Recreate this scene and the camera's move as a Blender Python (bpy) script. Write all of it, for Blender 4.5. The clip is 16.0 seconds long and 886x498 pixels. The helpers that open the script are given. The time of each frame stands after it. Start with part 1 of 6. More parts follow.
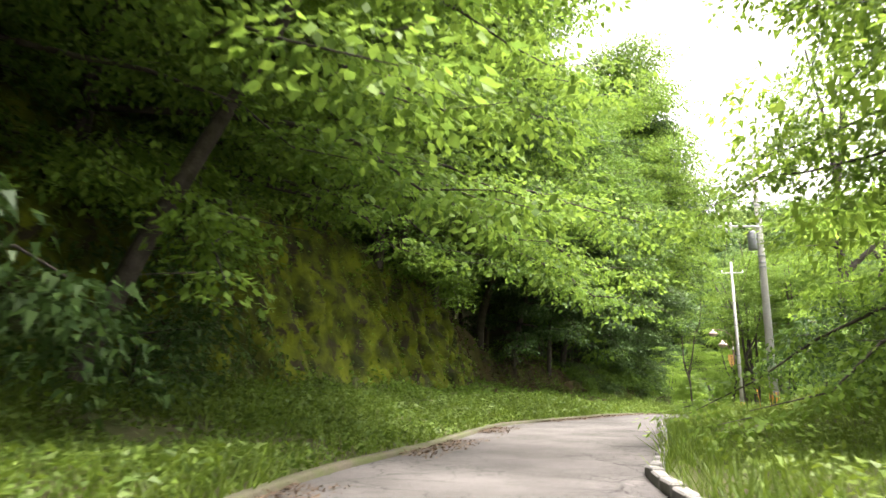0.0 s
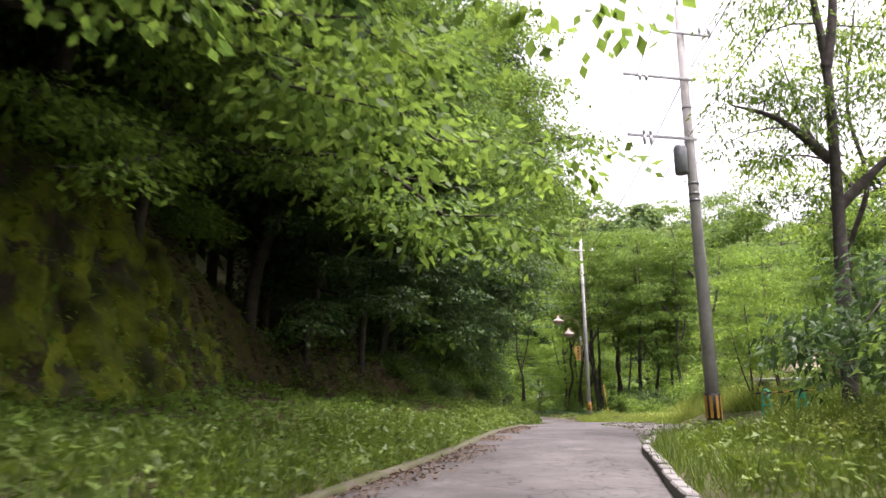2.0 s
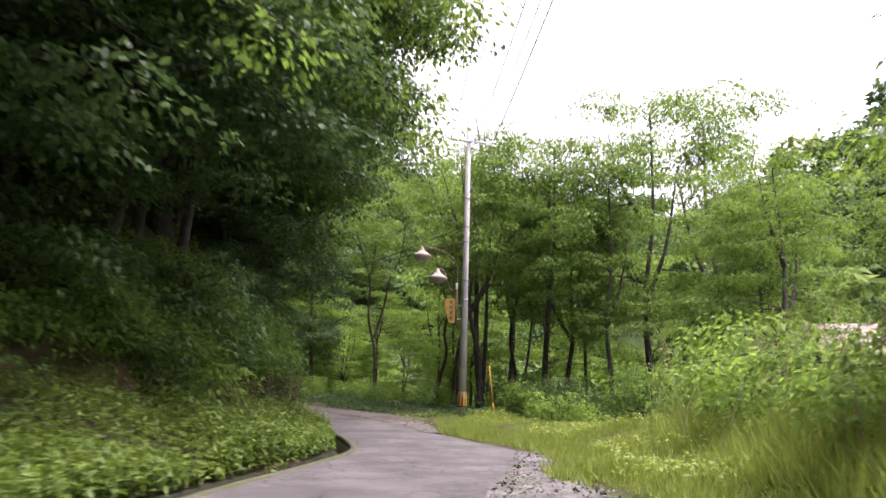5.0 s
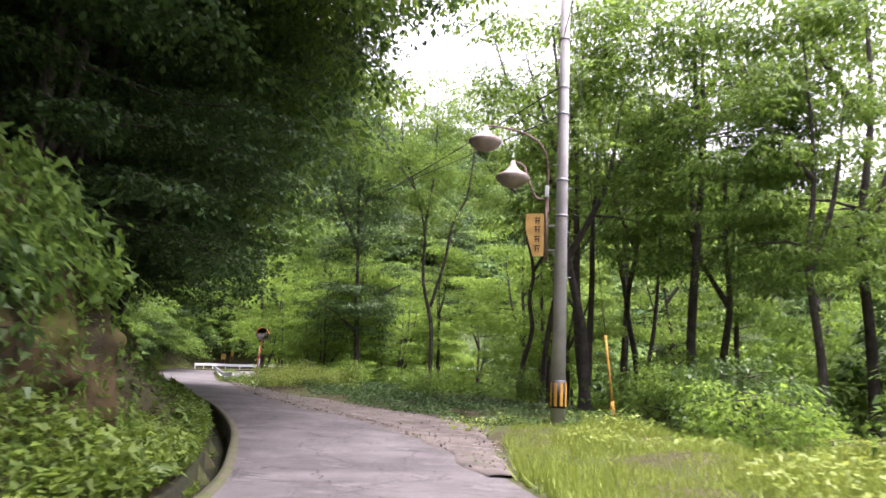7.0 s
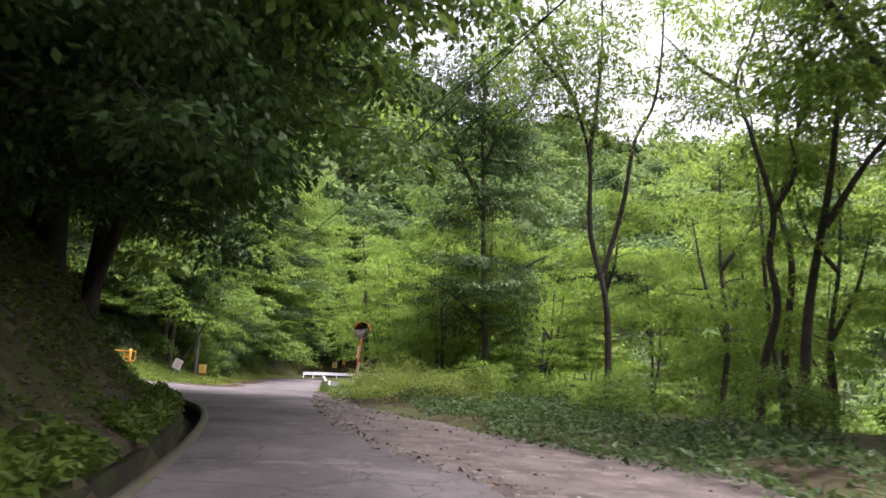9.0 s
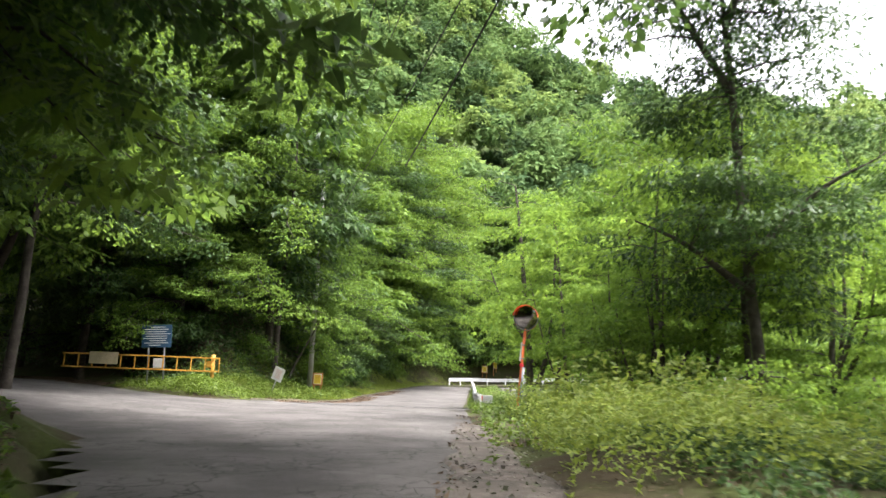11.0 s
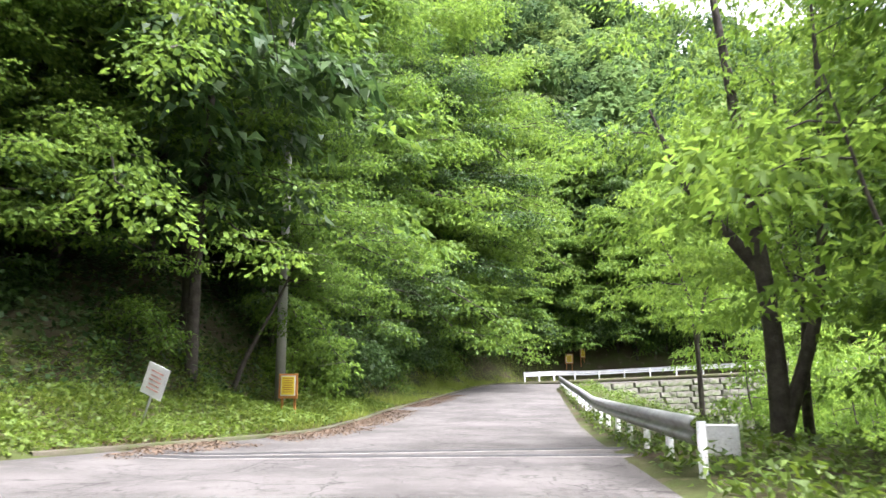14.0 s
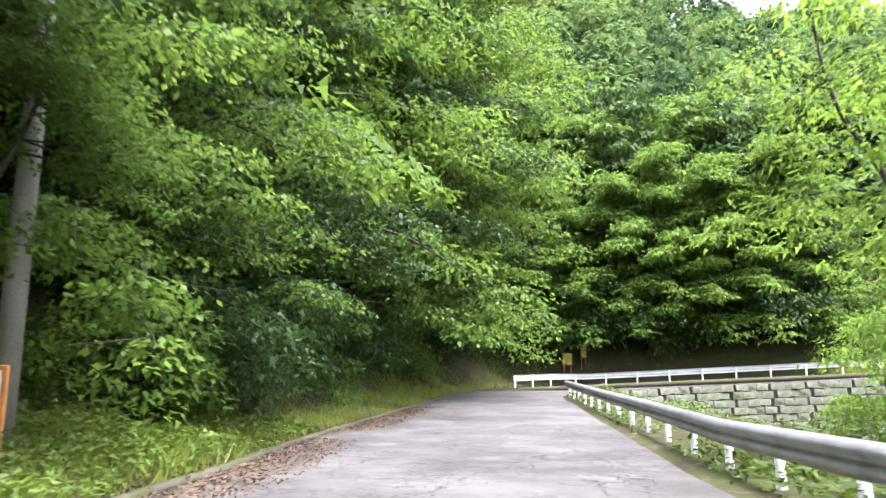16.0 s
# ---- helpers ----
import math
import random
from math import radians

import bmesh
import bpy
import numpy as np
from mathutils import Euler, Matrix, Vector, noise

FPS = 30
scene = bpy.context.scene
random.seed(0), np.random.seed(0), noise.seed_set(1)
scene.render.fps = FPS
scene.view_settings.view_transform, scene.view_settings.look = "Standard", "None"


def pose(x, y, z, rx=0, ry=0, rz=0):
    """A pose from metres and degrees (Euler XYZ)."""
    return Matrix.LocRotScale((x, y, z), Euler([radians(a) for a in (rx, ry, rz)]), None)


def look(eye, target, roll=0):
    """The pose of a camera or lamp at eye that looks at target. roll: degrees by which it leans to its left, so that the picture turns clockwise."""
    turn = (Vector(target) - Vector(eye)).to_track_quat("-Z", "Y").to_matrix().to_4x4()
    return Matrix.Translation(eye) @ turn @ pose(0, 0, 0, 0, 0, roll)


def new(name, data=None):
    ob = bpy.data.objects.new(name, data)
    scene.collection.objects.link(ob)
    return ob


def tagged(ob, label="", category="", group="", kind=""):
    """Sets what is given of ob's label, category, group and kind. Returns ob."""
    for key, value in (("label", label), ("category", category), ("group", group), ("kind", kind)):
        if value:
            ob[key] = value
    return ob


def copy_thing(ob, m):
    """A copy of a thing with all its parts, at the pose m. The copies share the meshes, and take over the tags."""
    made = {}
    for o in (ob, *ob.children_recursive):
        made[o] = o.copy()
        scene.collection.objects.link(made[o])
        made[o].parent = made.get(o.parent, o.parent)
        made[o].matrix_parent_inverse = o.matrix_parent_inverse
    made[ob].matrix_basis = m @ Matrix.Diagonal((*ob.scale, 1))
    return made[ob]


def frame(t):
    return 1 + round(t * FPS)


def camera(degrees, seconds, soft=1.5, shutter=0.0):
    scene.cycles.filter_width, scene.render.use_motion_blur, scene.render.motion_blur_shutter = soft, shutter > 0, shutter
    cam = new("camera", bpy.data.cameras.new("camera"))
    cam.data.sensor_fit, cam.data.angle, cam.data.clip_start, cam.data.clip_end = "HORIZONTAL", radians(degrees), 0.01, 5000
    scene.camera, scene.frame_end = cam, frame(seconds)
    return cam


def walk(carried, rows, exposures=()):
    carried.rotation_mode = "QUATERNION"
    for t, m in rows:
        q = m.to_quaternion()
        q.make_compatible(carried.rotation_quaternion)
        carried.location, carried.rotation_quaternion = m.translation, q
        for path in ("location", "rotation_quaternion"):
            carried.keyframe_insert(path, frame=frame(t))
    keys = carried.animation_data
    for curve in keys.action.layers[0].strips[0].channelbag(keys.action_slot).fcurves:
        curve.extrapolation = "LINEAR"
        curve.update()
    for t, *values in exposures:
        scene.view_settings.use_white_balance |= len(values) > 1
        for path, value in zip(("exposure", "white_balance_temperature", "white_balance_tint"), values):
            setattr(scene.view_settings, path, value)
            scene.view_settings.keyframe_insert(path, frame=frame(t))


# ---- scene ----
cam = camera(61.9, 16.0, shutter=0.25)
PATH = [
    (0, (1.207, -0.232, 0.775), (1.165, 1.715, 1.229), 0.5),
    (0.5, (1.33, 3.297, 0.961), (1.387, 5.239, 1.434), -0.2),
    (1, (1.678, 6.816, 1.171), (1.849, 8.751, 1.646), 0.3),
    (1.5, (2.243, 10.358, 1.42), (2.551, 12.281, 1.876), 0.1),
    (2, (3.095, 13.712, 1.568), (3.53, 15.613, 2.013), -0.6),
    (2.5, (4.049, 17.044, 1.713), (4.587, 18.921, 2.146), -0.3),
    (3, (5.236, 20.508, 1.831), (5.859, 22.363, 2.243), 0.6),
    (3.5, (6.552, 23.827, 1.966), (7.261, 25.645, 2.403), 0.0),
    (3.7, (7.072, 25.149, 2.09), (7.804, 26.953, 2.545), 0.5),
    (5.8, (16.3, 40.982, 2.375), (16.952, 42.838, 2.736), 3.4),
    (6, (16.737, 42.201, 2.366), (17.36, 44.067, 2.726), 3.4),
    (6.5, (17.668, 45.247, 2.336), (18.223, 47.134, 2.7), 2.8),
    (7, (18.536, 48.541, 2.342), (19.013, 50.448, 2.711), 2.8),
    (7.5, (19.249, 51.909, 2.35), (19.637, 53.834, 2.733), 3.6),
    (8, (19.622, 55.021, 2.412), (19.931, 56.962, 2.785), 3.5),
    (8.5, (19.803, 58.149, 2.283), (20.034, 60.1, 2.657), 3.6),
    (9, (19.933, 61.246, 2.325), (20.096, 63.202, 2.708), 3.0),
    (9.5, (19.94, 64.396, 2.455), (20.018, 66.357, 2.839), 2.7),
    (10, (19.697, 67.494, 2.614), (19.687, 69.459, 2.987), 2.2),
    (10.2, (19.586, 68.843, 2.678), (19.536, 70.808, 3.05), 2.0),
    (12.5, (17.85, 85.447, 3.015), (17.422, 87.364, 3.389), 3.0),
    (13, (17.275, 88.524, 3.111), (16.866, 90.447, 3.477), 1.7),
    (13.5, (16.769, 91.452, 3.122), (16.383, 93.382, 3.474), 0.3),
    (14, (16.142, 94.521, 3.159), (15.776, 96.454, 3.518), -0.2),
    (14.5, (15.538, 97.532, 3.186), (15.187, 99.468, 3.547), -0.1),
    (15, (14.954, 100.56, 3.129), (14.618, 102.498, 3.489), -0.2),
    (15.5, (14.475, 103.623, 3.139), (14.155, 105.56, 3.525), -0.0),
    (16, (14.022, 106.789, 3.195), (13.731, 108.732, 3.568), -0.1),
]
EXPOSURES = [(0, 3.4, 6690, 17), (1.2, 2.85, 6490, 22), (2.5, 2.5, 6290, 32), (3.7, 2.45, 6240, 31), (6, 2.75, 6190, 34), (6.6, 2.95, 6140, 34), (8, 3.0, 6090, 35), (9, 2.78, 6140, 34), (10.2, 2.95, 6340, 20), (12.5, 3.42, 6240, 16), (14, 3.34, 6050, 20), (16, 3.32, 5840, 23)]
walk(cam, [(t, look(eye, target, roll)) for t, eye, target, roll in PATH], EXPOSURES)


# ---- sky and light: bright overcast ----
SUN_EL, SUN_ROT = radians(73), radians(118)
world = bpy.data.worlds.new("overcast_sky")
scene.world = world
world.use_nodes = True
_nt = world.node_tree
_sky = _nt.nodes.new("ShaderNodeTexSky")
_sky.sky_type = "NISHITA"
_sky.sun_disc = False
_sky.sun_elevation, _sky.sun_rotation = SUN_EL, SUN_ROT
_sky.air_density, _sky.dust_density, _sky.ozone_density = 1.0, 6.0, 1.0
_hsv = _nt.nodes.new("ShaderNodeHueSaturation")
_hsv.inputs["Saturation"].default_value = 0.1
_bg = _nt.nodes["Background"]
_bg.inputs["Strength"].default_value = 0.1
_nt.links.new(_sky.outputs[0], _hsv.inputs["Color"])
_nt.links.new(_hsv.outputs[0], _bg.inputs["Color"])
sun = new("sun", bpy.data.lights.new("sun", "SUN"))
sun.data.energy, sun.data.angle, sun.data.color = 1.5, radians(16), (1.0, 0.96, 0.88)
sun.rotation_euler = (radians(90) - SUN_EL, 0, radians(180) - SUN_ROT)

# ---- materials ----
def mat(name, color, rough=0.8, metal=0.0, var=0.25, scale=6.0, fine=60.0, bump=0.3, second=None, spec=0.3, trans=0.0, island=False, coords="Object", stain=None):
    """A surface with large and small variation in tone, bump, and (for leaves) light coming through."""
    m = bpy.data.materials.new(name)
    m.use_nodes = True
    nt = m.node_tree
    N, L = nt.nodes, nt.links
    p = N["Principled BSDF"]
    p.inputs["Roughness"].default_value = rough
    p.inputs["Metallic"].default_value = metal
    p.inputs["Specular IOR Level"].default_value = spec
    tc = N.new("ShaderNodeTexCoord")
    big = N.new("ShaderNodeTexNoise"); big.inputs["Scale"].default_value = scale; big.inputs["Detail"].default_value = 4
    fin = N.new("ShaderNodeTexNoise"); fin.inputs["Scale"].default_value = fine; fin.inputs["Detail"].default_value = 3
    for n in (big, fin):
        L.new(tc.outputs[coords], n.inputs["Vector"])
    c2 = second or tuple(min(1, v * (1 + var) + 0.01) for v in color)
    c1 = tuple(v * (1 - var) for v in color) if not second else color
    ramp = N.new("ShaderNodeValToRGB")
    ramp.color_ramp.elements[0].position, ramp.color_ramp.elements[1].position = 0.35, 0.66
    ramp.color_ramp.elements[0].color, ramp.color_ramp.elements[1].color = (*c1, 1), (*c2, 1)
    src = big.outputs["Fac"]
    if island:
        geo = N.new("ShaderNodeNewGeometry")
        oi = N.new("ShaderNodeObjectInfo")
        add = N.new("ShaderNodeMath"); add.operation = "MULTIPLY_ADD"
        add.inputs[1].default_value = 0.62
        sub = N.new("ShaderNodeMath"); sub.operation = "MULTIPLY_ADD"; sub.inputs[1].default_value = 0.4
        L.new(geo.outputs["Random Per Island"], add.inputs[0])
        L.new(oi.outputs["Random"], sub.inputs[0]); sub.inputs[2].default_value = 0.0
        L.new(sub.outputs[0], add.inputs[2])
        src = add.outputs[0]
        ramp.color_ramp.elements[0].position, ramp.color_ramp.elements[1].position = 0.1, 0.95
    L.new(src, ramp.inputs["Fac"])
    mul = N.new("ShaderNodeMixRGB"); mul.blend_type = "MULTIPLY"; mul.inputs["Fac"].default_value = 0.55
    fr = N.new("ShaderNodeValToRGB")
    fr.color_ramp.elements[0].position, fr.color_ramp.elements[1].position = 0.3, 0.7
    fr.color_ramp.elements[0].color, fr.color_ramp.elements[1].color = (0.55, 0.55, 0.55, 1), (1, 1, 1, 1)
    L.new(fin.outputs["Fac"], fr.inputs["Fac"])
    L.new(ramp.outputs["Color"], mul.inputs["Color1"]); L.new(fr.outputs["Color"], mul.inputs["Color2"])
    out = mul.outputs["Color"]
    if stain:
        col, sc, lo, hi = stain
        sn = N.new("ShaderNodeTexNoise"); sn.inputs["Scale"].default_value = sc; sn.inputs["Detail"].default_value = 6; sn.inputs["Roughness"].default_value = 0.65
        L.new(tc.outputs[coords], sn.inputs["Vector"])
        sr = N.new("ShaderNodeValToRGB"); sr.color_ramp.elements[0].position, sr.color_ramp.elements[1].position = lo, hi
        L.new(sn.outputs["Fac"], sr.inputs["Fac"])
        mx = N.new("ShaderNodeMixRGB"); mx.inputs["Color2"].default_value = (*col, 1)
        L.new(sr.outputs["Color"], mx.inputs["Fac"]); L.new(out, mx.inputs["Color1"])
        out = mx.outputs["Color"]
    L.new(out, p.inputs["Base Color"])
    if bump:
        b = N.new("ShaderNodeBump"); b.inputs["Strength"].default_value = bump; b.inputs["Distance"].default_value = 0.02
        L.new(fin.outputs["Fac"], b.inputs["Height"]); L.new(b.outputs[0], p.inputs["Normal"])
    if trans:
        t = N.new("ShaderNodeBsdfTranslucent"); mixs = N.new("ShaderNodeMixShader"); mixs.inputs[0].default_value = trans
        hs = N.new("ShaderNodeHueSaturation"); hs.inputs["Hue"].default_value = 0.49; hs.inputs["Saturation"].default_value = 1.0; hs.inputs["Value"].default_value = 1.8
        L.new(out, hs.inputs["Color"]); L.new(hs.outputs[0], t.inputs["Color"])
        L.new(p.outputs[0], mixs.inputs[1]); L.new(t.outputs[0], mixs.inputs[2])
        L.new(mixs.outputs[0], N["Material Output"].inputs["Surface"])
    return m


M_ASPHALT = mat("worn_asphalt", (0.084, 0.079, 0.073), 0.95, var=0.22, scale=0.7, fine=90, bump=0.6, spec=0.15, stain=((0.056, 0.052, 0.05), 0.45, 0.5, 0.66))
def crazed(m):
    """Adds a net of fine cracks in some places, dark broken spots and pale worn ones."""
    N, L = m.node_tree.nodes, m.node_tree.links
    p = N["Principled BSDF"]
    base = p.inputs["Base Color"].links[0].from_socket
    tc = N.new("ShaderNodeTexCoord")
    warp = N.new("ShaderNodeTexNoise"); warp.inputs["Scale"].default_value = 2.2; warp.inputs["Detail"].default_value = 4
    add = N.new("ShaderNodeMixRGB"); add.blend_type = "ADD"; add.inputs["Fac"].default_value = 0.55
    L.new(tc.outputs["Object"], warp.inputs["Vector"]); L.new(tc.outputs["Object"], add.inputs["Color1"]); L.new(warp.outputs["Color"], add.inputs["Color2"])

    def ramp(src, lo, hi, flip=False):
        rr = N.new("ShaderNodeValToRGB"); e = rr.color_ramp.elements
        e[0].position, e[1].position = lo, hi
        if flip:
            e[0].color, e[1].color = (1, 1, 1, 1), (0, 0, 0, 1)
        L.new(src, rr.inputs["Fac"])
        return rr.outputs["Color"]

    def noise_at(sc, detail=5, rough=0.6):
        n = N.new("ShaderNodeTexNoise"); n.inputs["Scale"].default_value = sc; n.inputs["Detail"].default_value = detail; n.inputs["Roughness"].default_value = rough
        L.new(tc.outputs["Object"], n.inputs["Vector"])
        return n.outputs["Fac"]

    def times(a, b):
        q = N.new("ShaderNodeMath"); q.operation = "MULTIPLY"; L.new(a, q.inputs[0]); L.new(b, q.inputs[1])
        return q.outputs[0]

    def layer(under, fac, col):
        mx = N.new("ShaderNodeMixRGB"); mx.inputs["Color2"].default_value = (*col, 1)
        L.new(fac, mx.inputs["Fac"]); L.new(under, mx.inputs["Color1"])
        return mx.outputs["Color"]

    out = layer(base, ramp(noise_at(0.9, 6, 0.7), 0.56, 0.66), (0.104, 0.099, 0.091))
    for sc, wd, lo, hi in ((3.0, 0.035, 0.47, 0.56), (0.6, 0.012, 0.38, 0.5)):
        v = N.new("ShaderNodeTexVoronoi"); v.feature = "DISTANCE_TO_EDGE"; v.inputs["Scale"].default_value = sc
        L.new(add.outputs["Color"], v.inputs["Vector"])
        line = ramp(v.outputs["Distance"], 0.0, wd, True)
        out = layer(out, times(line, ramp(noise_at(0.35 + 0.1 * sc, 3), lo, hi)), (0.026, 0.024, 0.023))
    spots = times(ramp(noise_at(5.0, 8, 0.75), 0.56, 0.6), ramp(noise_at(0.5, 3), 0.48, 0.6))
    out = layer(out, spots, (0.055, 0.05, 0.046))
    L.new(out, p.inputs["Base Color"])


crazed(M_ASPHALT)
M_DRAIN = mat("drain_concrete", (0.14, 0.132, 0.122), 0.9, var=0.2, scale=2, fine=40, bump=0.3, stain=((0.12, 0.11, 0.1), 1.5, 0.5, 0.7))
M_GRAVEL = mat("gravel_dirt", (0.075, 0.07, 0.065), 0.95, var=0.3, scale=1.5, fine=35, bump=1.0, stain=((0.12, 0.112, 0.1), 3.0, 0.5, 0.66))
M_CONCRETE = mat("concrete", (0.36, 0.35, 0.33), 0.85, var=0.15, scale=1.2, fine=40, bump=0.25, stain=((0.2, 0.19, 0.17), 1.6, 0.55, 0.75))
M_KERB = mat("kerb_concrete", (0.17, 0.165, 0.15), 0.9, var=0.2, scale=3, fine=30, bump=0.4, stain=((0.08, 0.09, 0.03), 2.0, 0.55, 0.7))
M_MOSSCON = mat("mossy_concrete", (0.075, 0.066, 0.046), 0.95, scale=2.5, fine=30, bump=0.5, second=(0.05, 0.06, 0.018))
M_GUTTER = mat("dark_gutter", (0.018, 0.016, 0.013), 0.95, spec=0.08, scale=2.5, fine=30, bump=0.5, second=(0.028, 0.034, 0.012))
M_GROUND = mat("forest_soil", (0.045, 0.036, 0.022), 0.95, scale=0.8, fine=14, bump=0.9, spec=0.1, second=(0.045, 0.06, 0.016), stain=((0.085, 0.066, 0.046), 1.7, 0.56, 0.7))
M_MOSS = mat("mossy_rock", (0.022, 0.027, 0.008), 0.95, scale=1.3, fine=14, bump=1.0, spec=0.1, second=(0.125, 0.15, 0.012), stain=((0.03, 0.024, 0.016), 1.6, 0.54, 0.6))
M_EARTH = mat("earth_cut", (0.06, 0.042, 0.02), 0.95, scale=1.6, fine=12, bump=1.0, spec=0.1, second=(0.06, 0.065, 0.016), stain=((0.03, 0.024, 0.015), 1.5, 0.5, 0.62))
M_FLOOR = mat("wood_floor", (0.035, 0.055, 0.018), 0.95, scale=0.3, fine=4, bump=0.8, spec=0.1, second=(0.06, 0.085, 0.028))
M_BARK = mat("bark", (0.042, 0.034, 0.026), 0.9, var=0.3, scale=5, fine=25, bump=1.0)
M_BARK_G = mat("grey_bark", (0.06, 0.05, 0.042), 0.9, var=0.3, scale=5, fine=30, bump=1.0)
M_LEAF = mat("broad_leaf", (0.045, 0.092, 0.016), 0.55, scale=2, fine=20, bump=0, second=(0.13, 0.215, 0.03), trans=0.42, island=True, spec=0.12)
# leaf of dark growth; also puts the shade of bank and canopy into colour
M_LEAF_D = mat("dark_shaded_leaf", (0.024, 0.055, 0.016), 0.5, scale=2, fine=20, bump=0, second=(0.066, 0.118, 0.026), trans=0.32, island=True, spec=0.18)
M_LEAF_L = mat("light_leaf", (0.076, 0.145, 0.02), 0.6, scale=2, fine=20, bump=0, second=(0.16, 0.25, 0.036), trans=0.52, island=True, spec=0.12)
# far leaves in three tones; aerial haze is mixed into their base colours
M_LEAF_F = mat("hazed_leaf", (0.062, 0.116, 0.035), 0.85, scale=0.3, fine=3, bump=0, second=(0.13, 0.192, 0.06), trans=0.3, island=True, spec=0.08)
M_LEAF_FD = mat("hazed_dark_leaf", (0.03, 0.062, 0.022), 0.85, scale=0.3, fine=3, bump=0, second=(0.07, 0.115, 0.04), trans=0.25, island=True, spec=0.08)
M_LEAF_FL = mat("hazed_light_leaf", (0.085, 0.14, 0.035), 0.85, scale=0.3, fine=3, bump=0, second=(0.16, 0.22, 0.06), trans=0.35, island=True, spec=0.08)
M_GRASS_Y = mat("yellow_green_grass", (0.11, 0.165, 0.022), 0.6, scale=2, fine=20, bump=0, second=(0.23, 0.29, 0.05), trans=0.35, island=True)
M_GRASS = mat("grass_blade", (0.045, 0.085, 0.009), 0.6, scale=2, fine=20, bump=0, second=(0.115, 0.175, 0.018), trans=0.3, island=True)
M_DRY = mat("dry_litter", (0.06, 0.043, 0.028), 0.85, scale=3, fine=20, bump=0, second=(0.17, 0.118, 0.075), island=True, trans=0.1)
M_STEEL = mat("galvanised_steel", (0.42, 0.43, 0.43), 0.5, metal=0.6, var=0.15, scale=2, fine=30, bump=0.08, stain=((0.22, 0.2, 0.18), 1.5, 0.55, 0.75))
M_WHITE = mat("white_paint", (0.6, 0.61, 0.6), 0.5, var=0.08, scale=3, fine=40, bump=0.05, stain=((0.4, 0.38, 0.34), 2.0, 0.62, 0.8))
M_YELLOW = mat("yellow_paint", (0.45, 0.24, 0.03), 0.55, var=0.2, scale=4, fine=40, bump=0.1, stain=((0.2, 0.09, 0.03), 4.0, 0.58, 0.72))
M_BLACK = mat("black_band", (0.02, 0.02, 0.02), 0.7, bump=0.05)
M_ORANGE = mat("orange_paint", (0.6, 0.13, 0.03), 0.5, var=0.2, scale=5, fine=40, bump=0.08, stain=((0.32, 0.1, 0.05), 6.0, 0.55, 0.7))
M_SIGNBROWN = mat("brown_board", (0.36, 0.15, 0.035), 0.6, var=0.15, scale=6, fine=30, bump=0.1)
M_SIGNYEL = mat("yellow_notice", (0.7, 0.55, 0.04), 0.5, var=0.05, bump=0)
M_AMBER = mat("amber_board", (0.5, 0.3, 0.08), 0.6, var=0.15, scale=3, fine=30, bump=0.1)
M_RUST = mat("brown_steel", (0.16, 0.1, 0.075), 0.6, var=0.25, scale=6, fine=40, bump=0.15)
M_DIRT = mat("dark_dirt", (0.06, 0.05, 0.04), 0.95, var=0.3, scale=1.2, fine=30, bump=0.9, stain=((0.11, 0.095, 0.08), 2.5, 0.5, 0.66))
M_CRACK = mat("road_crack", (0.045, 0.042, 0.04), 0.95, bump=0)
M_BLUE = mat("blue_board", (0.018, 0.06, 0.11), 0.5, var=0.15, scale=4, bump=0.02)
M_RED = mat("red_tape", (0.7, 0.04, 0.05), 0.4, var=0.1, bump=0)
M_DARK = mat("dark_ink", (0.04, 0.03, 0.025), 0.7, bump=0)
M_GREEN = mat("green_plastic", (0.03, 0.4, 0.27), 0.4, var=0.1, bump=0)
M_GREY = mat("grey_metal", (0.2, 0.21, 0.22), 0.5, metal=0.3, var=0.15, bump=0.05)
M_LAMP = mat("ribbed_lamp_shade", (0.33, 0.27, 0.23), 0.75, var=0.1, bump=0.1)
M_WIRE = mat("cable", (0.02, 0.02, 0.02), 0.6, bump=0)
M_STONE = mat("retaining_stone", (0.15, 0.14, 0.12), 0.9, var=0.3, scale=0.9, fine=20, bump=0.8, stain=((0.06, 0.08, 0.03), 0.8, 0.46, 0.6))
M_ROOF = mat("tiled_roof", (0.22, 0.17, 0.145), 0.7, var=0.15, scale=4, fine=30, bump=0.3)
M_WOOD = mat("weathered_wood", (0.13, 0.1, 0.075), 0.85, var=0.3, scale=3, fine=25, bump=0.6)
M_WATER = mat("river_stones", (0.35, 0.34, 0.32), 0.7, var=0.2, scale=1.5, fine=8, bump=0.8)
M_MIRROR = bpy.data.materials.new("mirror_glass"); M_MIRROR.use_nodes = True
M_MIRROR.node_tree.nodes["Principled BSDF"].inputs["Metallic"].default_value = 1.0
M_MIRROR.node_tree.nodes["Principled BSDF"].inputs["Roughness"].default_value = 0.06
M_MIRROR.node_tree.nodes["Principled BSDF"].inputs["Base Color"].default_value = (0.34, 0.33, 0.31, 1)

RNG = np.random.default_rng(7)


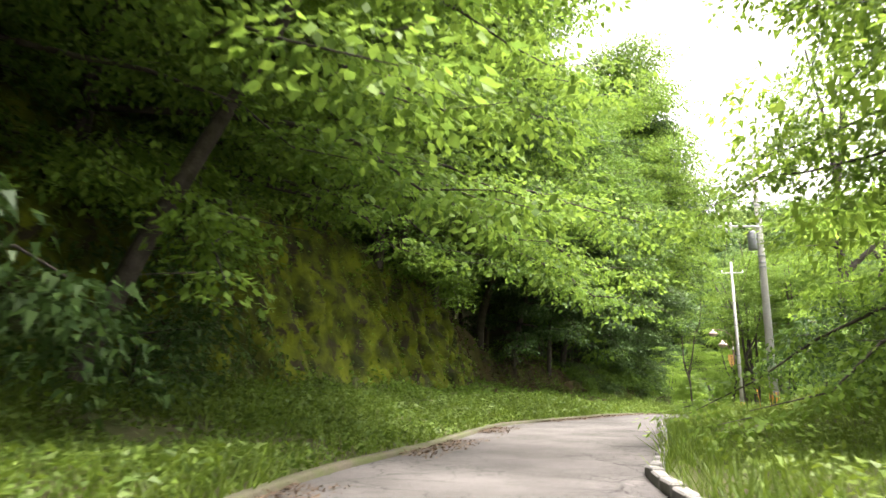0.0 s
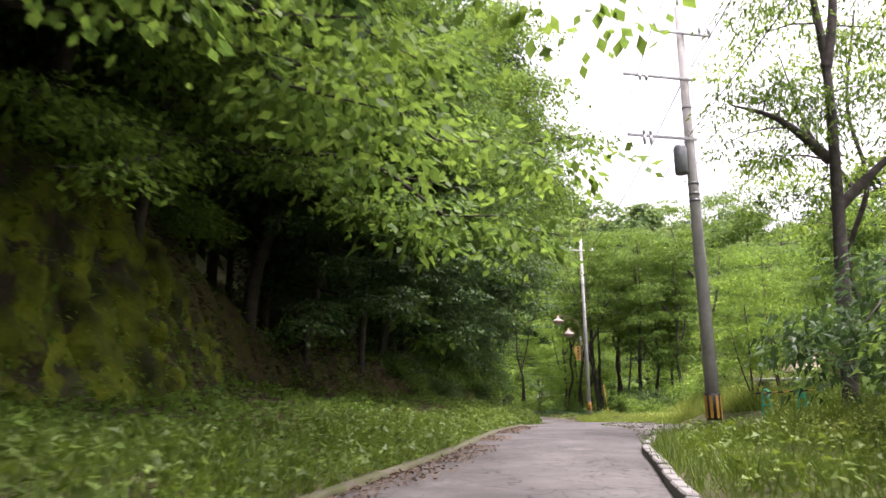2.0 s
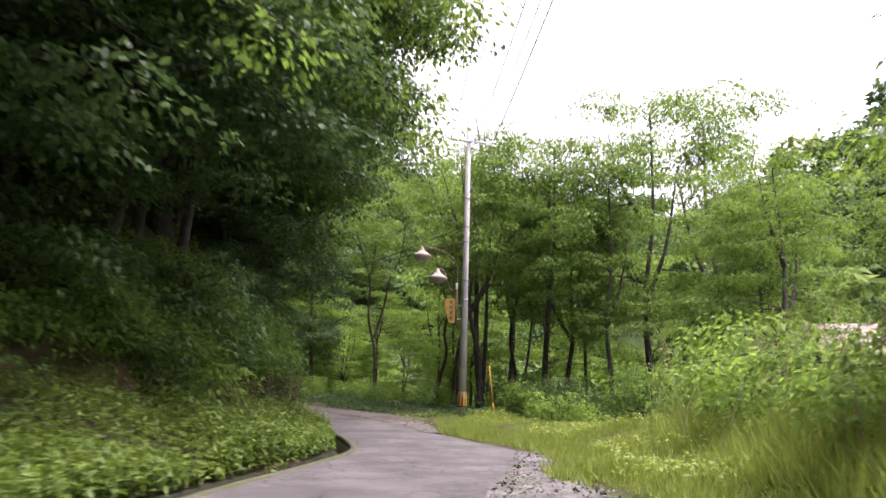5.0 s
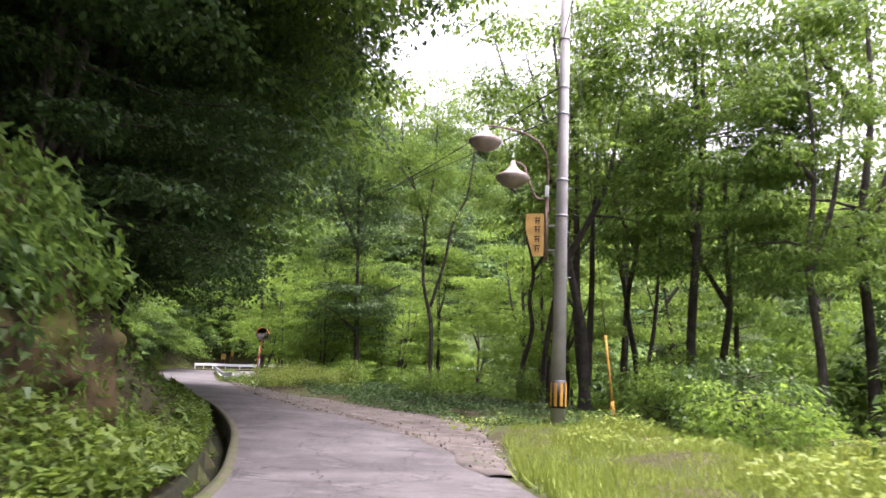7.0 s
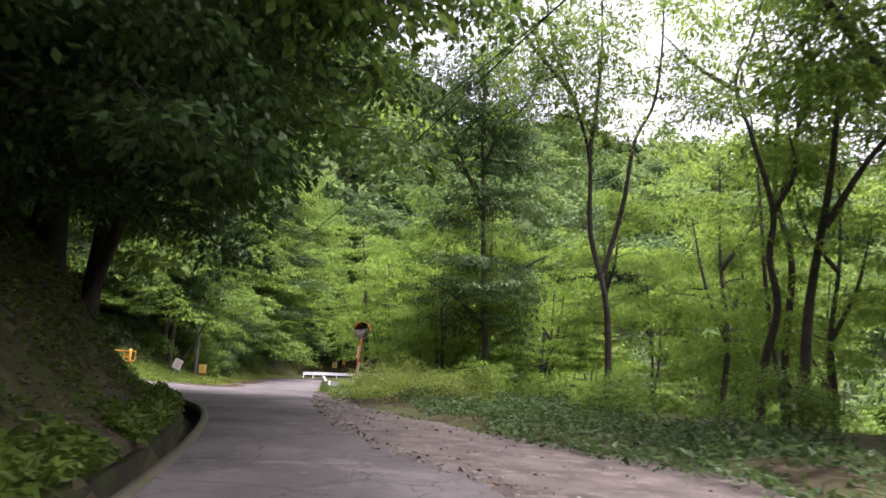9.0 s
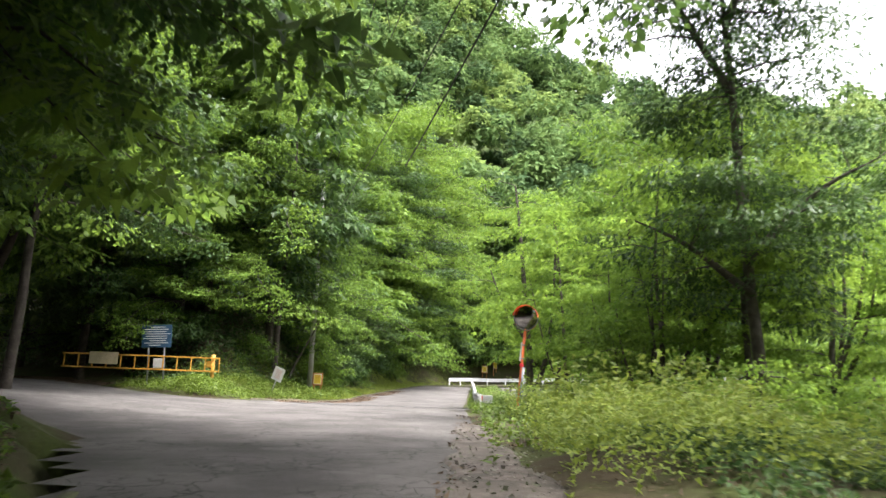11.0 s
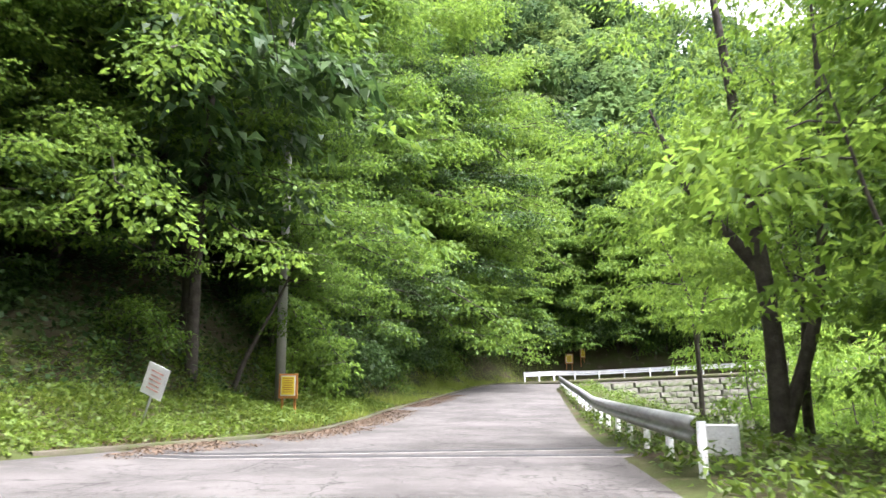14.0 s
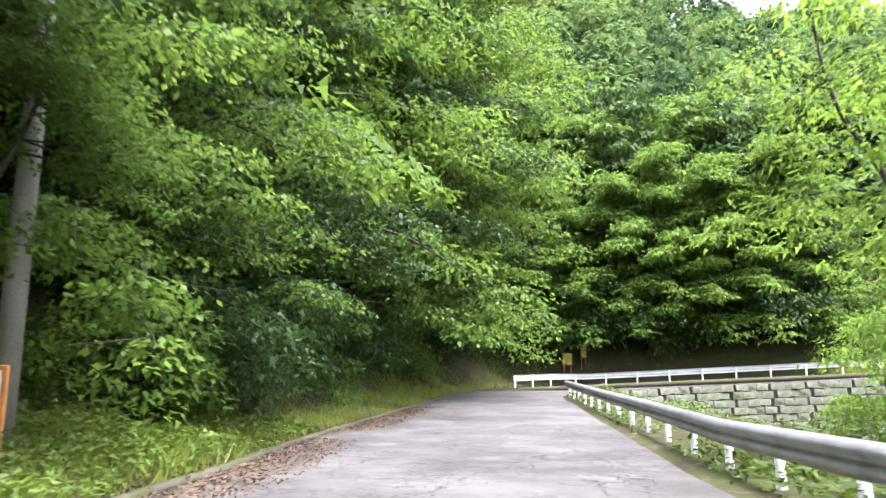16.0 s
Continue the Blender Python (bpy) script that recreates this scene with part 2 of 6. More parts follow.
# ---- mesh helpers ----
def mesh_np(name, verts, faces, material, smooth=False):
    """A mesh from arrays; faces is an (n, 3) or (n, 4) array."""
    me = bpy.data.meshes.new(name)
    verts, faces = np.asarray(verts, np.float32), np.asarray(faces, np.int32)
    k = faces.shape[1]
    me.vertices.add(len(verts)); me.vertices.foreach_set("co", verts.ravel())
    me.loops.add(faces.size); me.loops.foreach_set("vertex_index", faces.ravel())
    me.polygons.add(len(faces)); me.polygons.foreach_set("loop_start", np.arange(0, faces.size, k, dtype=np.int32))
    if smooth:
        me.polygons.foreach_set("use_smooth", np.ones(len(faces), bool))
    me.materials.append(material)
    me.update(calc_edges=True)
    return me


def part(name, bm, material, parent=None, label="", smooth=False):
    if isinstance(bm, bpy.types.Mesh):
        me = bm
    else:
        me = bpy.data.meshes.new(name)
        bm.to_mesh(me); bm.free()
        me.materials.append(material)
        if smooth:
            for q in me.polygons:
                q.use_smooth = True
    ob = new(name, me)
    if parent:
        ob.parent = parent
    if label:
        ob["label"] = label
    return ob


def root(name, m, label, category, group="", kind=""):
    ob = new(name)
    ob.empty_display_size = 0.2
    ob.matrix_basis = m
    return tagged(ob, label, category, group, kind)


def box(bm, cx, cy, cz, sx, sy, sz, rot=None, bevel=0.0):
    """Adds a box with centre and full sizes."""
    m = Matrix.Translation((cx, cy, cz)) @ (rot or Matrix.Identity(4)) @ Matrix.Diagonal((sx, sy, sz, 1))
    g = bmesh.ops.create_cube(bm, size=1, matrix=m)
    if bevel:
        es = list({e for v in g["verts"] for e in v.link_edges})
        bmesh.ops.bevel(bm, geom=es, offset=bevel, segments=1, affect="EDGES")
    return bm


def boxm(*a, **k):
    return box(bmesh.new(), *a, **k)


def tube_arrays(points, radii, seg=8):
    """Vertices and quads of a tapered tube along points, closed with a tip ring."""
    P = np.asarray(points, float)
    T = np.gradient(P, axis=0)
    T /= np.linalg.norm(T, axis=1, keepdims=True) + 1e-9
    ref = np.array([0.31, 0.95, 0.05]) if abs(T[0, 2]) > 0.7 else np.array([0.0, 0.0, 1.0])
    A = np.cross(T, ref); A /= np.linalg.norm(A, axis=1, keepdims=True) + 1e-9
    B = np.cross(T, A)
    th = np.linspace(0, 2 * np.pi, seg, endpoint=False)
    R = np.broadcast_to(np.asarray(radii, float), (len(P),))
    V = P[:, None] + R[:, None, None] * (np.cos(th)[None, :, None] * A[:, None] + np.sin(th)[None, :, None] * B[:, None])
    n = len(P)
    i, j = np.meshgrid(np.arange(n - 1), np.arange(seg), indexing="ij")
    a = i * seg + j; b = i * seg + (j + 1) % seg
    F = np.stack([a, b, b + seg, a + seg], -1).reshape(-1, 4)
    return V.reshape(-1, 3), F


def tubes_mesh(name, list_of, material, seg=8, caps=True):
    VV, FF, off = [], [], 0
    full = seg
    for pts, rad in list_of:
        seg = full if np.max(rad) > 0.07 or full != 9 else 4
        P, R = np.asarray(pts, float), np.broadcast_to(np.asarray(rad, float), (len(pts),)).copy()
        if caps:
            P = np.vstack([P[:1], P, P[-1:]]) + np.array([[0, 0, 0]] * (len(P) + 2))
            d0 = P[2] - P[1]; d1 = P[-2] - P[-3]
            P[0] = P[1] - d0 * 1e-4; P[-1] = P[-2] + d1 * 1e-4
            R = np.r_[1e-4, R, 1e-4]
        V, F = tube_arrays(P, R, seg)
        VV.append(V); FF.append(F + off); off += len(V)
    return mesh_np(name, np.vstack(VV), np.vstack(FF), material, smooth=True)


def tube_part(name, pts, rad, material, parent, label="", seg=10):
    return part(name, tubes_mesh(name, [(pts, rad)], material, seg), material, parent, label)


def leaves_mesh(name, C, D, U, S, material, narrow=0.6, simple=False):
    """One folded leaf (two triangles) at every C, pointing along D, with its face towards U, of length S."""
    D = D / (np.linalg.norm(D, axis=1, keepdims=True) + 1e-9)
    W = np.cross(D, U); W /= np.linalg.norm(W, axis=1, keepdims=True) + 1e-9
    Nn = np.cross(W, D)
    S = S[:, None]
    if simple:
        V = np.stack([C + W * S * narrow * 0.5, C + D * S * 1.1 - Nn * S * 0.1, C - W * S * narrow * 0.5], 1).reshape(-1, 3)
        return mesh_np(name, V, np.arange(len(V)).reshape(-1, 3), material)
    v0 = C; v2 = C + D * S - Nn * S * 0.12
    mid = C + D * S * 0.45
    v1 = mid + W * S * narrow * 0.5 - Nn * S * 0.1
    v3 = mid - W * S * narrow * 0.5 - Nn * S * 0.1
    V = np.stack([v0, v1, v2, v3], 1).reshape(-1, 3)
    k = np.arange(len(C))[:, None] * 4
    F = np.concatenate([k + [0, 1, 2], k + [0, 2, 3]], 1).reshape(-1, 3)
    return mesh_np(name, V, F, material)


def unit(v):
    return v / (np.linalg.norm(v, axis=-1, keepdims=True) + 1e-9)


# ---- plan of the road (metres) ----
def smooth_line(pts, step=0.5):
    """Catmull-Rom through the points, resampled evenly."""
    P = np.asarray(pts, float)
    P = np.vstack([2 * P[0] - P[1], P, 2 * P[-1] - P[-2]])
    out = []
    for a, b, c, d in zip(P[:-3], P[1:-2], P[2:-1], P[3:]):
        for t in np.linspace(0, 1, 20, endpoint=False):
            out.append(0.5 * (2 * b + (c - a) * t + (2 * a - 5 * b + 4 * c - d) * t**2 + (3 * b - a - 3 * c + d) * t**3))
    out = np.array(out + [P[-2]])
    s = np.r_[0, np.cumsum(np.linalg.norm(np.diff(out, axis=0), axis=1))]
    q = np.linspace(0, s[-1], int(s[-1] / step) + 1)
    return np.stack([np.interp(q, s, out[:, k]) for k in range(out.shape[1])], 1)


LEFT_A = [(-1.4, -30), (-1.2, -15), (-1.0, 0), (-0.5, 7.2), (0.8, 12), (2.2, 18.3), (3.8, 21.8), (6.1, 26.3), (8.2, 31.5), (9.5, 34.6), (11.4, 38.9),
          (13.5, 43.7), (15.6, 47.5), (17.1, 50.6), (17.8, 53.5), (18.3, 57), (18.4, 61), (18.3, 65), (17.8, 70), (17.0, 75), (16.0, 79), (15.0, 81.5)]
SIDE_S = [(13.2, 84.2), (10.5, 87.5), (5, 92), (-5, 97), (-30, 108)]
SIDE_N = [(-30, 119), (-8, 110.5), (-1.4, 106.8), (4, 103.2), (6.8, 102.0)]
LEFT_B = [(7.8, 103.5), (8.5, 106), (9.2, 109), (9.7, 112), (9.4, 116), (8.9, 122), (8.8, 133), (8.9, 143), (9.8, 150), (13, 155.5), (22, 157), (36, 155), (60, 151), (120, 146), (300, 140)]
RIGHT = [(2.4, -30), (2.6, -15), (2.8, 0), (3.2, 7.4), (3.6, 9.3), (4.6, 12.5), (6.3, 18.8), (8.5, 23.9), (9.6, 26.3), (11.8, 30), (14.3, 35.8), (15.9, 41),
         (18.5, 45.5), (20.8, 49.8), (21.4, 54), (22.1, 59.5), (22.2, 63), (21.5, 68), (20.0, 72.7), (19.0, 79), (18.5, 84.5), (17.9, 93.5), (17.5, 98),
         (16.75, 106), (16.3, 111), (15.95, 116), (15.6, 122), (15.2, 128), (14.8, 135), (14.4, 143), (16.0, 147.5), (22, 149.5), (36, 148), (60, 144.5), (120, 140), (300, 134)]
ROAD_Z = [(-30, -1.3), (-5, -0.36), (3, -0.12), (11, 0.33), (19, 0.68), (27, 1.0), (35, 1.16), (43, 1.22), (51, 1.22), (59, 1.2), (67, 1.42), (75, 1.66),
          (83, 1.86), (91, 1.98), (99, 2.03), (110, 2.0), (118, 2.02), (130, 2.4), (143, 2.85), (155, 3.3), (200, 3.6)]


def road_z(x, y):
    z = np.interp(y, [a for a, b in ROAD_Z], [b for a, b in ROAD_Z])
    z = z + np.where(y > 78, 0.05 * np.clip(10 - x, 0, 12) * np.clip((y - 78) / 6, 0, 1) * np.clip((125 - y) / 12, 0, 1), 0)
    return z + np.where(y > 140, 0.045 * np.clip(x - 16, 0, 60), 0)


EDGE_L1 = smooth_line(LEFT_A + SIDE_S)
EDGE_L2 = smooth_line(SIDE_N + LEFT_B)
EDGE_R = smooth_line(RIGHT)
EDGE_L2, EDGE_R = (e[(e[:, 0] < 62) | (np.arange(len(e)) % 12 == 0)] for e in (EDGE_L2, EDGE_R))


def signed(P, line, left=True):
    """Signed distance of points to a line (positive on its outer side) and the index of the nearest sample."""
    T = np.gradient(line, axis=0)
    T /= np.linalg.norm(T, axis=1, keepdims=True)
    Nn = np.stack([-T[:, 1], T[:, 0]], 1) * (1 if left else -1)
    d = np.empty(len(P)); k = np.empty(len(P), int)
    for a in range(0, len(P), 1500):
        q = P[a:a + 1500]
        D = (q[:, 0, None] - line[None, :, 0]) ** 2 + (q[:, 1, None] - line[None, :, 1]) ** 2
        i = D.argmin(1)
        k[a:a + 1500] = i
        e = q - line[i]
        side = (e * Nn[i]).sum(1)
        dist = np.sqrt(D[np.arange(len(q)), i])
        d[a:a + 1500] = np.where(side >= 0, dist, -dist)
    return d, k


# left bank, by y of the road edge: verge width, verge rise, cut height, cut width, slope above
BANK = np.array([(-40, 4.4, .8, 5.5, 1.6, .7), (0, 4.4, .8, 5.5, 1.6, .7), (14, 4.8, .85, 5.2, 1.6, .65), (22, 4.9, .85, 4.6, 1.5, .6), (29, 6.0, 1.0, 3.6, 1.2, .5), (33, 7.0, 1.2, 2.4, .9, .45),
                 (35, 6.6, 1.15, .9, .5, .45), (40, 4.6, 1.0, 1.1, .5, .45), (44, 4.0, .9, 1.3, .5, .5), (50, 3.2, .8, 1.7, .5, .6), (54, 2.4, .75, 2.0, .5, .7), (57, 1.3, .7, 2.5, .8, .8), (61, 0.9, .4, 3.0, 2.6, .8),
                 (81, .8, .4, 3.2, 2.8, .75), (90, .8, .4, 3.2, 2.6, .75), (100, 2.2, .8, 1.2, 1.0, .8), (104, 2.8, .75, 1.6, 1.2, .8), (112, 2.6, .55, 2.0, 1.8, .8), (125, 2.0, .4, 3.0, 2.5, .9), (160, 1.2, .4, 3, 2.5, 1.1)])


def bank_height(d, y):
    vw, vh, ch, cw, sl = (np.interp(y, BANK[:, 0], BANK[:, k]) for k in range(1, 6))
    h = vh * np.clip(d / vw, 0, 1) ** 1.1
    u = np.clip((d - vw) / cw, 0, 1)
    h = h + ch * (u * u * (3 - 2 * u) * 0.4 + 0.6 * u)
    e = np.clip(d - vw - cw, 0, None)
    cap = np.interp(y, [120, 150], [45, 105])
    return np.where(d > 0, h + sl * np.minimum(e, cap) + 0.3 * np.clip(e - cap, 0, 200), 0)


def right_height(d, y):
    e = np.clip(d, 0, None)
    up = 0.12 * np.clip(e / 1.5, 0, 1)
    mound = np.interp(y, [-40, 12, 22, 29, 32, 36, 40, 46, 52, 60], [1.0, 1.0, 1.0, .6, .15, .45, .75, .7, .3, 0]) * np.clip((e - np.interp(y, [34, 40, 46], [3.2, 2.8, 2.2])) / 2.2, 0, 1)
    drop = np.interp(y, [60, 70, 90, 97, 104, 150], [0, .22, .25, .5, .85, .9])
    down = drop * np.clip(e - np.interp(y, [60, 82, 93, 102, 125, 150], [11, 11.5, 7.5, 3.6, 3.2, 1.5]), 0, np.interp(y, [60, 80, 100, 150], [2, 10, 7, 7]))
    return np.where(d > 0, up + mound - down, 0)


def ground_z(x, y, detail=True):
    P = np.stack([np.ravel(x), np.ravel(y)], 1).astype(float)
    d1, k1 = signed(P, EDGE_L1, True)
    d2, k2 = signed(P, EDGE_L2, True)
    d3, k3 = signed(P, EDGE_R, False)
    base = road_z(P[:, 0], np.clip(P[:, 1], -30, 160))
    on = P[:, 1] < 101
    trench = np.clip((EDGE_L1[k1, 1] - 40) / 2, 0, 1) * (EDGE_L1[k1, 0] > 11.5) * (P[:, 1] < 84)
    h1 = bank_height(np.where(on | (d2 < 0), d1 - 0.45 * trench, -1), EDGE_L1[k1, 1])
    h2 = bank_height(d2, EDGE_L2[k2, 1])
    left = np.where((d1 > 0) & (d2 <= 0), h1, np.where((d2 > 0) & (d1 <= 0), h2, np.where((d1 > 0) & (d2 > 0), np.minimum(h1, h2), 0)))
    inside_right = d3 > 0
    left = np.where(inside_right, 0, left) * np.where(P[:, 1] > 135, np.interp(P[:, 0], [0, 9, 31, 54, 75, 110], [1, 0.86, 0.68, 0.6, 0.56, 0.5]), 1)
    east = 0.55 * np.clip(P[:, 0] - np.interp(P[:, 1], [-50, 60, 110, 160], [120, 105, 80, 66]), 0, 130) * (1 + 0.15 * np.sin(P[:, 1] * 0.045 + 1.0))
    right = np.where(left > 0, 0, right_height(d3, EDGE_R[k3, 1]) + east)
    dl = np.where(d1 > 0, d1, np.where(d2 > 0, d2, -1))
    # far end beyond the bend: slope up to the north
    north = np.interp(P[:, 0], [-10, 10, 45, 80, 140], [1.3, 1.25, 1.05, 0.9, 0.85]) * np.clip(P[:, 1] - 163, 0, 110) * (1 + 0.06 * np.sin(P[:, 0] * 0.08))
    z = base + left + right + np.where(left > 0, 0, north)
    off = np.maximum(np.maximum(d1, d2), d3)
    if detail:
        z = z + np.where(off > 0.4, np.array([noise.noise((a * 0.35, b * 0.35, 0.0)) * 0.28 + noise.noise((a * 1.1, b * 1.1, 3.0)) * 0.12 for a, b in P]) * np.clip((off - 0.4) / 2, 0, 1), 0)
    if detail:
        cut = np.clip((d1 - np.interp(EDGE_L1[k1, 1], BANK[:, 0], BANK[:, 1]) + 0.4) / 0.8, 0, 1) * np.clip((11 - d1) / 3, 0, 1) * (P[:, 1] < 62)
        z = z + np.where(cut > 0, np.array([0.75 * abs(noise.noise((a * 0.9, b * 0.9, 7.0))) + 0.5 * noise.noise((a * 0.35, b * 0.35, 9.0)) + 0.2 * noise.noise((a * 2.3, b * 2.3, 5.0)) for a, b in P]) * cut, 0)
    flat = np.interp(EDGE_R[k3, 1], [29, 31, 34, 39, 43, 47, 50, 58, 62, 67, 71, 76, 82, 88, 93], [0, 1.2, 3.4, 3.0, 1.5, .5, 0, 0, .8, 3.2, 3.4, 2.2, 1.0, .5, 0])
    z = np.where((d3 > 0) & (d3 < flat), base - 0.04, z)
    fall = (d3 > 0) & (EDGE_R[k3, 0] > 15.8) & (EDGE_R[k3, 0] < 56) & (EDGE_R[k3, 1] > 143)
    z = np.where(fall, base - 5.4 * np.clip((d3 - 0.45) / 0.35, 0, 1), z)
    z = z - np.where(off <= 0.0, 0.07, 0)
    z = z - np.where((d1 > -0.2) & (d1 < 0.5) & (d3 < 0), 0.6 * trench, 0)
    return z, off, d1, d2, d3, left


def gz(x, y):
    return float(ground_z(np.array([x]), np.array([y]))[0][0])


# ---- ground: one sheet to the horizon ----
def axis_steps(lo, hi, step, far, n):
    grow = (np.geomspace(1, 1 + far, n) - 1)
    return np.r_[(lo - grow[::-1])[:-1], np.arange(lo, hi, step), hi + grow]


def build_ground():
    xs = axis_steps(-14, 34, 0.38, 420, 26)
    ys = axis_steps(-8, 164, 0.38, 420, 26)
    X, Y = np.meshgrid(xs, ys)
    z, off, d1, d2, d3, left = ground_z(X, Y)
    V = np.stack([X.ravel(), Y.ravel(), z], 1)
    ny, nx = X.shape
    i, j = np.meshgrid(np.arange(ny - 1), np.arange(nx - 1), indexing="ij")
    a = (i * nx + j).ravel()
    F = np.stack([a, a + 1, a + nx + 1, a + nx], 1)
    me = mesh_np("ground", V, F, M_GROUND, smooth=True)
    me.materials.append(M_MOSS); me.materials.append(M_EARTH); me.materials.append(M_FLOOR)
    # mossy rock on the steep cut near the start, bare earth on the low cut
    n = np.cross(V[F[:, 1]] - V[F[:, 0]], V[F[:, 3]] - V[F[:, 0]]); n /= np.linalg.norm(n, axis=1, keepdims=True)
    cen = V[F].mean(1); dl = d1[F].mean(1)
    steep = (np.abs(n[:, 2]) < 0.62) & (dl > 0.5) & (dl < 9)
    idx = np.zeros(len(F), np.int32)
    idx[steep & (cen[:, 1] < 30)] = 1
    idx[steep & (cen[:, 1] >= 30) & (cen[:, 1] < 60)] = 2
    idx[(cen[:, 0] > 40) | (cen[:, 1] > 166) | (cen[:, 0] < -22)] = 3
    me.polygons.foreach_set("material_index", idx)
    return tagged(new("ground", me), "forest soil, mossy rock cut and valley slopes", "ground", kind="structure")


build_ground()


def face_leaves(name, label, V, material, size, share, sc, seed, category, bare=0.02):
    """Small leaves and tufts that cling to a broken face in patches and hang down."""
    r = np.random.default_rng(seed)
    P = V[r.random(len(V)) < share]
    c = np.array([noise.noise((a * sc, b * sc, z * sc)) for a, b, z in P])
    P = np.repeat(P[c > bare], 3, 0)
    P = P + r.normal(0, 0.11, P.shape) + np.array([0.05, -0.03, 0.0])
    D = np.c_[r.normal(0.3, 0.6, (len(P), 2)), r.normal(-0.6, 0.4, len(P))]
    U = np.c_[r.normal(0.5, 0.5, len(P)), r.normal(-0.3, 0.5, len(P)), r.normal(0.7, 0.4, len(P))]
    me = leaves_mesh(name, P, unit(D), unit(U), size * r.uniform(0.5, 1.3, len(P)), material, 0.55, True)
    return tagged(new(name, me), label, category, kind="stuff")


def rock_face(name, label, y0, y1, material, grooves, seed):
    """The steep cut as a finely broken surface set just before the ground: runnels, ledges and knobs."""
    L = EDGE_L1[(EDGE_L1[:, 1] >= y0) & (EDGE_L1[:, 1] <= y1) & (EDGE_L1[:, 0] < 19)]
    L = smooth_line(L[::4], 0.13)
    T = np.gradient(L, axis=0); T /= np.linalg.norm(T, axis=1, keepdims=True)
    Nn = np.stack([-T[:, 1], T[:, 0]], 1)
    vw, vh, ch, cw, sl = (np.interp(L[:, 1], BANK[:, 0], BANK[:, k]) for k in range(1, 6))
    base = road_z(L[:, 0], L[:, 1])
    h = np.linspace(-0.08, 1.12, 46)
    V = []
    for j, f in enumerate(h):
        d = vw + cw * f - 0.28
        z = base + vh + ch * f - 0.1
        for i in range(len(L)):
            x, y = L[i] + Nn[i] * d[i]
            q = 0.5 * noise.noise((x * 0.32, y * 0.32, z[i] * 0.4 + seed)) + grooves * abs(noise.noise((y * 1.1 + x * 0.6, z[i] * 0.22, seed + 4.0)))
            q += 0.26 * noise.noise((x * 1.9, y * 1.9, z[i] * 2.2 + seed)) + 0.11 * noise.noise((x * 5.0, y * 5.0, z[i] * 5.0))
            q = q * min(1, (f + 0.1) * 4) * min(1.0, 0.35 + ch[i] / 3.5) + max(0.0, f - 0.85) * 2.2 * (vw[i] * 0 + 1)
            V.append((x + Nn[i, 0] * q, y + Nn[i, 1] * q, z[i]))
    n = len(L)
    i, j = np.meshgrid(np.arange(len(h) - 1), np.arange(n - 1), indexing="ij")
    a = (i * n + j).ravel()
    V = np.array(V)
    tagged(new(name, mesh_np(name, V, np.stack([a, a + 1, a + n + 1, a + n], 1), material, True)), label, "rock face", kind="structure")
    return V


FACE = rock_face("rock_face", "steep mossy rock face with dark runnels above the verge", -8, 33.5, M_MOSS, 0.9, 1.0)
face_leaves("rock_ferns", "small ferns and moss tufts clinging to the rock", FACE, M_LEAF, 0.1, 0.3, 0.5, 61, "ferns", 0.08)
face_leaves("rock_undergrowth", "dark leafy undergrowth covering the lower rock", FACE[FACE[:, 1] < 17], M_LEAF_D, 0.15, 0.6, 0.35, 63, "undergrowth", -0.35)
FACE = rock_face("earth_face", "low ochre earth cut with moss and roots", 34.5, 57.5, M_EARTH, 0.6, 8.0)
face_leaves("hanging_ivy", "creepers hanging over the earth cut", FACE, M_LEAF, 0.09, 0.6, 0.7, 62, "creepers", -0.08)
FACE = FACE[(FACE[:, 1] > 47) & (FACE[:, 2] > 3.0)]
face_leaves("hanging_shrubs", "shrubs and vines drooping over the edge of the cut", np.repeat(FACE, 2, 0) + np.array([0.12, -0.1, 0.1]), M_LEAF, 0.13, 0.9, 0.6, 64, "creepers", -0.5)


# ---- road ----
def ribbon(name, A, B, z_off, cols, material, camber=0.03, tuck=0.0):
    """A paved strip between two edges of equally many samples."""
    n = len(A)
    u = np.linspace(0, 1, cols)
    XY = A[:, None] * (1 - u)[None, :, None] + B[:, None] * u[None, :, None]
    z = road_z(XY[..., 0], XY[..., 1]) + z_off + camber * (1 - (2 * u - 1) ** 2)[None]
    if tuck:
        z[:, 0] -= tuck; z[:, -1] -= tuck
    V = np.dstack([XY, z[..., None]]).reshape(-1, 3)
    i, j = np.meshgrid(np.arange(n - 1), np.arange(cols - 1), indexing="ij")
    a = (i * cols + j).ravel()
    return mesh_np(name, V, np.stack([a, a + 1, a + cols + 1, a + cols], 1), material, smooth=True)


def resample(line, n):
    s = np.r_[0, np.cumsum(np.linalg.norm(np.diff(line, axis=0), axis=1))]
    q = np.linspace(0, s[-1], n)
    return np.stack([np.interp(q, s, line[:, k]) for k in range(2)], 1)


def match(line, other):
    """For each sample of other, the nearest place on line, kept in order."""
    i = ((other[:, None] - line[None]) ** 2).sum(-1).argmin(1)
    return line[np.maximum.accumulate(i)]


LEFT_MAIN = smooth_line(LEFT_A + [(13.6, 88), (11.2, 96)] + LEFT_B)
tagged(part("road", ribbon("road", match(LEFT_MAIN, EDGE_R), EDGE_R, 0.0, 9, M_ASPHALT, 0.012), M_ASPHALT), "worn grey asphalt lane with cracks and patches", "road", kind="structure")


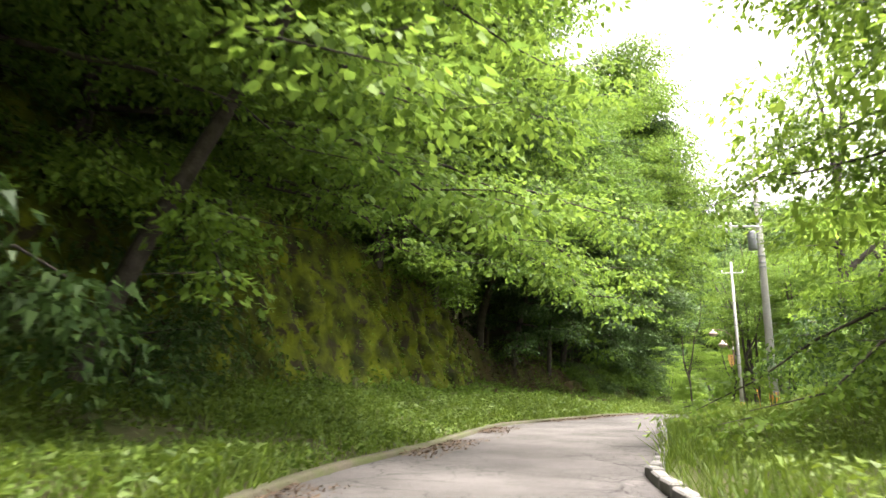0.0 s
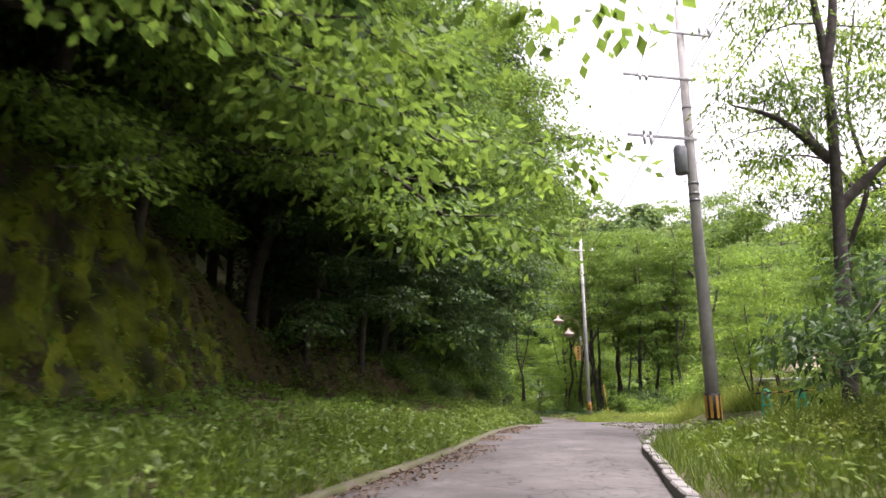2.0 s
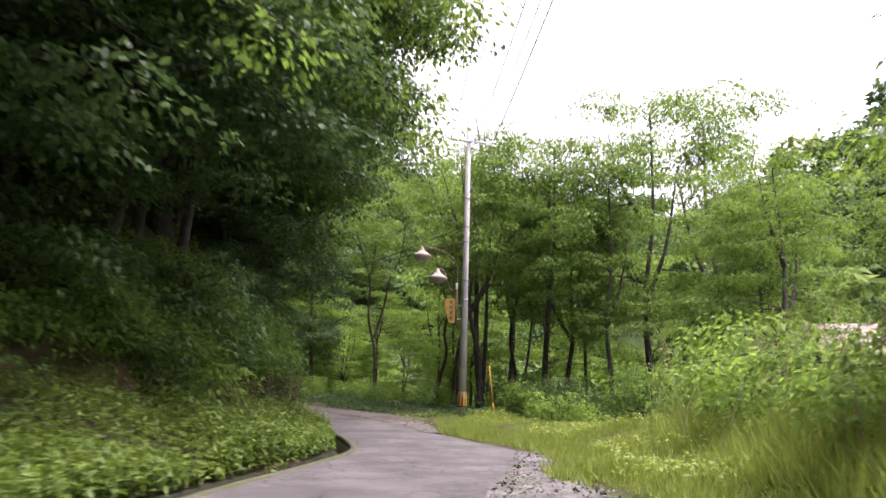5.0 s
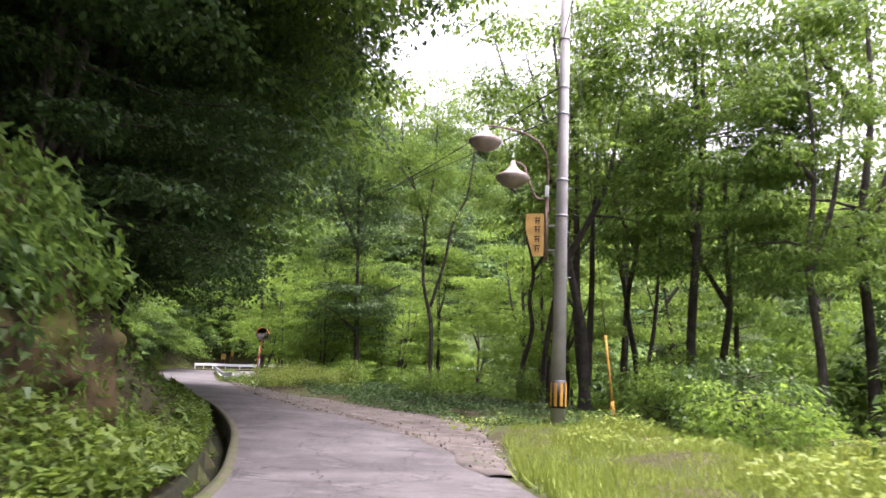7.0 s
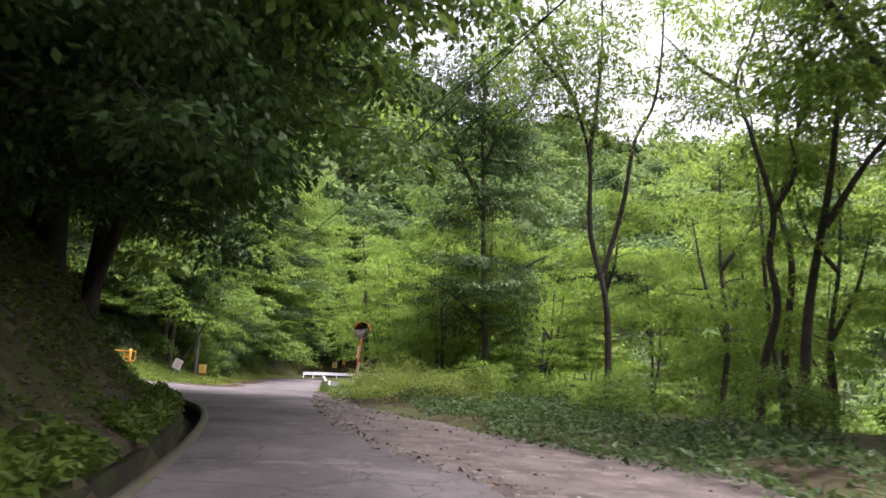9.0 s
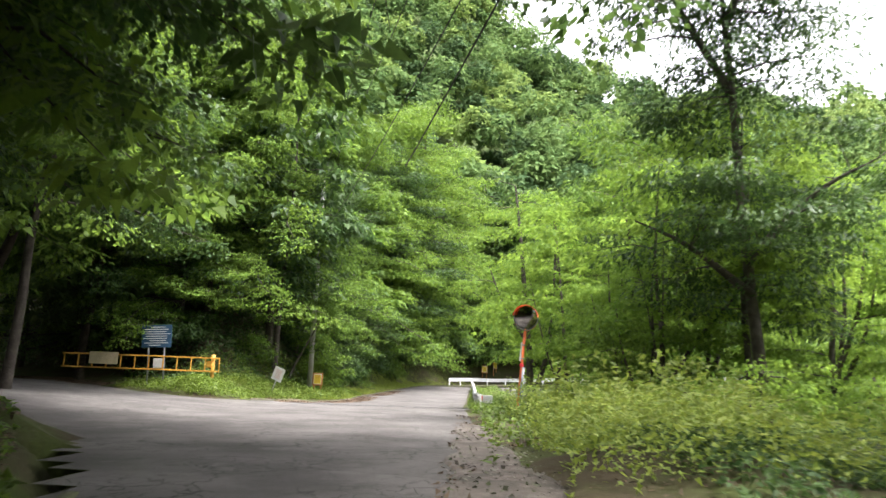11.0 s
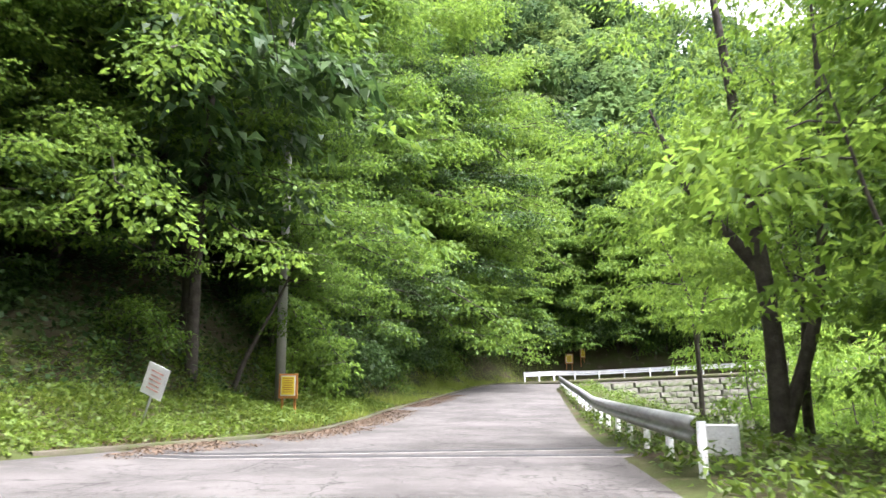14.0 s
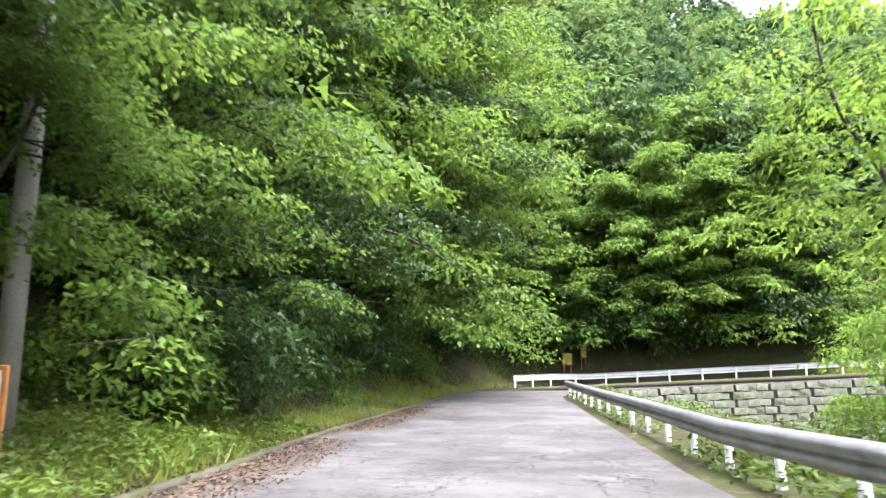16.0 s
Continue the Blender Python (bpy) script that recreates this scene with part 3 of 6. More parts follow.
def side_road():
    xs, ys = np.arange(-30, 17.5, 0.5), np.arange(80, 121, 0.5)
    X, Y = np.meshgrid(xs, ys)
    P = np.stack([X.ravel(), Y.ravel()], 1)
    a, b, c = signed(P, EDGE_L1)[0], signed(P, EDGE_L2)[0], signed(P, LEFT_MAIN)[0]
    ok = ((a < 0.5) & (b < 0.5) & (c > -0.7)).reshape(X.shape)
    V = np.c_[P, road_z(P[:, 0], P[:, 1]) - 0.012]
    ny, nx = X.shape
    i, j = np.where(ok[:-1, :-1] & ok[1:, :-1] & ok[:-1, 1:] & ok[1:, 1:])
    q = i * nx + j
    return tagged(part("side_road", mesh_np("side_road", V, np.stack([q, q + 1, q + nx + 1, q + nx], 1), M_ASPHALT, True), M_ASPHALT), "pale asphalt apron of a gated side track", "road", kind="structure")


side_road()


def apron():
    """Asphalt that closes the corner between the side road and the lane."""
    A = resample(np.array([(4.6, 102.75), (6.9, 101.95), (7.75, 103.3), (8.45, 105.7)]), 24)
    B = resample(np.array([(5.4, 99.5), (8.2, 98.8), (10.6, 102.5), (10.4, 105.9)]), 24)
    return tagged(part("road_corner", ribbon("road_corner", A, B, 0.017, 12, M_ASPHALT, 0.0, 0.028), M_ASPHALT), "worn asphalt corner where the side road meets the lane", "road", kind="structure")


apron()

# ---- trees ----
def spray(r, c, rad, n, flat, droop, size):
    """Leaves of one flat, drooping spray round c."""
    ang = r.uniform(0, 2 * np.pi, n)
    rho = np.sqrt(r.uniform(0, 1, n))
    rr = rad * rho * (1 + 0.35 * np.sin(3 * ang + c[0] * 5) * rho)
    P = np.stack([np.cos(ang) * rr, np.sin(ang) * rr, r.normal(0, flat * rad, n) - droop * rad * rho**2], 1) + c
    D = np.stack([np.cos(ang), np.sin(ang), -0.35 - 0.5 * r.uniform(0, 1, n)], 1) + r.normal(0, 0.55, (n, 3))
    U = np.array([0, 0, 1.0]) + r.normal(0, 0.32, (n, 3))
    S = size * r.uniform(0.6, 1.25, n)
    return P, unit(D), unit(U), S


def limb(r, a, b, sag=0.1, n=7, wob=0.12):
    """A wandering line from a to b."""
    a, b = np.asarray(a, float), np.asarray(b, float)
    t = np.linspace(0, 1, n)[:, None]
    L = np.linalg.norm(b - a)
    w = np.cumsum(r.normal(0, wob, (n, 3)), 0) * L / n
    w -= w[:1] + (w[-1:] - w[:1]) * t
    return a + (b - a) * t + w + np.array([0, 0, 1.0]) * (np.sin(t * np.pi) * sag * L)


def tree_template(name, seed, trunk, r0, tips, leaf, per, flat, droop, leafmat, barkmat, label, category="tree", narrow=0.62, forks=(), simple=False):
    """A tree at the origin: tapered trunk with limbs, and a crown of leafy sprays.
    trunk: its points; tips: (x, y, z, radius) of the sprays."""
    r = np.random.default_rng(seed)
    top = root(name, Matrix.Identity(4), label, category)
    T = np.asarray(trunk, float)
    line = smooth_line(T, 0.35)
    H = line[:, 2].max()
    rads = r0 * np.clip(1 - 0.8 * np.linspace(0, 1, len(line)), 0.08, 1)
    rads[:3] *= (1.45, 1.25, 1.1)
    pieces = [(line, rads)]
    for f in forks:
        fl = smooth_line(f, 0.35)
        pieces.append((fl, r0 * 0.7 * np.clip(1 - 0.85 * np.linspace(0, 1, len(fl)), 0.06, 1)))
    sk = np.vstack([p[0] for p in pieces])
    sr = np.concatenate([p[1] for p in pieces])
    P, D, U, S = [], [], [], []
    limbs = {}
    for n, (x, y, z, q, *shelf) in enumerate(tips):
        tip = np.array([x, y, z])
        limbs.setdefault(shelf[0] if shelf else n, []).append(tip)
        n = int(per * q * q)
        for c, share in ((tip, 1.0), (tip + np.r_[r.normal(0, q * 0.35, 2), -0.16 - 0.2 * q * r.uniform(0, 1)], 0.6)):
            a = spray(r, c, q, int(n * share), flat, droop, leaf)
            for lst, v in zip((P, D, U, S), a):
                lst.append(v)
    thin = []
    for n, pts in enumerate(limbs.values()):
        first = pts[0]
        if simple and n % 2:
            continue
        cost = np.linalg.norm(sk - first, axis=1) + np.where(sk[:, 2] > first[2] + 0.3, 3, 0) + np.where(sk[:, 2] < 0.18 * H, 4, 0)
        k = int(cost.argmin())
        length = np.linalg.norm(pts[-1] - sk[k])
        lr = max(0.014, min(sr[k] * 0.5, 0.012 + 0.011 * length))
        if len(pts) == 1:
            line = limb(r, sk[k], first, 0.06, 4)
        else:
            line = np.vstack([sk[k], *pts]) + np.vstack([[0, 0, 0], r.normal(0, 0.08, (len(pts), 3))]) - np.array([0, 0, 0.05])
        thin.append((line, np.linspace(lr, 0.006, len(line))))
        if len(pts) > 2 and not simple:
            for p in pts[1:]:
                q = p + np.r_[r.normal(0, 0.6, 2), -0.1]
                thin.append((np.array([p, q]), np.array([0.008, 0.004])))
    pieces += [(p, q) for p, q in thin]
    part("trunk", tubes_mesh(name + "_trunk", pieces, barkmat, 9, caps=False), barkmat, top)
    part("crown", leaves_mesh(name + "_crown", np.vstack(P), np.vstack(D), np.vstack(U), np.concatenate(S), leafmat, narrow, simple), leafmat, top)
    return top


def overhang_tips(r, n, reach, zlo, zhi):
    """Shelves of sprays along limbs that lean towards +x and droop at their ends."""
    out = []
    for k in range(n):
        f = k / (n - 1)
        az = r.normal(0, 0.75)
        if r.uniform() < 0.18:
            az += math.pi
        length = (reach * (1.05 - 0.55 * f**1.5)) * r.uniform(0.7, 1.1) * (1.0 if abs(az) < 1.2 else 0.55)
        z0 = zlo + 1.6 + f * (zhi - zlo - 2.2)
        rise = 0.1 + 0.25 * f
        for u in np.linspace(0.35, 1.0, 5):
            d = length * u
            z = z0 + rise * d - (0.035 + 0.03 * (1 - f)) * d * d
            out.append((math.cos(az + 0.12 * math.sin(u * 3 + k)) * d, math.sin(az + 0.12 * math.sin(u * 3 + k)) * d, z + r.normal(0, 0.08), r.uniform(0.65, 1.0) * (1.15 - 0.3 * u), k))
    return out


def dome_tips(r, n, cz, rx, rz):
    out = []
    for _ in range(n):
        d = unit(r.normal(0, 1, 3)); q = r.uniform(0.45, 1) ** 0.6
        z = cz + d[2] * rz * q
        out.append((d[0] * rx * q, d[1] * rx * q, z, r.uniform(0.7, 1.3)))
    return out


_r = np.random.default_rng(11)
BROAD = []
BROAD_S = []
BROAD_H = []
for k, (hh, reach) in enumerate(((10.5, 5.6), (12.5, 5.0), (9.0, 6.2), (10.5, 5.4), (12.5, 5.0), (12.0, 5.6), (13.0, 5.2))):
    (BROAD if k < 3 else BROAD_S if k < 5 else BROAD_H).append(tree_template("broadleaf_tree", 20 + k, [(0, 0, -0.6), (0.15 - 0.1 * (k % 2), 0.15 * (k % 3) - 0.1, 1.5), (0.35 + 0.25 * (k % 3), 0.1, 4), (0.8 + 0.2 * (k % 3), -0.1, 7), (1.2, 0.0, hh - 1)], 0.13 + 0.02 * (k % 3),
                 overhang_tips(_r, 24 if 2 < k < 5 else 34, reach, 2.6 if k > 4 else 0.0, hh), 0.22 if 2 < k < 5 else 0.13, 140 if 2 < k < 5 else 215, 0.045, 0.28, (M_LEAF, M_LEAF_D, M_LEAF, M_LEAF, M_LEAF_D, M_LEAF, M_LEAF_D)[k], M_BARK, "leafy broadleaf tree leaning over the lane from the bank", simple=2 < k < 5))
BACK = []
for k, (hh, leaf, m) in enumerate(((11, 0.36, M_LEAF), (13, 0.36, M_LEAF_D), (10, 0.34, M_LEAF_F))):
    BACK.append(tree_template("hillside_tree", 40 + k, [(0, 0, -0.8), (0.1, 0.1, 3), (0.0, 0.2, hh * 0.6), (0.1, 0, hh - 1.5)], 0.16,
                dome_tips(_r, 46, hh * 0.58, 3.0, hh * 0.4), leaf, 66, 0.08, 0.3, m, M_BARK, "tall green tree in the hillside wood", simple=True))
LOCUST = []
for k in range(3):
    tips = []
    for _ in range(50):
        a = _r.uniform(0, 6.28); z = _r.uniform((3.6, 5.5, 3.6)[k], 12.5); q = (0.8 + 2.6 * np.sin(np.clip((z - 3) / 10.5, 0, 1) * np.pi) ** 0.7) * np.sqrt(_r.uniform(0.15, 1))
        tips.append((np.cos(a) * q, np.sin(a) * q, z, _r.uniform(0.75, 1.25)))
    lean = (0.4, -0.5, 0.2)[k]
    LOCUST.append(tree_template("locust_tree", 60 + k, [(0, 0, -0.6), (0.1, 0.05, 2), (-0.15 + lean * 0.4, 0.15, 4.5), (lean, 0, 7.5), (lean * 1.5, 0.2, 11.5)], 0.16,
                  tips, 0.17, 185, 0.045, 0.2, (M_LEAF, M_LEAF, M_LEAF_L)[k], M_BARK_G, "slender tree with airy layered light-green foliage", narrow=0.5,
                  forks=[[(-0.15 + lean * 0.4, 0.15, 4.3), (0.7, -0.4, 6.5), (1.3, -0.6, 9.5)], [(lean, 0, 7.0), (-0.9, 0.5, 8.6), (-1.4, 0.8, 10.6)]], simple=True))
TALL = []
for k in range(2):
    tips = []
    for _ in range(30):
        a = _r.uniform(0, 6.28); z = _r.uniform(5.2, 12.5); q = (0.6 + 2.8 * np.sin(np.clip((z - 4) / 9.5, 0, 1) * np.pi) ** 0.7) * np.sqrt(_r.uniform(0.15, 1))
        tips.append((np.cos(a) * q, np.sin(a) * q, z, _r.uniform(0.6, 1.0)))
    TALL.append(tree_template("locust_tree", 64 + k, [(0, 0, -0.6), (0.15, 0.05, 2), (-0.25, 0.25, 4.2), (0.35 - 0.7 * k, -0.1, 6.2), (0.1, 0.1, 8.5), (0.6, 0.3, 11.5)], 0.125, tips, 0.15, 210, 0.05, 0.2, M_LEAF if k else M_LEAF_L, M_BARK_G,
                "tall slender tree with sparse airy foliage", narrow=0.5, forks=[[(0.1, 0.05, 0.3), (0.8, -0.3, 3.5), (1.1, -0.4, 7.5), (1.6, -0.2, 11)], [(0.1, 0, 6.0), (-0.9, 0.5, 8.0), (-1.5, 0.8, 10.6)]], simple=True))
AIRY = []
for k in range(2):
    tips = []
    for _ in range(30):
        a = _r.uniform(0, 6.28); z = _r.uniform(3.5, 11.5); q = (0.8 + 2.9 * np.sin(np.clip((z - 2.5) / 9.5, 0, 1) * np.pi) ** 0.7) * np.sqrt(_r.uniform(0.15, 1))
        tips.append((np.cos(a) * q, np.sin(a) * q, z, _r.uniform(0.9, 1.5)))
    AIRY.append(tree_template("locust_tree", 70 + k, [(0, 0, -0.6), (0.1, 0.05, 2), (-0.15, 0.15, 4.5), (0.2, 0, 7.5), (0.4, 0.2, 11)], 0.14, tips, 0.27, 80, 0.05, 0.2, M_LEAF_L if k else M_LEAF, M_BARK_G,
                "slender tree with airy layered light-green foliage", narrow=0.5, forks=[[(-0.15, 0.15, 4.3), (0.7, -0.4, 6.5), (1.3, -0.6, 9.5)]], simple=True))
YOUNG = []
for k in range(2):
    tips = []
    for _ in range(30):
        a = _r.uniform(0, 6.28); z = _r.uniform(1.6, 6.4); q = 2.1 * np.sqrt(_r.uniform(0.1, 1)) * (0.55 + 0.45 * np.sin(np.clip((z - 1) / 6, 0, 1) * np.pi))
        tips.append((np.cos(a) * q, np.sin(a) * q, z, _r.uniform(0.55, 0.95)))
    YOUNG.append(tree_template("young_tree", 80 + k, [(0, 0, -0.4), (0.1, 0.0, 1.5), (0.1, 0.15, 3.6), (0.25, 0.1, 6)], 0.075, tips, 0.14, 210, 0.06, 0.2,
                 M_LEAF_L, M_BARK_G, "young multi-stemmed tree with bright green leaves", forks=[[(0.05, 0, 0.4), (0.6, 0.3, 2.2), (1.0, 0.5, 4.4)], [(0.05, 0, 0.3), (-0.6, -0.2, 2.4), (-0.8, -0.5, 4.2)]], simple=True))
BUSH = []
for k, m in enumerate((M_LEAF, M_LEAF_L, M_LEAF_D)):
    tips = []
    for _ in range(22):
        a = _r.uniform(0, 6.28); q = 0.85 * np.sqrt(_r.uniform(0, 1))
        tips.append((np.cos(a) * q, np.sin(a) * q, _r.uniform(0.2, 1.25) * (1.15 - 0.5 * q), _r.uniform(0.25, 0.45)))
    BUSH.append(tree_template("bush", 90 + k, [(0, 0, -0.2), (0.03, 0, 0.3), (0.05, 0.02, 0.8)], 0.025, tips, 0.078, 640, 0.16, 0.25, m, M_BARK, "low leafy roadside bush", "bush", simple=True))


USED = set()


def plant(tmpl, x, y, turn=None, s=1.0, lift=0.0, group=""):
    """Stands a copy of a tree on the ground; the first use is the original itself."""
    turn = _r.uniform(0, 360) if turn is None else turn
    m = pose(x, y, gz(x, y) + lift, _r.uniform(-3, 3), _r.uniform(-3, 3), turn) @ Matrix.Diagonal((s, s, s * _r.uniform(0.92, 1.1), 1))
    if tmpl.name in USED:
        ob = copy_thing(tmpl, m)
    else:
        USED.add(tmpl.name)
        tmpl.matrix_basis = m
        ob = tmpl
    if group:
        ob["group"] = group
    return ob


def tangent(line, k):
    t = line[min(k + 1, len(line) - 1)] - line[max(k - 1, 0)]
    return t / np.linalg.norm(t)


def left_of(line, k, d):
    t = tangent(line, k)
    return line[k] + d * np.array([-t[1], t[0]])


def edge_row(line, y_of, dist, step, kinds, scale, group, jitter=0.8, lo=-12, hi=999, face=True, lift=0.0):
    """A row of trees along the outer side of an edge."""
    k = 0
    n = 0
    while k < len(line):
        yy = line[k, 1]
        if lo <= yy <= hi and -14 < line[k, 0] < 30:
            d = dist(yy) if callable(dist) else dist
            p = left_of(line, k, d + _r.uniform(-jitter, jitter))
            t = tangent(line, k)
            turn = math.degrees(math.atan2(-t[0], t[1])) + _r.uniform(-25, 25) if face else None
            plant(kinds[n % len(kinds)], p[0], p[1], turn, scale * _r.uniform(0.88, 1.14), lift, group)
            n += 1
        k += int(step * _r.uniform(0.8, 1.2) / 0.5)


def bank_top(y):
    return float(np.interp(y, BANK[:, 0], BANK[:, 1] + BANK[:, 4])) + 0.6


G1 = "trees on the hillside above the lane"
edge_row(EDGE_L1, None, lambda y: bank_top(y) - 0.5, 3.0, [BROAD[0], BROAD_H[0], BROAD[2], BROAD[0]], 1.12, G1, 0.4, -12, 31, lift=-1.3)
edge_row(EDGE_L1, None, lambda y: bank_top(y) - 1.0, 3.3, [BROAD[2], BROAD[0]], 1.0, G1, 0.3, 7, 17, lift=-1.8)
edge_row(EDGE_L1, None, lambda y: bank_top(y) + np.interp(y, [40, 50], [-0.3, 2.8]), 2.9, [BROAD_H[0], BROAD[1], BROAD_H[1]], 1.1, G1, 0.4, 32, 51, lift=-0.3)
edge_row(EDGE_L1, None, lambda y: bank_top(y) + 1.6, 3.4, [BROAD_H[1], BROAD[1], BROAD_H[0]], 1.25, G1, 0.5, -12, 51)
edge_row(EDGE_L1, None, lambda y: bank_top(y) + 3.4, 3.6, [BROAD_S[1], BROAD_S[0]], 1.3, G1, 0.5, -8, 38)
# BROAD[1] and BROAD_H[1] wear the darker leaf, which paints in the bank's shade
edge_row(EDGE_L1, None, lambda y: bank_top(y) + 1.5, 3.0, [BROAD[1], BROAD_H[1], BROAD_H[0]], 1.05, G1, 0.4, 52, 67)
edge_row(EDGE_L1, None, lambda y: bank_top(y) - 0.2, 3.2, [BROAD_H[1], BROAD_H[0]], 1.2, G1, 0.4, 60, 80)
edge_row(EDGE_L1, None, lambda y: bank_top(y) + 1.0, 3.6, BROAD, 1.2, G1, 0.5, 74.5, 99)
edge_row(EDGE_L1, None, lambda y: bank_top(y) + 3.6, 4.2, BACK[:2], 1.0, G1, 1.0, -12, 100)
edge_row(EDGE_L1, None, lambda y: bank_top(y) + 1.8, 4.4, BROAD_S, 1.2, G1, 0.5, 70, 99)
edge_row(EDGE_L2, None, lambda y: bank_top(y) + 1.9, 2.8, [BROAD[2], BROAD[0]], 0.98, G1, 0.5, 106, 116, lift=-0.3)
edge_row(EDGE_L2, None, lambda y: bank_top(y) + 0.4, 3.4, [BROAD[1], BROAD[2], BROAD[1], BROAD[0]], 1.1, G1, 0.6, 117, 150, lift=-1.3)
edge_row(EDGE_L2, None, bank_top, 3.6, [BROAD_S[0]], 1.0, G1, 0.6, 133, 158)
edge_row(EDGE_L2, None, lambda y: bank_top(y) + 4.0, 4.4, [BACK[0], BACK[1], BACK[2]], 1.0, G1, 1.2, 104, 158)
edge_row(EDGE_L2, None, lambda y: bank_top(y) + 9, 5.5, [BACK[2], BACK[0]], 1.4, G1, 1.6, 108, 158)
edge_row(EDGE_L2, None, lambda y: bank_top(y) + 3.5, 4.2, BROAD_S, 1.3, G1, 0.5, 121, 140)
edge_row(EDGE_L2, None, lambda y: bank_top(y) + 4.5, 3.8, BROAD_H, 1.3, G1, 0.5, 104.5, 113)

plant(BROAD[2], 5.2, 119.0, 0, 0.95, -0.9, G1); plant(BROAD[1], 5.0, 124.5, 0, 1.0, -0.9, G1)
for x, y, turn in ((-3.0, 94.0, 60), (-8.0, 96.5, 60), (-3.0, 110.0, -110), (-9.0, 113.0, -110), (1.5, 92.0, 50)):
    plant(BROAD_H[0], x, y, turn, 1.15, -0.3, G1)
# dark trees added to block the bright gap down the side track
for x, y in ((-24, 107), (-25, 111), (-23, 114), (-22, 104), (-29, 109), (-18, 101.5), (-17, 116)):
    plant(BACK[1], x, y, None, 0.9, -0.5, G1)
for x, y, k, turn in ((13.6, 68.0, 0, 6), (13.4, 72.5, 1, 2), (13.0, 77.0, 0, 10), (12.4, 81.0, 1, 5)):
    plant(BROAD_H[k], x, y, turn, 1.85, -0.3, G1)
LEAN = tree_template("leaning_tree", 31, [(0, 0, -0.6), (0.9, 0.0, 1.6), (1.9, -0.1, 3.4), (3.0, -0.2, 5.3), (3.9, -0.4, 7.2), (4.4, -0.6, 9.0)], 0.19,
                     [(x + 3.6, y, z + 1.0, q, *k) for x, y, z, q, *k in overhang_tips(_r, 16, 4.2, 3.6, 9.0)], 0.15, 150, 0.045, 0.28, M_LEAF, M_BARK, "old dark tree leaning out from the foot of the rock")
plant(LEAN, -4.3, 9.8, 0, 1.0, -0.1, G1)
plant(LEAN, 6.6, 113.6, 30, 0.42, -0.1, G1)
plant(BROAD_H[1], -5.3, 20.4, 5, 1.2, -0.4, G1)
# these also shade the verge; the last is added unseen, behind the start
for x, y, k, turn, q in ((10.6, 9.8, 0, 178, 0.8), (11.2, 3.0, 2, 170, 0.8), (11.5, -8.0, 1, 185, 1.0)):
    plant(BROAD[k], x, y, turn, q, -0.4, "trees beside the start of the lane")
for x, y, k, turn, q, up in ((5.6, 141.5, 0, 0, 1.65, -0.6), (5.2, 136.5, 1, 5, 1.5, -0.6), (5.8, 147.0, 0, -15, 1.6, -0.4), (-1.0, 100.0, 0, 65, 1.3, 0.0), (3.0, 96.5, 1, 55, 1.3, 0.3), (-5.0, 100.0, 0, 60, 1.3, 0.0)):
    plant(BROAD_H[k], x, y, turn, q, up, G1)
for x, y, k, turn, q in ((0.5, 113.0, 1, -75, 1.0), (-3.5, 111.5, 1, -80, 1.1), (-8.5, 113.0, 2, -70, 1.2)):
    plant(BROAD[k], x, y, turn, q, -0.6, G1)
for x, y, k in ((13.0, 56.5, 0), (13.2, 60.5, 1), (13.0, 64.0, 0)):
    plant(BROAD_H[k], x, y, _r.uniform(-12, 12), 1.65, -0.2, G1)
# low row in the darker leaf: shade under the trees is in its colour
edge_row(EDGE_L1, None, lambda y: bank_top(y) - 0.2, 3.2, [BROAD[1]], 0.8, G1, 0.3, 59, 80, lift=-0.6)
G2 = "slender trees between lane and river"
for x, y, k, turn, s in ((33.5, 82.5, 2, 0, 0.75), (24.9, 94.8, 2, 300, 1.0), (25.6, 101.0, 2, 60, 1.1), (28.4, 98.0, 2, 10, 1.05), (30.5, 104.5, 2, 0, 1.2), (22.4, 101.3, 2, 190, 0.75), (33.5, 96.0, 2, 70, 1.05), (29.5, 72.0, 1, 0, 1.15), (32.5, 70.0, 1, 90, 1.05), (35.0, 72.0, 1, 200, 0.95), (28.5, 88.0, 2, 120, 0.9), (23.6, 107.0, 0, 80, 1.2), (20.9, 112.0, 2, 150, 1.1), (22.8, 104.0, 2, 110, 0.8), (24.5, 110.5, 0, 260, 1.0)):
    plant(LOCUST[k], x, y, turn, s, group=G2)
for x, y, k, turn, s in ((18.6, 30.6, 0, 330, 1.0), (34.0, 85.4, 0, 120, 1.3), (34.0, 76.5, 1, 40, 1.25)):
    plant(TALL[k], x, y, turn, s, group=G2)


def stem_tips(r, lines, zlo, n, spread, lo, hi):
    """Sprays round the upper parts of the stems."""
    out = []
    pts = np.vstack([smooth_line(np.asarray(q, float), 0.4) for q in lines])
    pts = pts[pts[:, 2] > zlo]
    for _ in range(n):
        p = pts[int(r.integers(len(pts)))]
        a, q = r.uniform(0, 6.28), spread * np.sqrt(r.uniform(0.05, 1))
        out.append((p[0] + math.cos(a) * q, p[1] + math.sin(a) * q, p[2] + r.uniform(-0.3, 1.0), r.uniform(lo, hi)))
    return out


def stem_tree(x, y, r0, stems, zlo, n, spread, lo, hi, leaf, per, m, label, seed):
    """One tree of its own kind: the first stem is the trunk, the others fork from it."""
    t = tree_template("slender_tree", seed, stems[0], r0, stem_tips(np.random.default_rng(seed), stems, zlo, n, spread, lo, hi), leaf, per, 0.045, 0.2, m, M_BARK_G, label, narrow=0.5, forks=stems[1:], simple=True)
    return plant(t, x, y, 0, 1.0, group=G2)


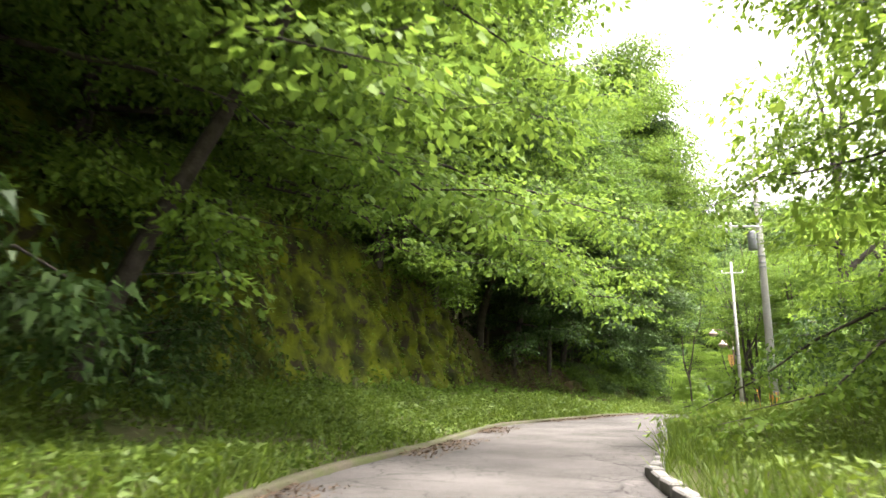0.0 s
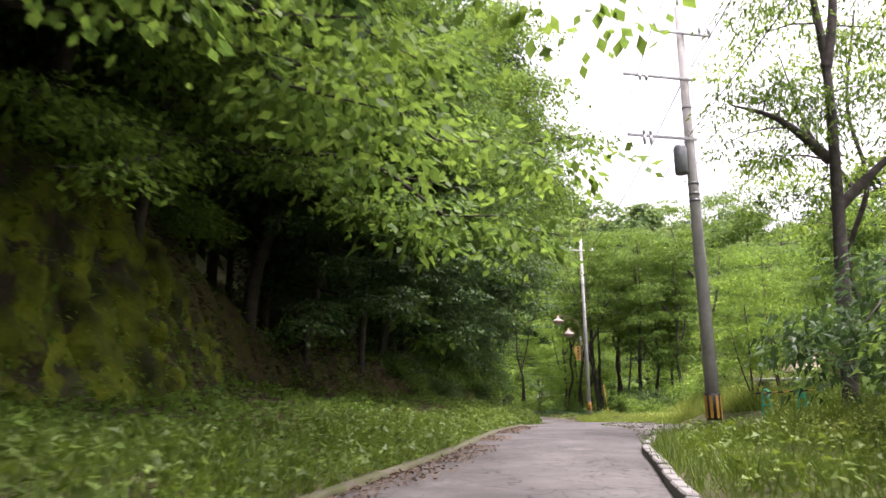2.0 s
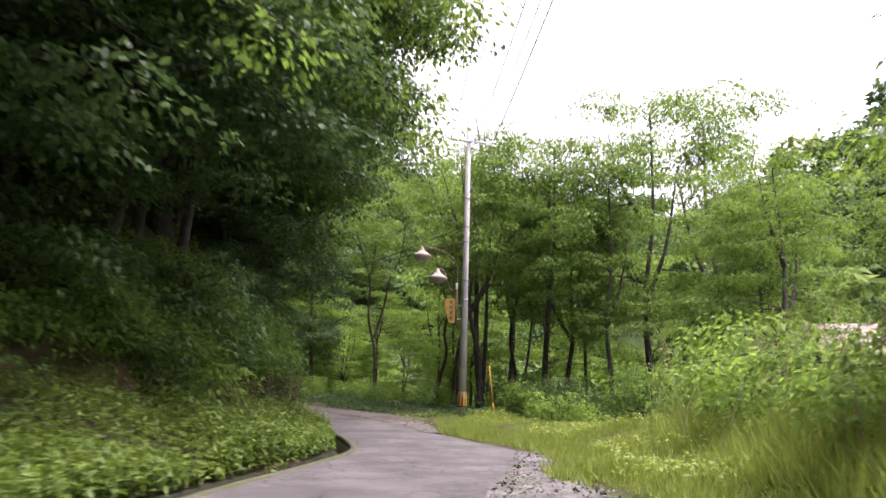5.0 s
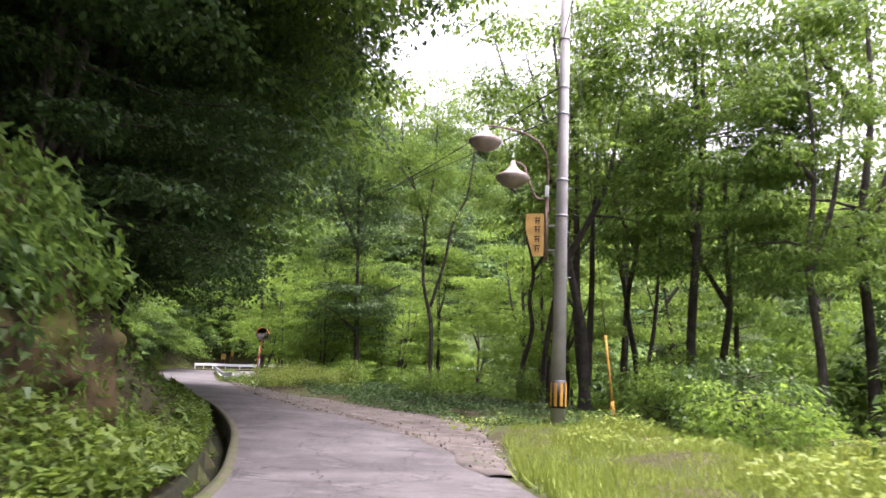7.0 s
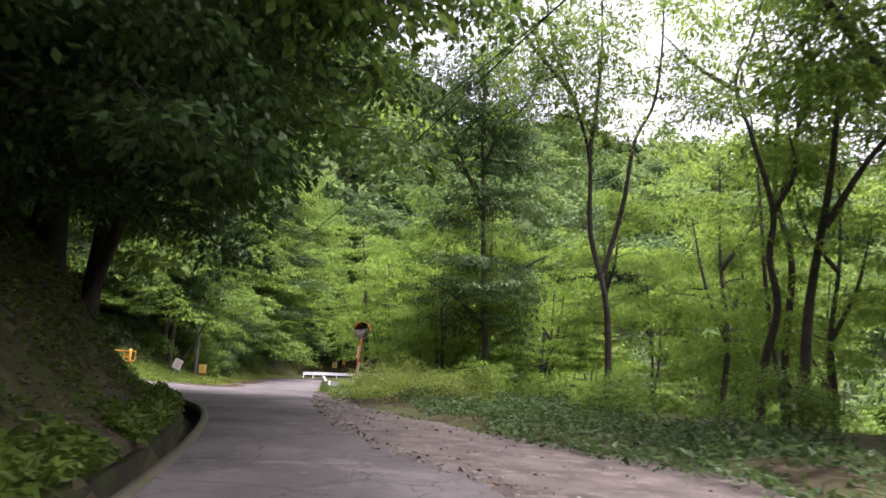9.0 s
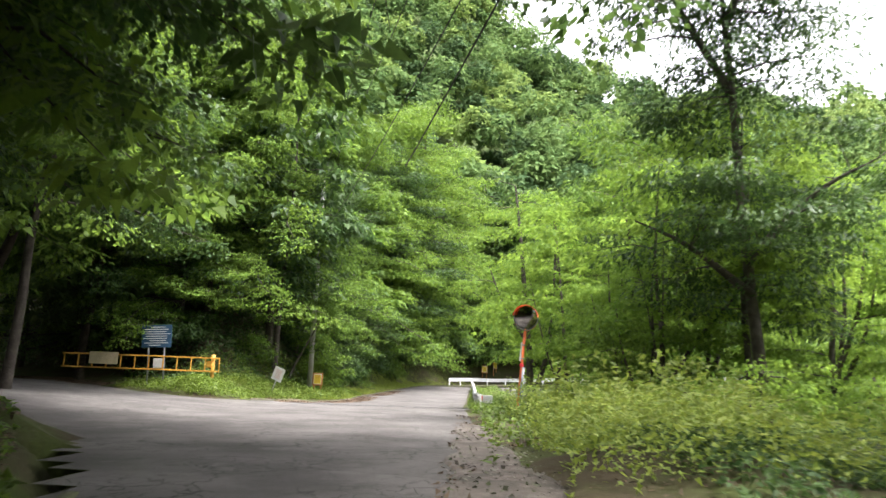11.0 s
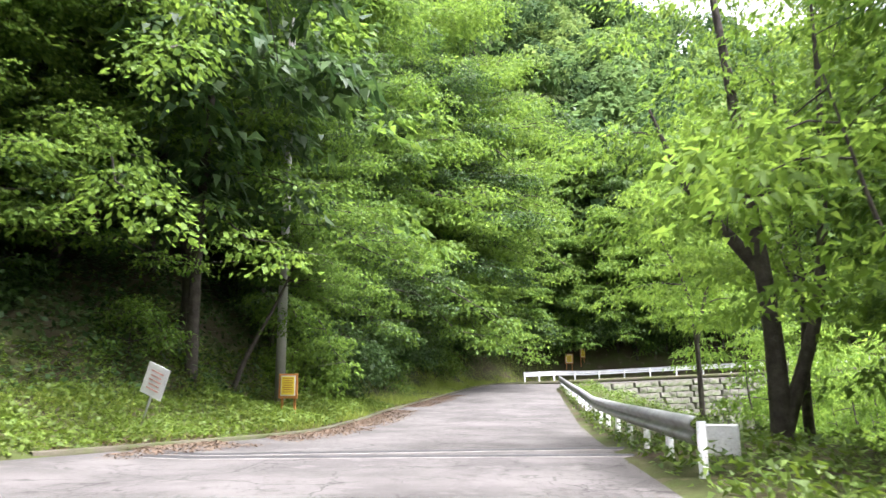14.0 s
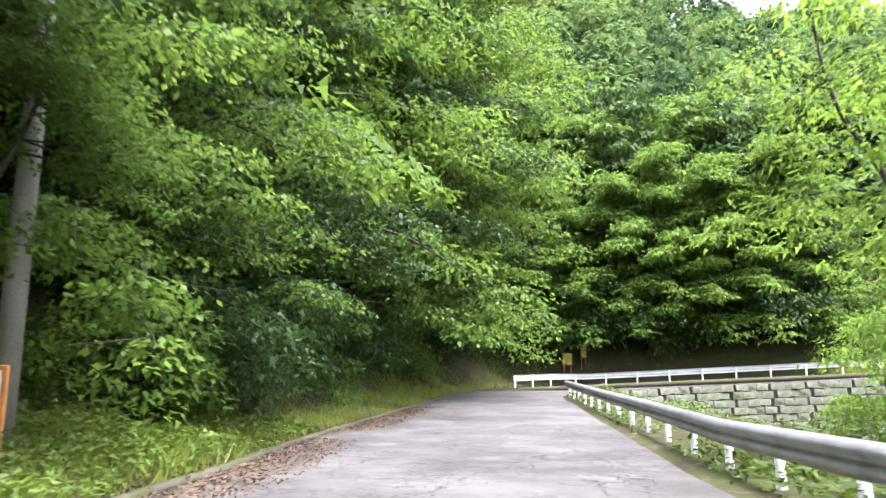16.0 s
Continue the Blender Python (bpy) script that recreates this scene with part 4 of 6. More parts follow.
stem_tree(30.66, 81.38, 0.14, [[(0, 0, -0.6), (0.1, 0, 1.7), (0.4, -0.2, 3.5), (0.2, -0.1, 5.1), (0.3, -0.1, 6.6), (-0.3, 0.1, 9.1), (-0.7, 0.3, 10.8), (-0.3, 0.1, 12.4), (0.1, 0, 14.3)],
          [(-0.7, 0.3, 10.6), (-1.7, 0.8, 11.5), (-2.8, 1.3, 12.9)], [(0.3, -0.1, 6.5), (0.8, -0.4, 7.8), (0.6, -0.3, 9.4)]], 8.5, 20, 2.4, 0.7, 1.1, 0.13, 170, M_LEAF, "slender tree with a winding grey trunk and airy crown", 101)
stem_tree(31.64, 80.76, 0.17, [[(-0.1, 0, -0.6), (0, 0, 3.2), (0.3, -0.1, 5.8), (0.5, -0.3, 7.7), (0.7, -0.4, 10.5), (0.9, -0.5, 13.5)], [(0.4, -0.2, 6.2), (1.2, -0.6, 7.9), (2.0, -1.0, 9.4), (2.6, -1.2, 11.5)]], 8.5, 20, 2.4, 0.7, 1.1, 0.13, 170, M_LEAF, "straight grey-barked tree forking halfway up", 102)
stem_tree(30.84, 74.52, 0.2, [[(0.1, 0, -0.6), (-0.1, 0.1, 2.0), (-0.1, 0.1, 4.5), (0, 0, 7.0), (0.1, -0.1, 9.5), (0, 0, 12.0), (-0.3, 0.3, 15.5)], [(0.1, 0, 0.8), (0.4, -0.2, 4.5), (0.5, -0.3, 6.5), (0.7, -0.4, 8.4), (0.9, -0.6, 10.6), (1.6, -0.8, 14.0)],
          [(0, 0, 7.2), (-1.0, 0.4, 9.2), (-2.2, 0.8, 12.5), (-3.0, 1.0, 15.5)], [(0.7, -0.4, 8.2), (1.8, -0.9, 9.6), (3.0, -1.2, 11.0)], [(0, 0, 11.5), (0.8, 0.2, 14.0), (0.6, 0.4, 18.0)]], 9.5, 36, 2.8, 0.7, 1.15, 0.14, 160, M_LEAF, "tall double-stemmed tree with rough bark behind the lamp pole", 103)
stem_tree(26.65, 82.3, 0.115, [[(0, 0, -0.6), (-0.1, 0, 2.9), (-0.6, 0.2, 5.2), (-0.7, 0.2, 7.6), (-1.3, 0.4, 9.7), (-2.0, 0.6, 11.8), (-2.2, 0.6, 13.5)], [(-0.2, 0.1, 4.0), (0.3, -0.1, 6.1), (0.6, -0.2, 8.1), (1.2, -0.3, 9.5), (1.4, -0.4, 12.4), (1.2, -0.2, 15.5)], [(-1.3, 0.4, 9.7), (-2.8, 0.8, 11.8), (-3.6, 1.0, 14.5)], [(-0.7, 0.2, 7.6), (-0.4, 0.2, 11.0), (-0.5, 0.3, 15.0)]],
          7.2, 90, 2.6, 0.7, 1.15, 0.14, 180, M_LEAF, "slender forked tree with layered green foliage", 104)
stem_tree(24.86, 92.87, 0.17, [[(0, 0, -0.6), (-0.4, 0.1, 4.3), (-0.6, 0.1, 8.1), (-0.8, 0.1, 11.6), (-0.7, 0.1, 15.0)], [(-0.7, 0.1, 10.0), (0, 0, 11.6), (1.4, -0.2, 13.5), (1.8, -0.2, 17.0)], [(-0.7, 0.1, 11.6), (-0.8, 0.2, 15.0), (-0.4, 0.2, 19.0)], [(-0.6, 0.1, 8.1), (-2.2, 0.4, 11.5), (-3.2, 0.6, 15.5)], [(-0.3, 0, 3.2), (-1.8, 0.2, 4.4), (-3.0, 0.4, 5.0)], [(-0.4, 0, 4.0), (1.2, -0.2, 5.6), (2.6, -0.4, 6.4)]],
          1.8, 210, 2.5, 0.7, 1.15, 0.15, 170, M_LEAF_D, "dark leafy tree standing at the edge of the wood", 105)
stem_tree(22.68, 97.04, 0.09, [[(0, 0, -0.5), (1.2, -0.2, 1.9), (2.6, -0.4, 3.6), (4.2, -0.6, 5.2)], [(0, 0, 0.2), (0.3, 0, 2.2), (0.1, 0.1, 4.2)], [(0.1, 0, 0.1), (-0.5, 0.2, 1.8), (-0.7, 0.3, 3.6)]], 1.6, 30, 1.2, 0.5, 0.9, 0.13, 230, M_LEAF, "low clump of thin leaning stems", 106)
stem_tree(15.9, 28.0, 0.2, [[(-0.2, 0.2, -0.6), (-0.1, 0, 2.5), (0.1, -0.1, 5.2), (0.2, -0.2, 8.0), (0.1, -0.1, 10.5), (-0.3, 0, 13.5)], [(0.2, -0.2, 7.8), (0.5, -0.4, 9.4), (0.8, -0.6, 13.0)], [(0, 0, 4.4), (1.3, -0.6, 5.6), (2.6, -1.0, 6.4)], [(0.1, 0, 5.6), (-0.9, 0.3, 6.6), (-2.0, 0.6, 7.0)]],
          4.5, 46, 2.0, 0.6, 1.0, 0.13, 200, M_LEAF, "tall straight dark tree with feathery layered branches", 107)
stem_tree(19.4, 108.4, 0.2, [[(0, 0, -0.6), (0.1, 0, 2.0), (0, 0, 4.5), (-0.1, 0.1, 7.5), (-0.3, 0.1, 10.5)], [(0.1, 0, 0.3), (0.9, -0.1, 2.6), (1.3, -0.2, 5.5), (1.5, -0.2, 8.5)], [(0, 0, 3.2), (-1.0, 0.2, 4.8), (-1.6, 0.2, 6.6)], [(0.1, 0, 4.5), (1.6, 0.2, 5.6), (2.8, 0.3, 6.2)]],
          3.8, 50, 2.0, 0.65, 1.1, 0.14, 200, M_LEAF_L, "multi-stemmed tree with bright layered foliage beside the guardrail", 108)
stem_tree(19.63, 118.78, 0.1, [[(0, 0, -0.5), (0, 0, 2.1), (-0.1, 0, 3.5), (-0.3, 0.1, 4.4), (-0.9, 0.2, 5.7), (-1.1, 0.2, 7.0)], [(0, 0, 2.6), (0.4, -0.1, 4.1), (0.9, -0.2, 5.3), (1.1, -0.2, 7.0)]], 3.0, 34, 2.2, 0.6, 1.0, 0.13, 230, M_LEAF_L, "young forked tree with bright yellow-green leaves", 109)
stem_tree(13.2, 78.6, 0.17, [[(0, 0, -0.6), (1.0, -0.3, 2.4), (2.4, -0.8, 4.6), (4.0, -1.2, 6.6), (5.6, -1.6, 8.0), (7.8, -2.0, 8.8)], [(4.0, -1.2, 6.6), (5.4, 0.4, 8.4), (7.6, 1.2, 10.2)], [(2.4, -0.8, 4.6), (3.8, -2.5, 6.4), (6.6, -3.8, 8.0)], [(5.6, -1.6, 8.0), (6.8, -2.4, 10.0), (8.4, -2.6, 12.0)]],
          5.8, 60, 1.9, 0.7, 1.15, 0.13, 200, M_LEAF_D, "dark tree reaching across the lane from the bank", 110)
for x, y, k, s in ((22.0, 121.0, 1, 1.1), (21.0, 104.5, 1, 1.2), (23.6, 109.0, 0, 1.25), (24.6, 100.5, 1, 1.2), (23.0, 96.5, 0, 1.0), (26.0, 117.0, 1, 1.2),
                   (19.0, 36.2, 1, 0.62), (24.5, 36.0, 0, 0.9), (22.5, 39.6, 1, 0.8), (9.6, 12.5, 0, 1.1), (11.6, 17.5, 1, 1.0), (8.9, 8.0, 0, 1.2)):
    plant(YOUNG[k], x, y, None, s, group="young trees beside the lane")
# taller wood behind the lamp pole
for x, y, k, q in ((28.5, 97.5, 2, 1.2), (34.5, 91.5, 2, 1.35), (38.0, 97.5, 2, 1.3), (32.0, 104.0, 2, 1.1), (40.0, 78.0, 2, 1.3), (37.5, 68.0, 0, 1.1), (43.0, 88.0, 2, 1.4), (46.0, 72.0, 0, 1.4), (50.0, 84.0, 2, 1.5), (36.2, 82.0, 1, 1.25)):
    plant(LOCUST[k], x, y, None, q, group=G2)
# light wood on the valley floor beyond the lane
_v = np.random.default_rng(77)
for _ in range(46):
    x, y = _v.uniform(30, 62), _v.uniform(38, 108)
    if (y < 66 and x < 39) or (y >= 66 and x < 36):
        continue
    plant(AIRY[int(_v.integers(2))] if x > 42 else LOCUST[int(_v.integers(3))], x, y, None, _v.uniform(0.6, 0.85), group="light wood on the valley floor")
for _ in range(26):
    x, y = _r.uniform(27, 48), _r.uniform(98, 143)
    plant(AIRY[int(_r.integers(2))] if x > 36 else YOUNG[1], x, y, None, _r.uniform(0.8, 1.2), group="light wood on the valley floor")
for x, y, k, q in ((33.5, 65.5, 0, 0.75), (36.0, 57.0, 0, 0.8), (33.0, 47.0, 1, 0.6), (36.5, 51.0, 0, 0.65), (37.5, 45.0, 2, 0.65), (33.0, 37.0, 1, 0.6), (39.0, 61.0, 1, 0.75)):
    plant(LOCUST[k], x, y, None, q, group="light wood on the valley floor")
for _ in range(20):
    x, y = _r.uniform(20, 45), _r.uniform(-10, 34)
    plant(AIRY[int(_r.integers(2))], x, y, None, _r.uniform(0.7, 1.0), group="light wood on the valley floor")
for k in range(20):
    x = 2 + k * 2.4 + _r.uniform(-1.5, 1.5)
    plant(BACK[k % 3], x, 160.5 + _r.uniform(-0.8, 2), None, 0.62, group="trees behind the far bend")
    plant(BACK[k % 3], x + 2, 168 + _r.uniform(-1, 2), None, 1.3, group="trees behind the far bend")

G3 = "bushes beside the lane"
for x, y, k, s in ((21.5, 42.0, 1, 1.2), (23.0, 44.0, 0, 1.4), (20.6, 40.2, 0, 0.9), (24.5, 46.5, 1, 1.6), (26.5, 48.5, 0, 1.7), (25.5, 43.0, 1, 1.3), (28.5, 53.0, 1, 1.5), (29.0, 57.0, 0, 1.4), (28.3, 61.5, 1, 1.3), (30.0, 64.0, 2, 1.6), (29.0, 66.0, 0, 1.1),
                   (31.0, 69.0, 0, 1.5), (11.8, 18.8, 2, 1.3), (13.0, 21.5, 0, 1.3), (13.8, 24.0, 2, 1.4), (10.6, 15.0, 0, 1.3), (16.5, 26.0, 2, 1.4), (18.0, 29.5, 0, 1.2), (19.5, 33.0, 1, 1.2),
                   (24.0, 90.5, 1, 1.1), (23.2, 95.0, 1, 1.2), (22.6, 92.0, 1, 0.9), (22.0, 97.0, 1, 1.0), (21.4, 99.5, 1, 0.8), (23.5, 101.0, 0, 1.2), (25.5, 97.0, 1, 1.3), (27.0, 93.0, 0, 1.2), (19.8, 101.5, 1, 0.7), (26.0, 79.5, 0, 0.8), (29.0, 77.0, 0, 0.9), (28.5, 86.5, 1, 0.9), (32.5, 76.0, 1, 1.0),
                   (6.9, 117.5, 0, 1.3), (6.4, 121.0, 2, 1.4), (3.0, 108.0, 2, 1.2), (5.8, 110.0, 0, 0.9), (7.2, 150, 2, 1.8), (8.5, 155.5, 0, 2.0), (11.5, 158.5, 2, 2.0), (15, 159.8, 0, 2.2), (19, 160.2, 2, 2.2), (23, 160.2, 0, 2.2), (27.5, 160, 2, 2.4), (32, 159.5, 0, 2.4), (38, 158.5, 2, 2.4), (5.8, 146, 2, 1.9), (6.0, 141, 0, 1.7), (9.8, 157.2, 2, 2.4), (13, 159.5, 0, 2.4), (17, 160.3, 2, 2.4), (21, 160.5, 2, 2.4), (25, 160.4, 2, 2.5), (30, 160, 2, 2.5), (35, 159.3, 0, 2.6), (41, 158, 2, 2.6), (45, 157.5, 0, 2.6)):
    plant(BUSH[k], x, y, None, s, group=G3)
for x, y, q in ((-3.4, 4.0, 1.0), (-4.2, 6.5, 1.2), (-3.6, 10.8, 0.9), (-4.4, 12.6, 1.1), (-4.8, 15.2, 1.0)):
    plant(BUSH[2], x, y, None, q, -0.15, "shrubs at the foot of the rock")
for k in range(21):
    i = int(np.abs(EDGE_L2[:, 1] - (118 + k * 1.6)).argmin())
    p = left_of(EDGE_L2, i, 2.0 + _r.uniform(0, 1.4))
    plant(BUSH[(2, 0, 2)[k % 3]], p[0], p[1], None, _r.uniform(1.0, 1.6), -0.15, "shrubs along the far bank")
for k in range(8):
    yy = 46 + k * 1.4
    i = int(np.abs(EDGE_L1[:, 1] - yy).argmin())
    p = left_of(EDGE_L1, i, bank_top(yy) + 0.6 - _r.uniform(-0.2, 0.7))
    plant(BUSH[k % 3], p[0], p[1], None, _r.uniform(0.6, 1.0), -0.1, G3)
for k in range(20):
    yy = 41 + k * 0.72
    i = int(np.abs(EDGE_L1[:, 1] - yy).argmin())
    p = left_of(EDGE_L1, i, float(np.interp(yy, BANK[:, 0], BANK[:, 1])) + 0.35 + _r.uniform(-0.1, 0.8))
    plant(BUSH[(0, 2, 0)[k % 3]], p[0], p[1], None, _r.uniform(0.7, 1.15), -0.15, "shrubs hanging over the cut")
for k in range(22):
    i = int(np.abs(EDGE_L2[:, 1] - (111 + k * 2)).argmin())
    p = left_of(EDGE_L2, i, bank_top(111 + 2 * k) - _r.uniform(-0.3, 1.8))
    plant(BUSH[(k + 1) % 3], p[0], p[1], None, _r.uniform(0.8, 1.5), -0.1, G3)


# ---- low growth, grass, litter and the distant woods ----
def along(line, side, lo, hi, d0, d1, n, seed):
    """Random places beside an edge between two y."""
    r = np.random.default_rng(seed)
    ks = np.where((line[:, 1] >= lo) & (line[:, 1] <= hi) & (line[:, 0] < 34) & (line[:, 0] > -14))[0]
    k = r.choice(ks, n)
    T = np.gradient(line, axis=0); T /= np.linalg.norm(T, axis=1, keepdims=True)
    Nn = np.stack([-T[:, 1], T[:, 0]], 1) * side
    d = r.uniform(d0, d1, n)
    return line[k] + T[k] * r.uniform(-0.4, 0.4, (n, 1)) + Nn[k] * d[:, None], d, r


def clump_noise(P, sc=0.6, z=0.0):
    return np.array([noise.noise((a * sc, b * sc, z)) for a, b in P])


def cover(name, label, category, P, r, height, size, material, lying=False, narrow=0.6, keep=-0.2, sc=0.6, blades=False):
    """Leaves or blades that grow from the ground at P."""
    c = clump_noise(P, sc, 1.7)
    P, c = P[c > keep], c[c > keep]
    z, over = ground_z(P[:, 0], P[:, 1])[:2]
    z = np.where(over <= 0.05, road_z(P[:, 0], P[:, 1]) + 0.012, z)
    n = len(P)
    h = height * (0.35 + np.clip(c + 0.4, 0, 1.2)) * r.uniform(0.1, 1, n)
    if lying:
        D = np.c_[r.normal(0, 1, (n, 2)), r.normal(0, 0.25, n)]; U = np.array([0, 0, 1.0]) + r.normal(0, 0.35, (n, 3)); h = h * 0 + 0.02
    elif blades:
        D = np.c_[r.normal(0, 0.45, (n, 2)), np.ones(n)]; U = np.c_[r.normal(0, 1, (n, 2)), r.normal(0, 0.2, n)]; h = h * 0 - 0.03
    else:
        D = np.c_[r.normal(0, 1, (n, 2)), r.normal(-0.1, 0.5, n)]; U = np.array([0, 0, 1.0]) + r.normal(0, 0.5, (n, 3))
    S = size * r.uniform(0.55, 1.3, n) * ((0.6 + np.clip(c + 0.4, 0, 1.2)) if blades else 1)
    me = leaves_mesh(name, np.c_[P, z + h], unit(D), unit(U), S, material, narrow, blades or lying or size < 0.115)
    return tagged(new(name, me), label, category, kind="stuff")


P, d, r = along(EDGE_L1, 1, -8, 32, 0.15, 4.6, 44000, 1)
P = P[d < np.interp(P[:, 1], [20, 27], [4.6, 2.3])]
cover("verge_weeds", "bright green weeds on the verge below the rock", "weeds", P, r, 0.38, 0.1, M_GRASS, keep=-0.7)
P, d, r = along(EDGE_L1, 1, -8, 32, 0.1, 4.4, 32000, 2)
P = P[d < np.interp(P[:, 1], [20, 27], [4.4, 2.0])]
cover("verge_grass", "long green grass on the verge", "grass", P, r, 0.3, 0.34, M_GRASS, narrow=0.05, blades=True, keep=-0.5)
P, d, r = along(EDGE_L1, 1, 31, 43, 0.15, 2.5, 22000, 23)
cover("verge_weeds", "low weeds beside the kerb", "weeds", P, r, 0.25, 0.1, M_GRASS, keep=-0.4)
P, d, r = along(EDGE_L1, 1, 25, 42, 2.0, 7.2, 42000, 33)
cover("leaf_litter", "dry brown leaves covering the slope", "leaf litter", P, r, 0, 0.13, M_DRY, lying=True, keep=-0.5)
P, d, r = along(EDGE_L1, 1, 40, 60, 0.35, 3.6, 46000, 3)
cover("verge_weeds", "bright green weeds beside the gutter", "weeds", P[d < np.interp(P[:, 1], [40, 50, 60], [3.6, 2.6, 1.2])], r, 0.5, 0.09, M_GRASS, keep=-0.7)
P, d, r = along(EDGE_L1, 1, 52, 97, 0.7, 4.4, 46000, 4)
cover("bank_ivy", "leafy creepers covering the steep bank", "weeds", P[:24000], r, 0.22, 0.1, M_LEAF, keep=-0.3)
cover("leaf_litter", "dry leaves and twigs on the steep bank", "leaf litter", P[24000:46000], r, 0, 0.1, M_DRY, lying=True, keep=-0.6)
P, d, r = along(EDGE_L1, 1, 42, 81, 0.36, 0.9, 26000, 24)
cover("gutter_weeds", "weeds hanging over the gutter wall", "weeds", P, r, 0.3, 0.11, M_GRASS, keep=-0.4)
P, d, r = along(EDGE_L1, 1, -8, 95, 3.2, 9, 40000, 5)
cover("bank_undergrowth", "shaded undergrowth on the bank", "undergrowth", P, r, 0.35, 0.17, M_LEAF, keep=-0.25)
P, d, r = along(EDGE_L1, 1, 30, 95, 1.2, 7, 30000, 6)
cover("leaf_litter", "dry brown leaves lying on the bank", "leaf litter", P, r, 0, 0.1, M_DRY, lying=True, keep=0.0)
P, d, r = along(EDGE_L2[EDGE_L2[:, 0] > 2], 1, 101, 124, 0.15, 3.6, 34000, 7)
cover("verge_weeds", "light green weeds along the verge by the signs", "weeds", P, r, 0.35, 0.1, M_GRASS, keep=-0.7)
P, d, r = along(EDGE_L2[EDGE_L2[:, 0] > 2], 1, 104, 156, 0.1, 3.0, 34000, 27)
cover("verge_grass", "short grass along the road edge", "grass", P, r, 0.2, 0.22, M_GRASS_Y, narrow=0.08, blades=True, keep=-0.7)
P, d, r = along(EDGE_L1, 1, -8, 29, 3.0, 7.5, 26000, 28)
cover("rock_moss", "tufts of yellow-green moss on the rock", "moss", P, r, 0.08, 0.075, M_GRASS, keep=-0.1, sc=0.9)
P, d, r = along(EDGE_L2, 1, 104, 156, 2.4, 7, 24000, 8)
# darker leaf here holds the shade below the trees in its colour
cover("bank_undergrowth", "leafy undergrowth on the bank behind the signs, shade put into its leaf colour", "undergrowth", P, r, 0.6, 0.17, M_LEAF_D, keep=-0.7)
P, d, r = along(EDGE_L1, 1, 20, 46, 2.8, 6.4, 14000, 44)
cover("bank_ferns", "small ferns and creepers on the earth cut", "ferns", P, r, 0.3, 0.11, M_LEAF, keep=-0.05, sc=0.8)
P, d, r = along(EDGE_L1, 1, -4, 40, -0.75, 0.1, 26000, 45)
cover("leaf_litter", "brown litter along the road edge below the bank", "leaf litter", P[d > -0.75 + 0.8 * r.uniform(0, 1, len(P))], r, 0, 0.055, M_DRY, lying=True, keep=-0.15)
P, d, r = along(EDGE_R, -1, -8, 31, 0.1, 5, 34000, 9)
cover("verge_grass", "long green grass beside the kerb", "grass", P, r, 0.3, 0.32, M_GRASS, narrow=0.05, blades=True, keep=-0.5)
P, d, r = along(EDGE_R, -1, -8, 31, 0.6, 8, 26000, 10)
cover("verge_weeds", "mixed weeds and ferns beside the lane", "weeds", P, r, 0.4, 0.1, M_GRASS)
P, d, r = along(EDGE_R, -1, 42, 67, 0.1, 8, 90000, 11)
P = P[d > np.interp(P[:, 1], [42, 45, 58, 62, 67], [1.8, 0.3, 0.1, 1.0, 3.4])]
cover("verge_grass", "short yellow-green grass round the lamp pole", "grass", P, r, 0.2, 0.2, M_GRASS_Y, narrow=0.12, blades=True, keep=-0.7)
P, d, r = along(EDGE_R, -1, 36, 50, 2.4, 9.5, 34000, 42)
P = P[d > np.interp(P[:, 1], [36, 39, 43, 47], [4.2, 3.4, 2.6, 2.6])]
cover("tall_grass", "tall yellow-green grass on the mound by the lay-by", "grass", P, r, 0.3, 0.5, M_GRASS_Y, narrow=0.04, blades=True, keep=-0.35, sc=0.4)
P, d, r = along(EDGE_R, -1, 24, 40, 2.6, 9.5, 26000, 43)
P = P[d > np.interp(P[:, 1], [29, 31, 34, 39], [2.6, 3.0, 4.0, 3.8])]
cover("tall_grass", "rank grass round the bench and barriers", "grass", P, r, 0.3, 0.42, M_GRASS, narrow=0.04, blades=True, keep=-0.3, sc=0.4)
cover("verge_weeds", "yellow-green flowering weeds behind the kerb", "weeds", P[::2] + 0.13, r, 0.6, 0.09, M_GRASS_Y, keep=-0.1, sc=0.5)
P, d, r = along(EDGE_R, -1, 44, 67, 1.2, 10, 30000, 12)
cover("verge_weeds", "clumps of weeds on the grass", "weeds", P, r, 0.35, 0.09, M_GRASS_Y, keep=0.05)
P, d, r = along(EDGE_R, -1, 64, 98, 2.2, 8, 40000, 13)
cover("verge_weeds", "creeping green plants on the wood's edge", "weeds", P, r, 0.35, 0.1, M_LEAF_D, keep=-0.3)
P, d, r = along(EDGE_R, -1, 82, 96, 0.9, 5, 26000, 41)
cover("verge_weeds", "knee-high tangle of vines and weeds on the mound", "weeds", P, r, 1.0, 0.08, M_GRASS_Y, keep=-0.35, sc=0.45)
P, d, r = along(EDGE_R, -1, 84, 147, 0.2, 6, 32000, 14)
cover("verge_weeds", "green growth below the guardrail", "weeds", P, r, 0.35, 0.11, M_GRASS, keep=-0.3)
P, d, r = along(EDGE_R, -1, 30, 150, 8, 30, 40000, 15)
cover("wood_undergrowth", "low green undergrowth in the wood", "undergrowth", P, r, 0.9, 0.26, M_LEAF, keep=-0.1, sc=0.25)
P, d, r = along(EDGE_R, -1, 62, 98, -0.4, 2.6, 5000, 16)
cover("leaf_litter", "brown fallen leaves along the dirt edge", "leaf litter", P, r, 0, 0.08, M_DRY, lying=True, keep=-0.1)
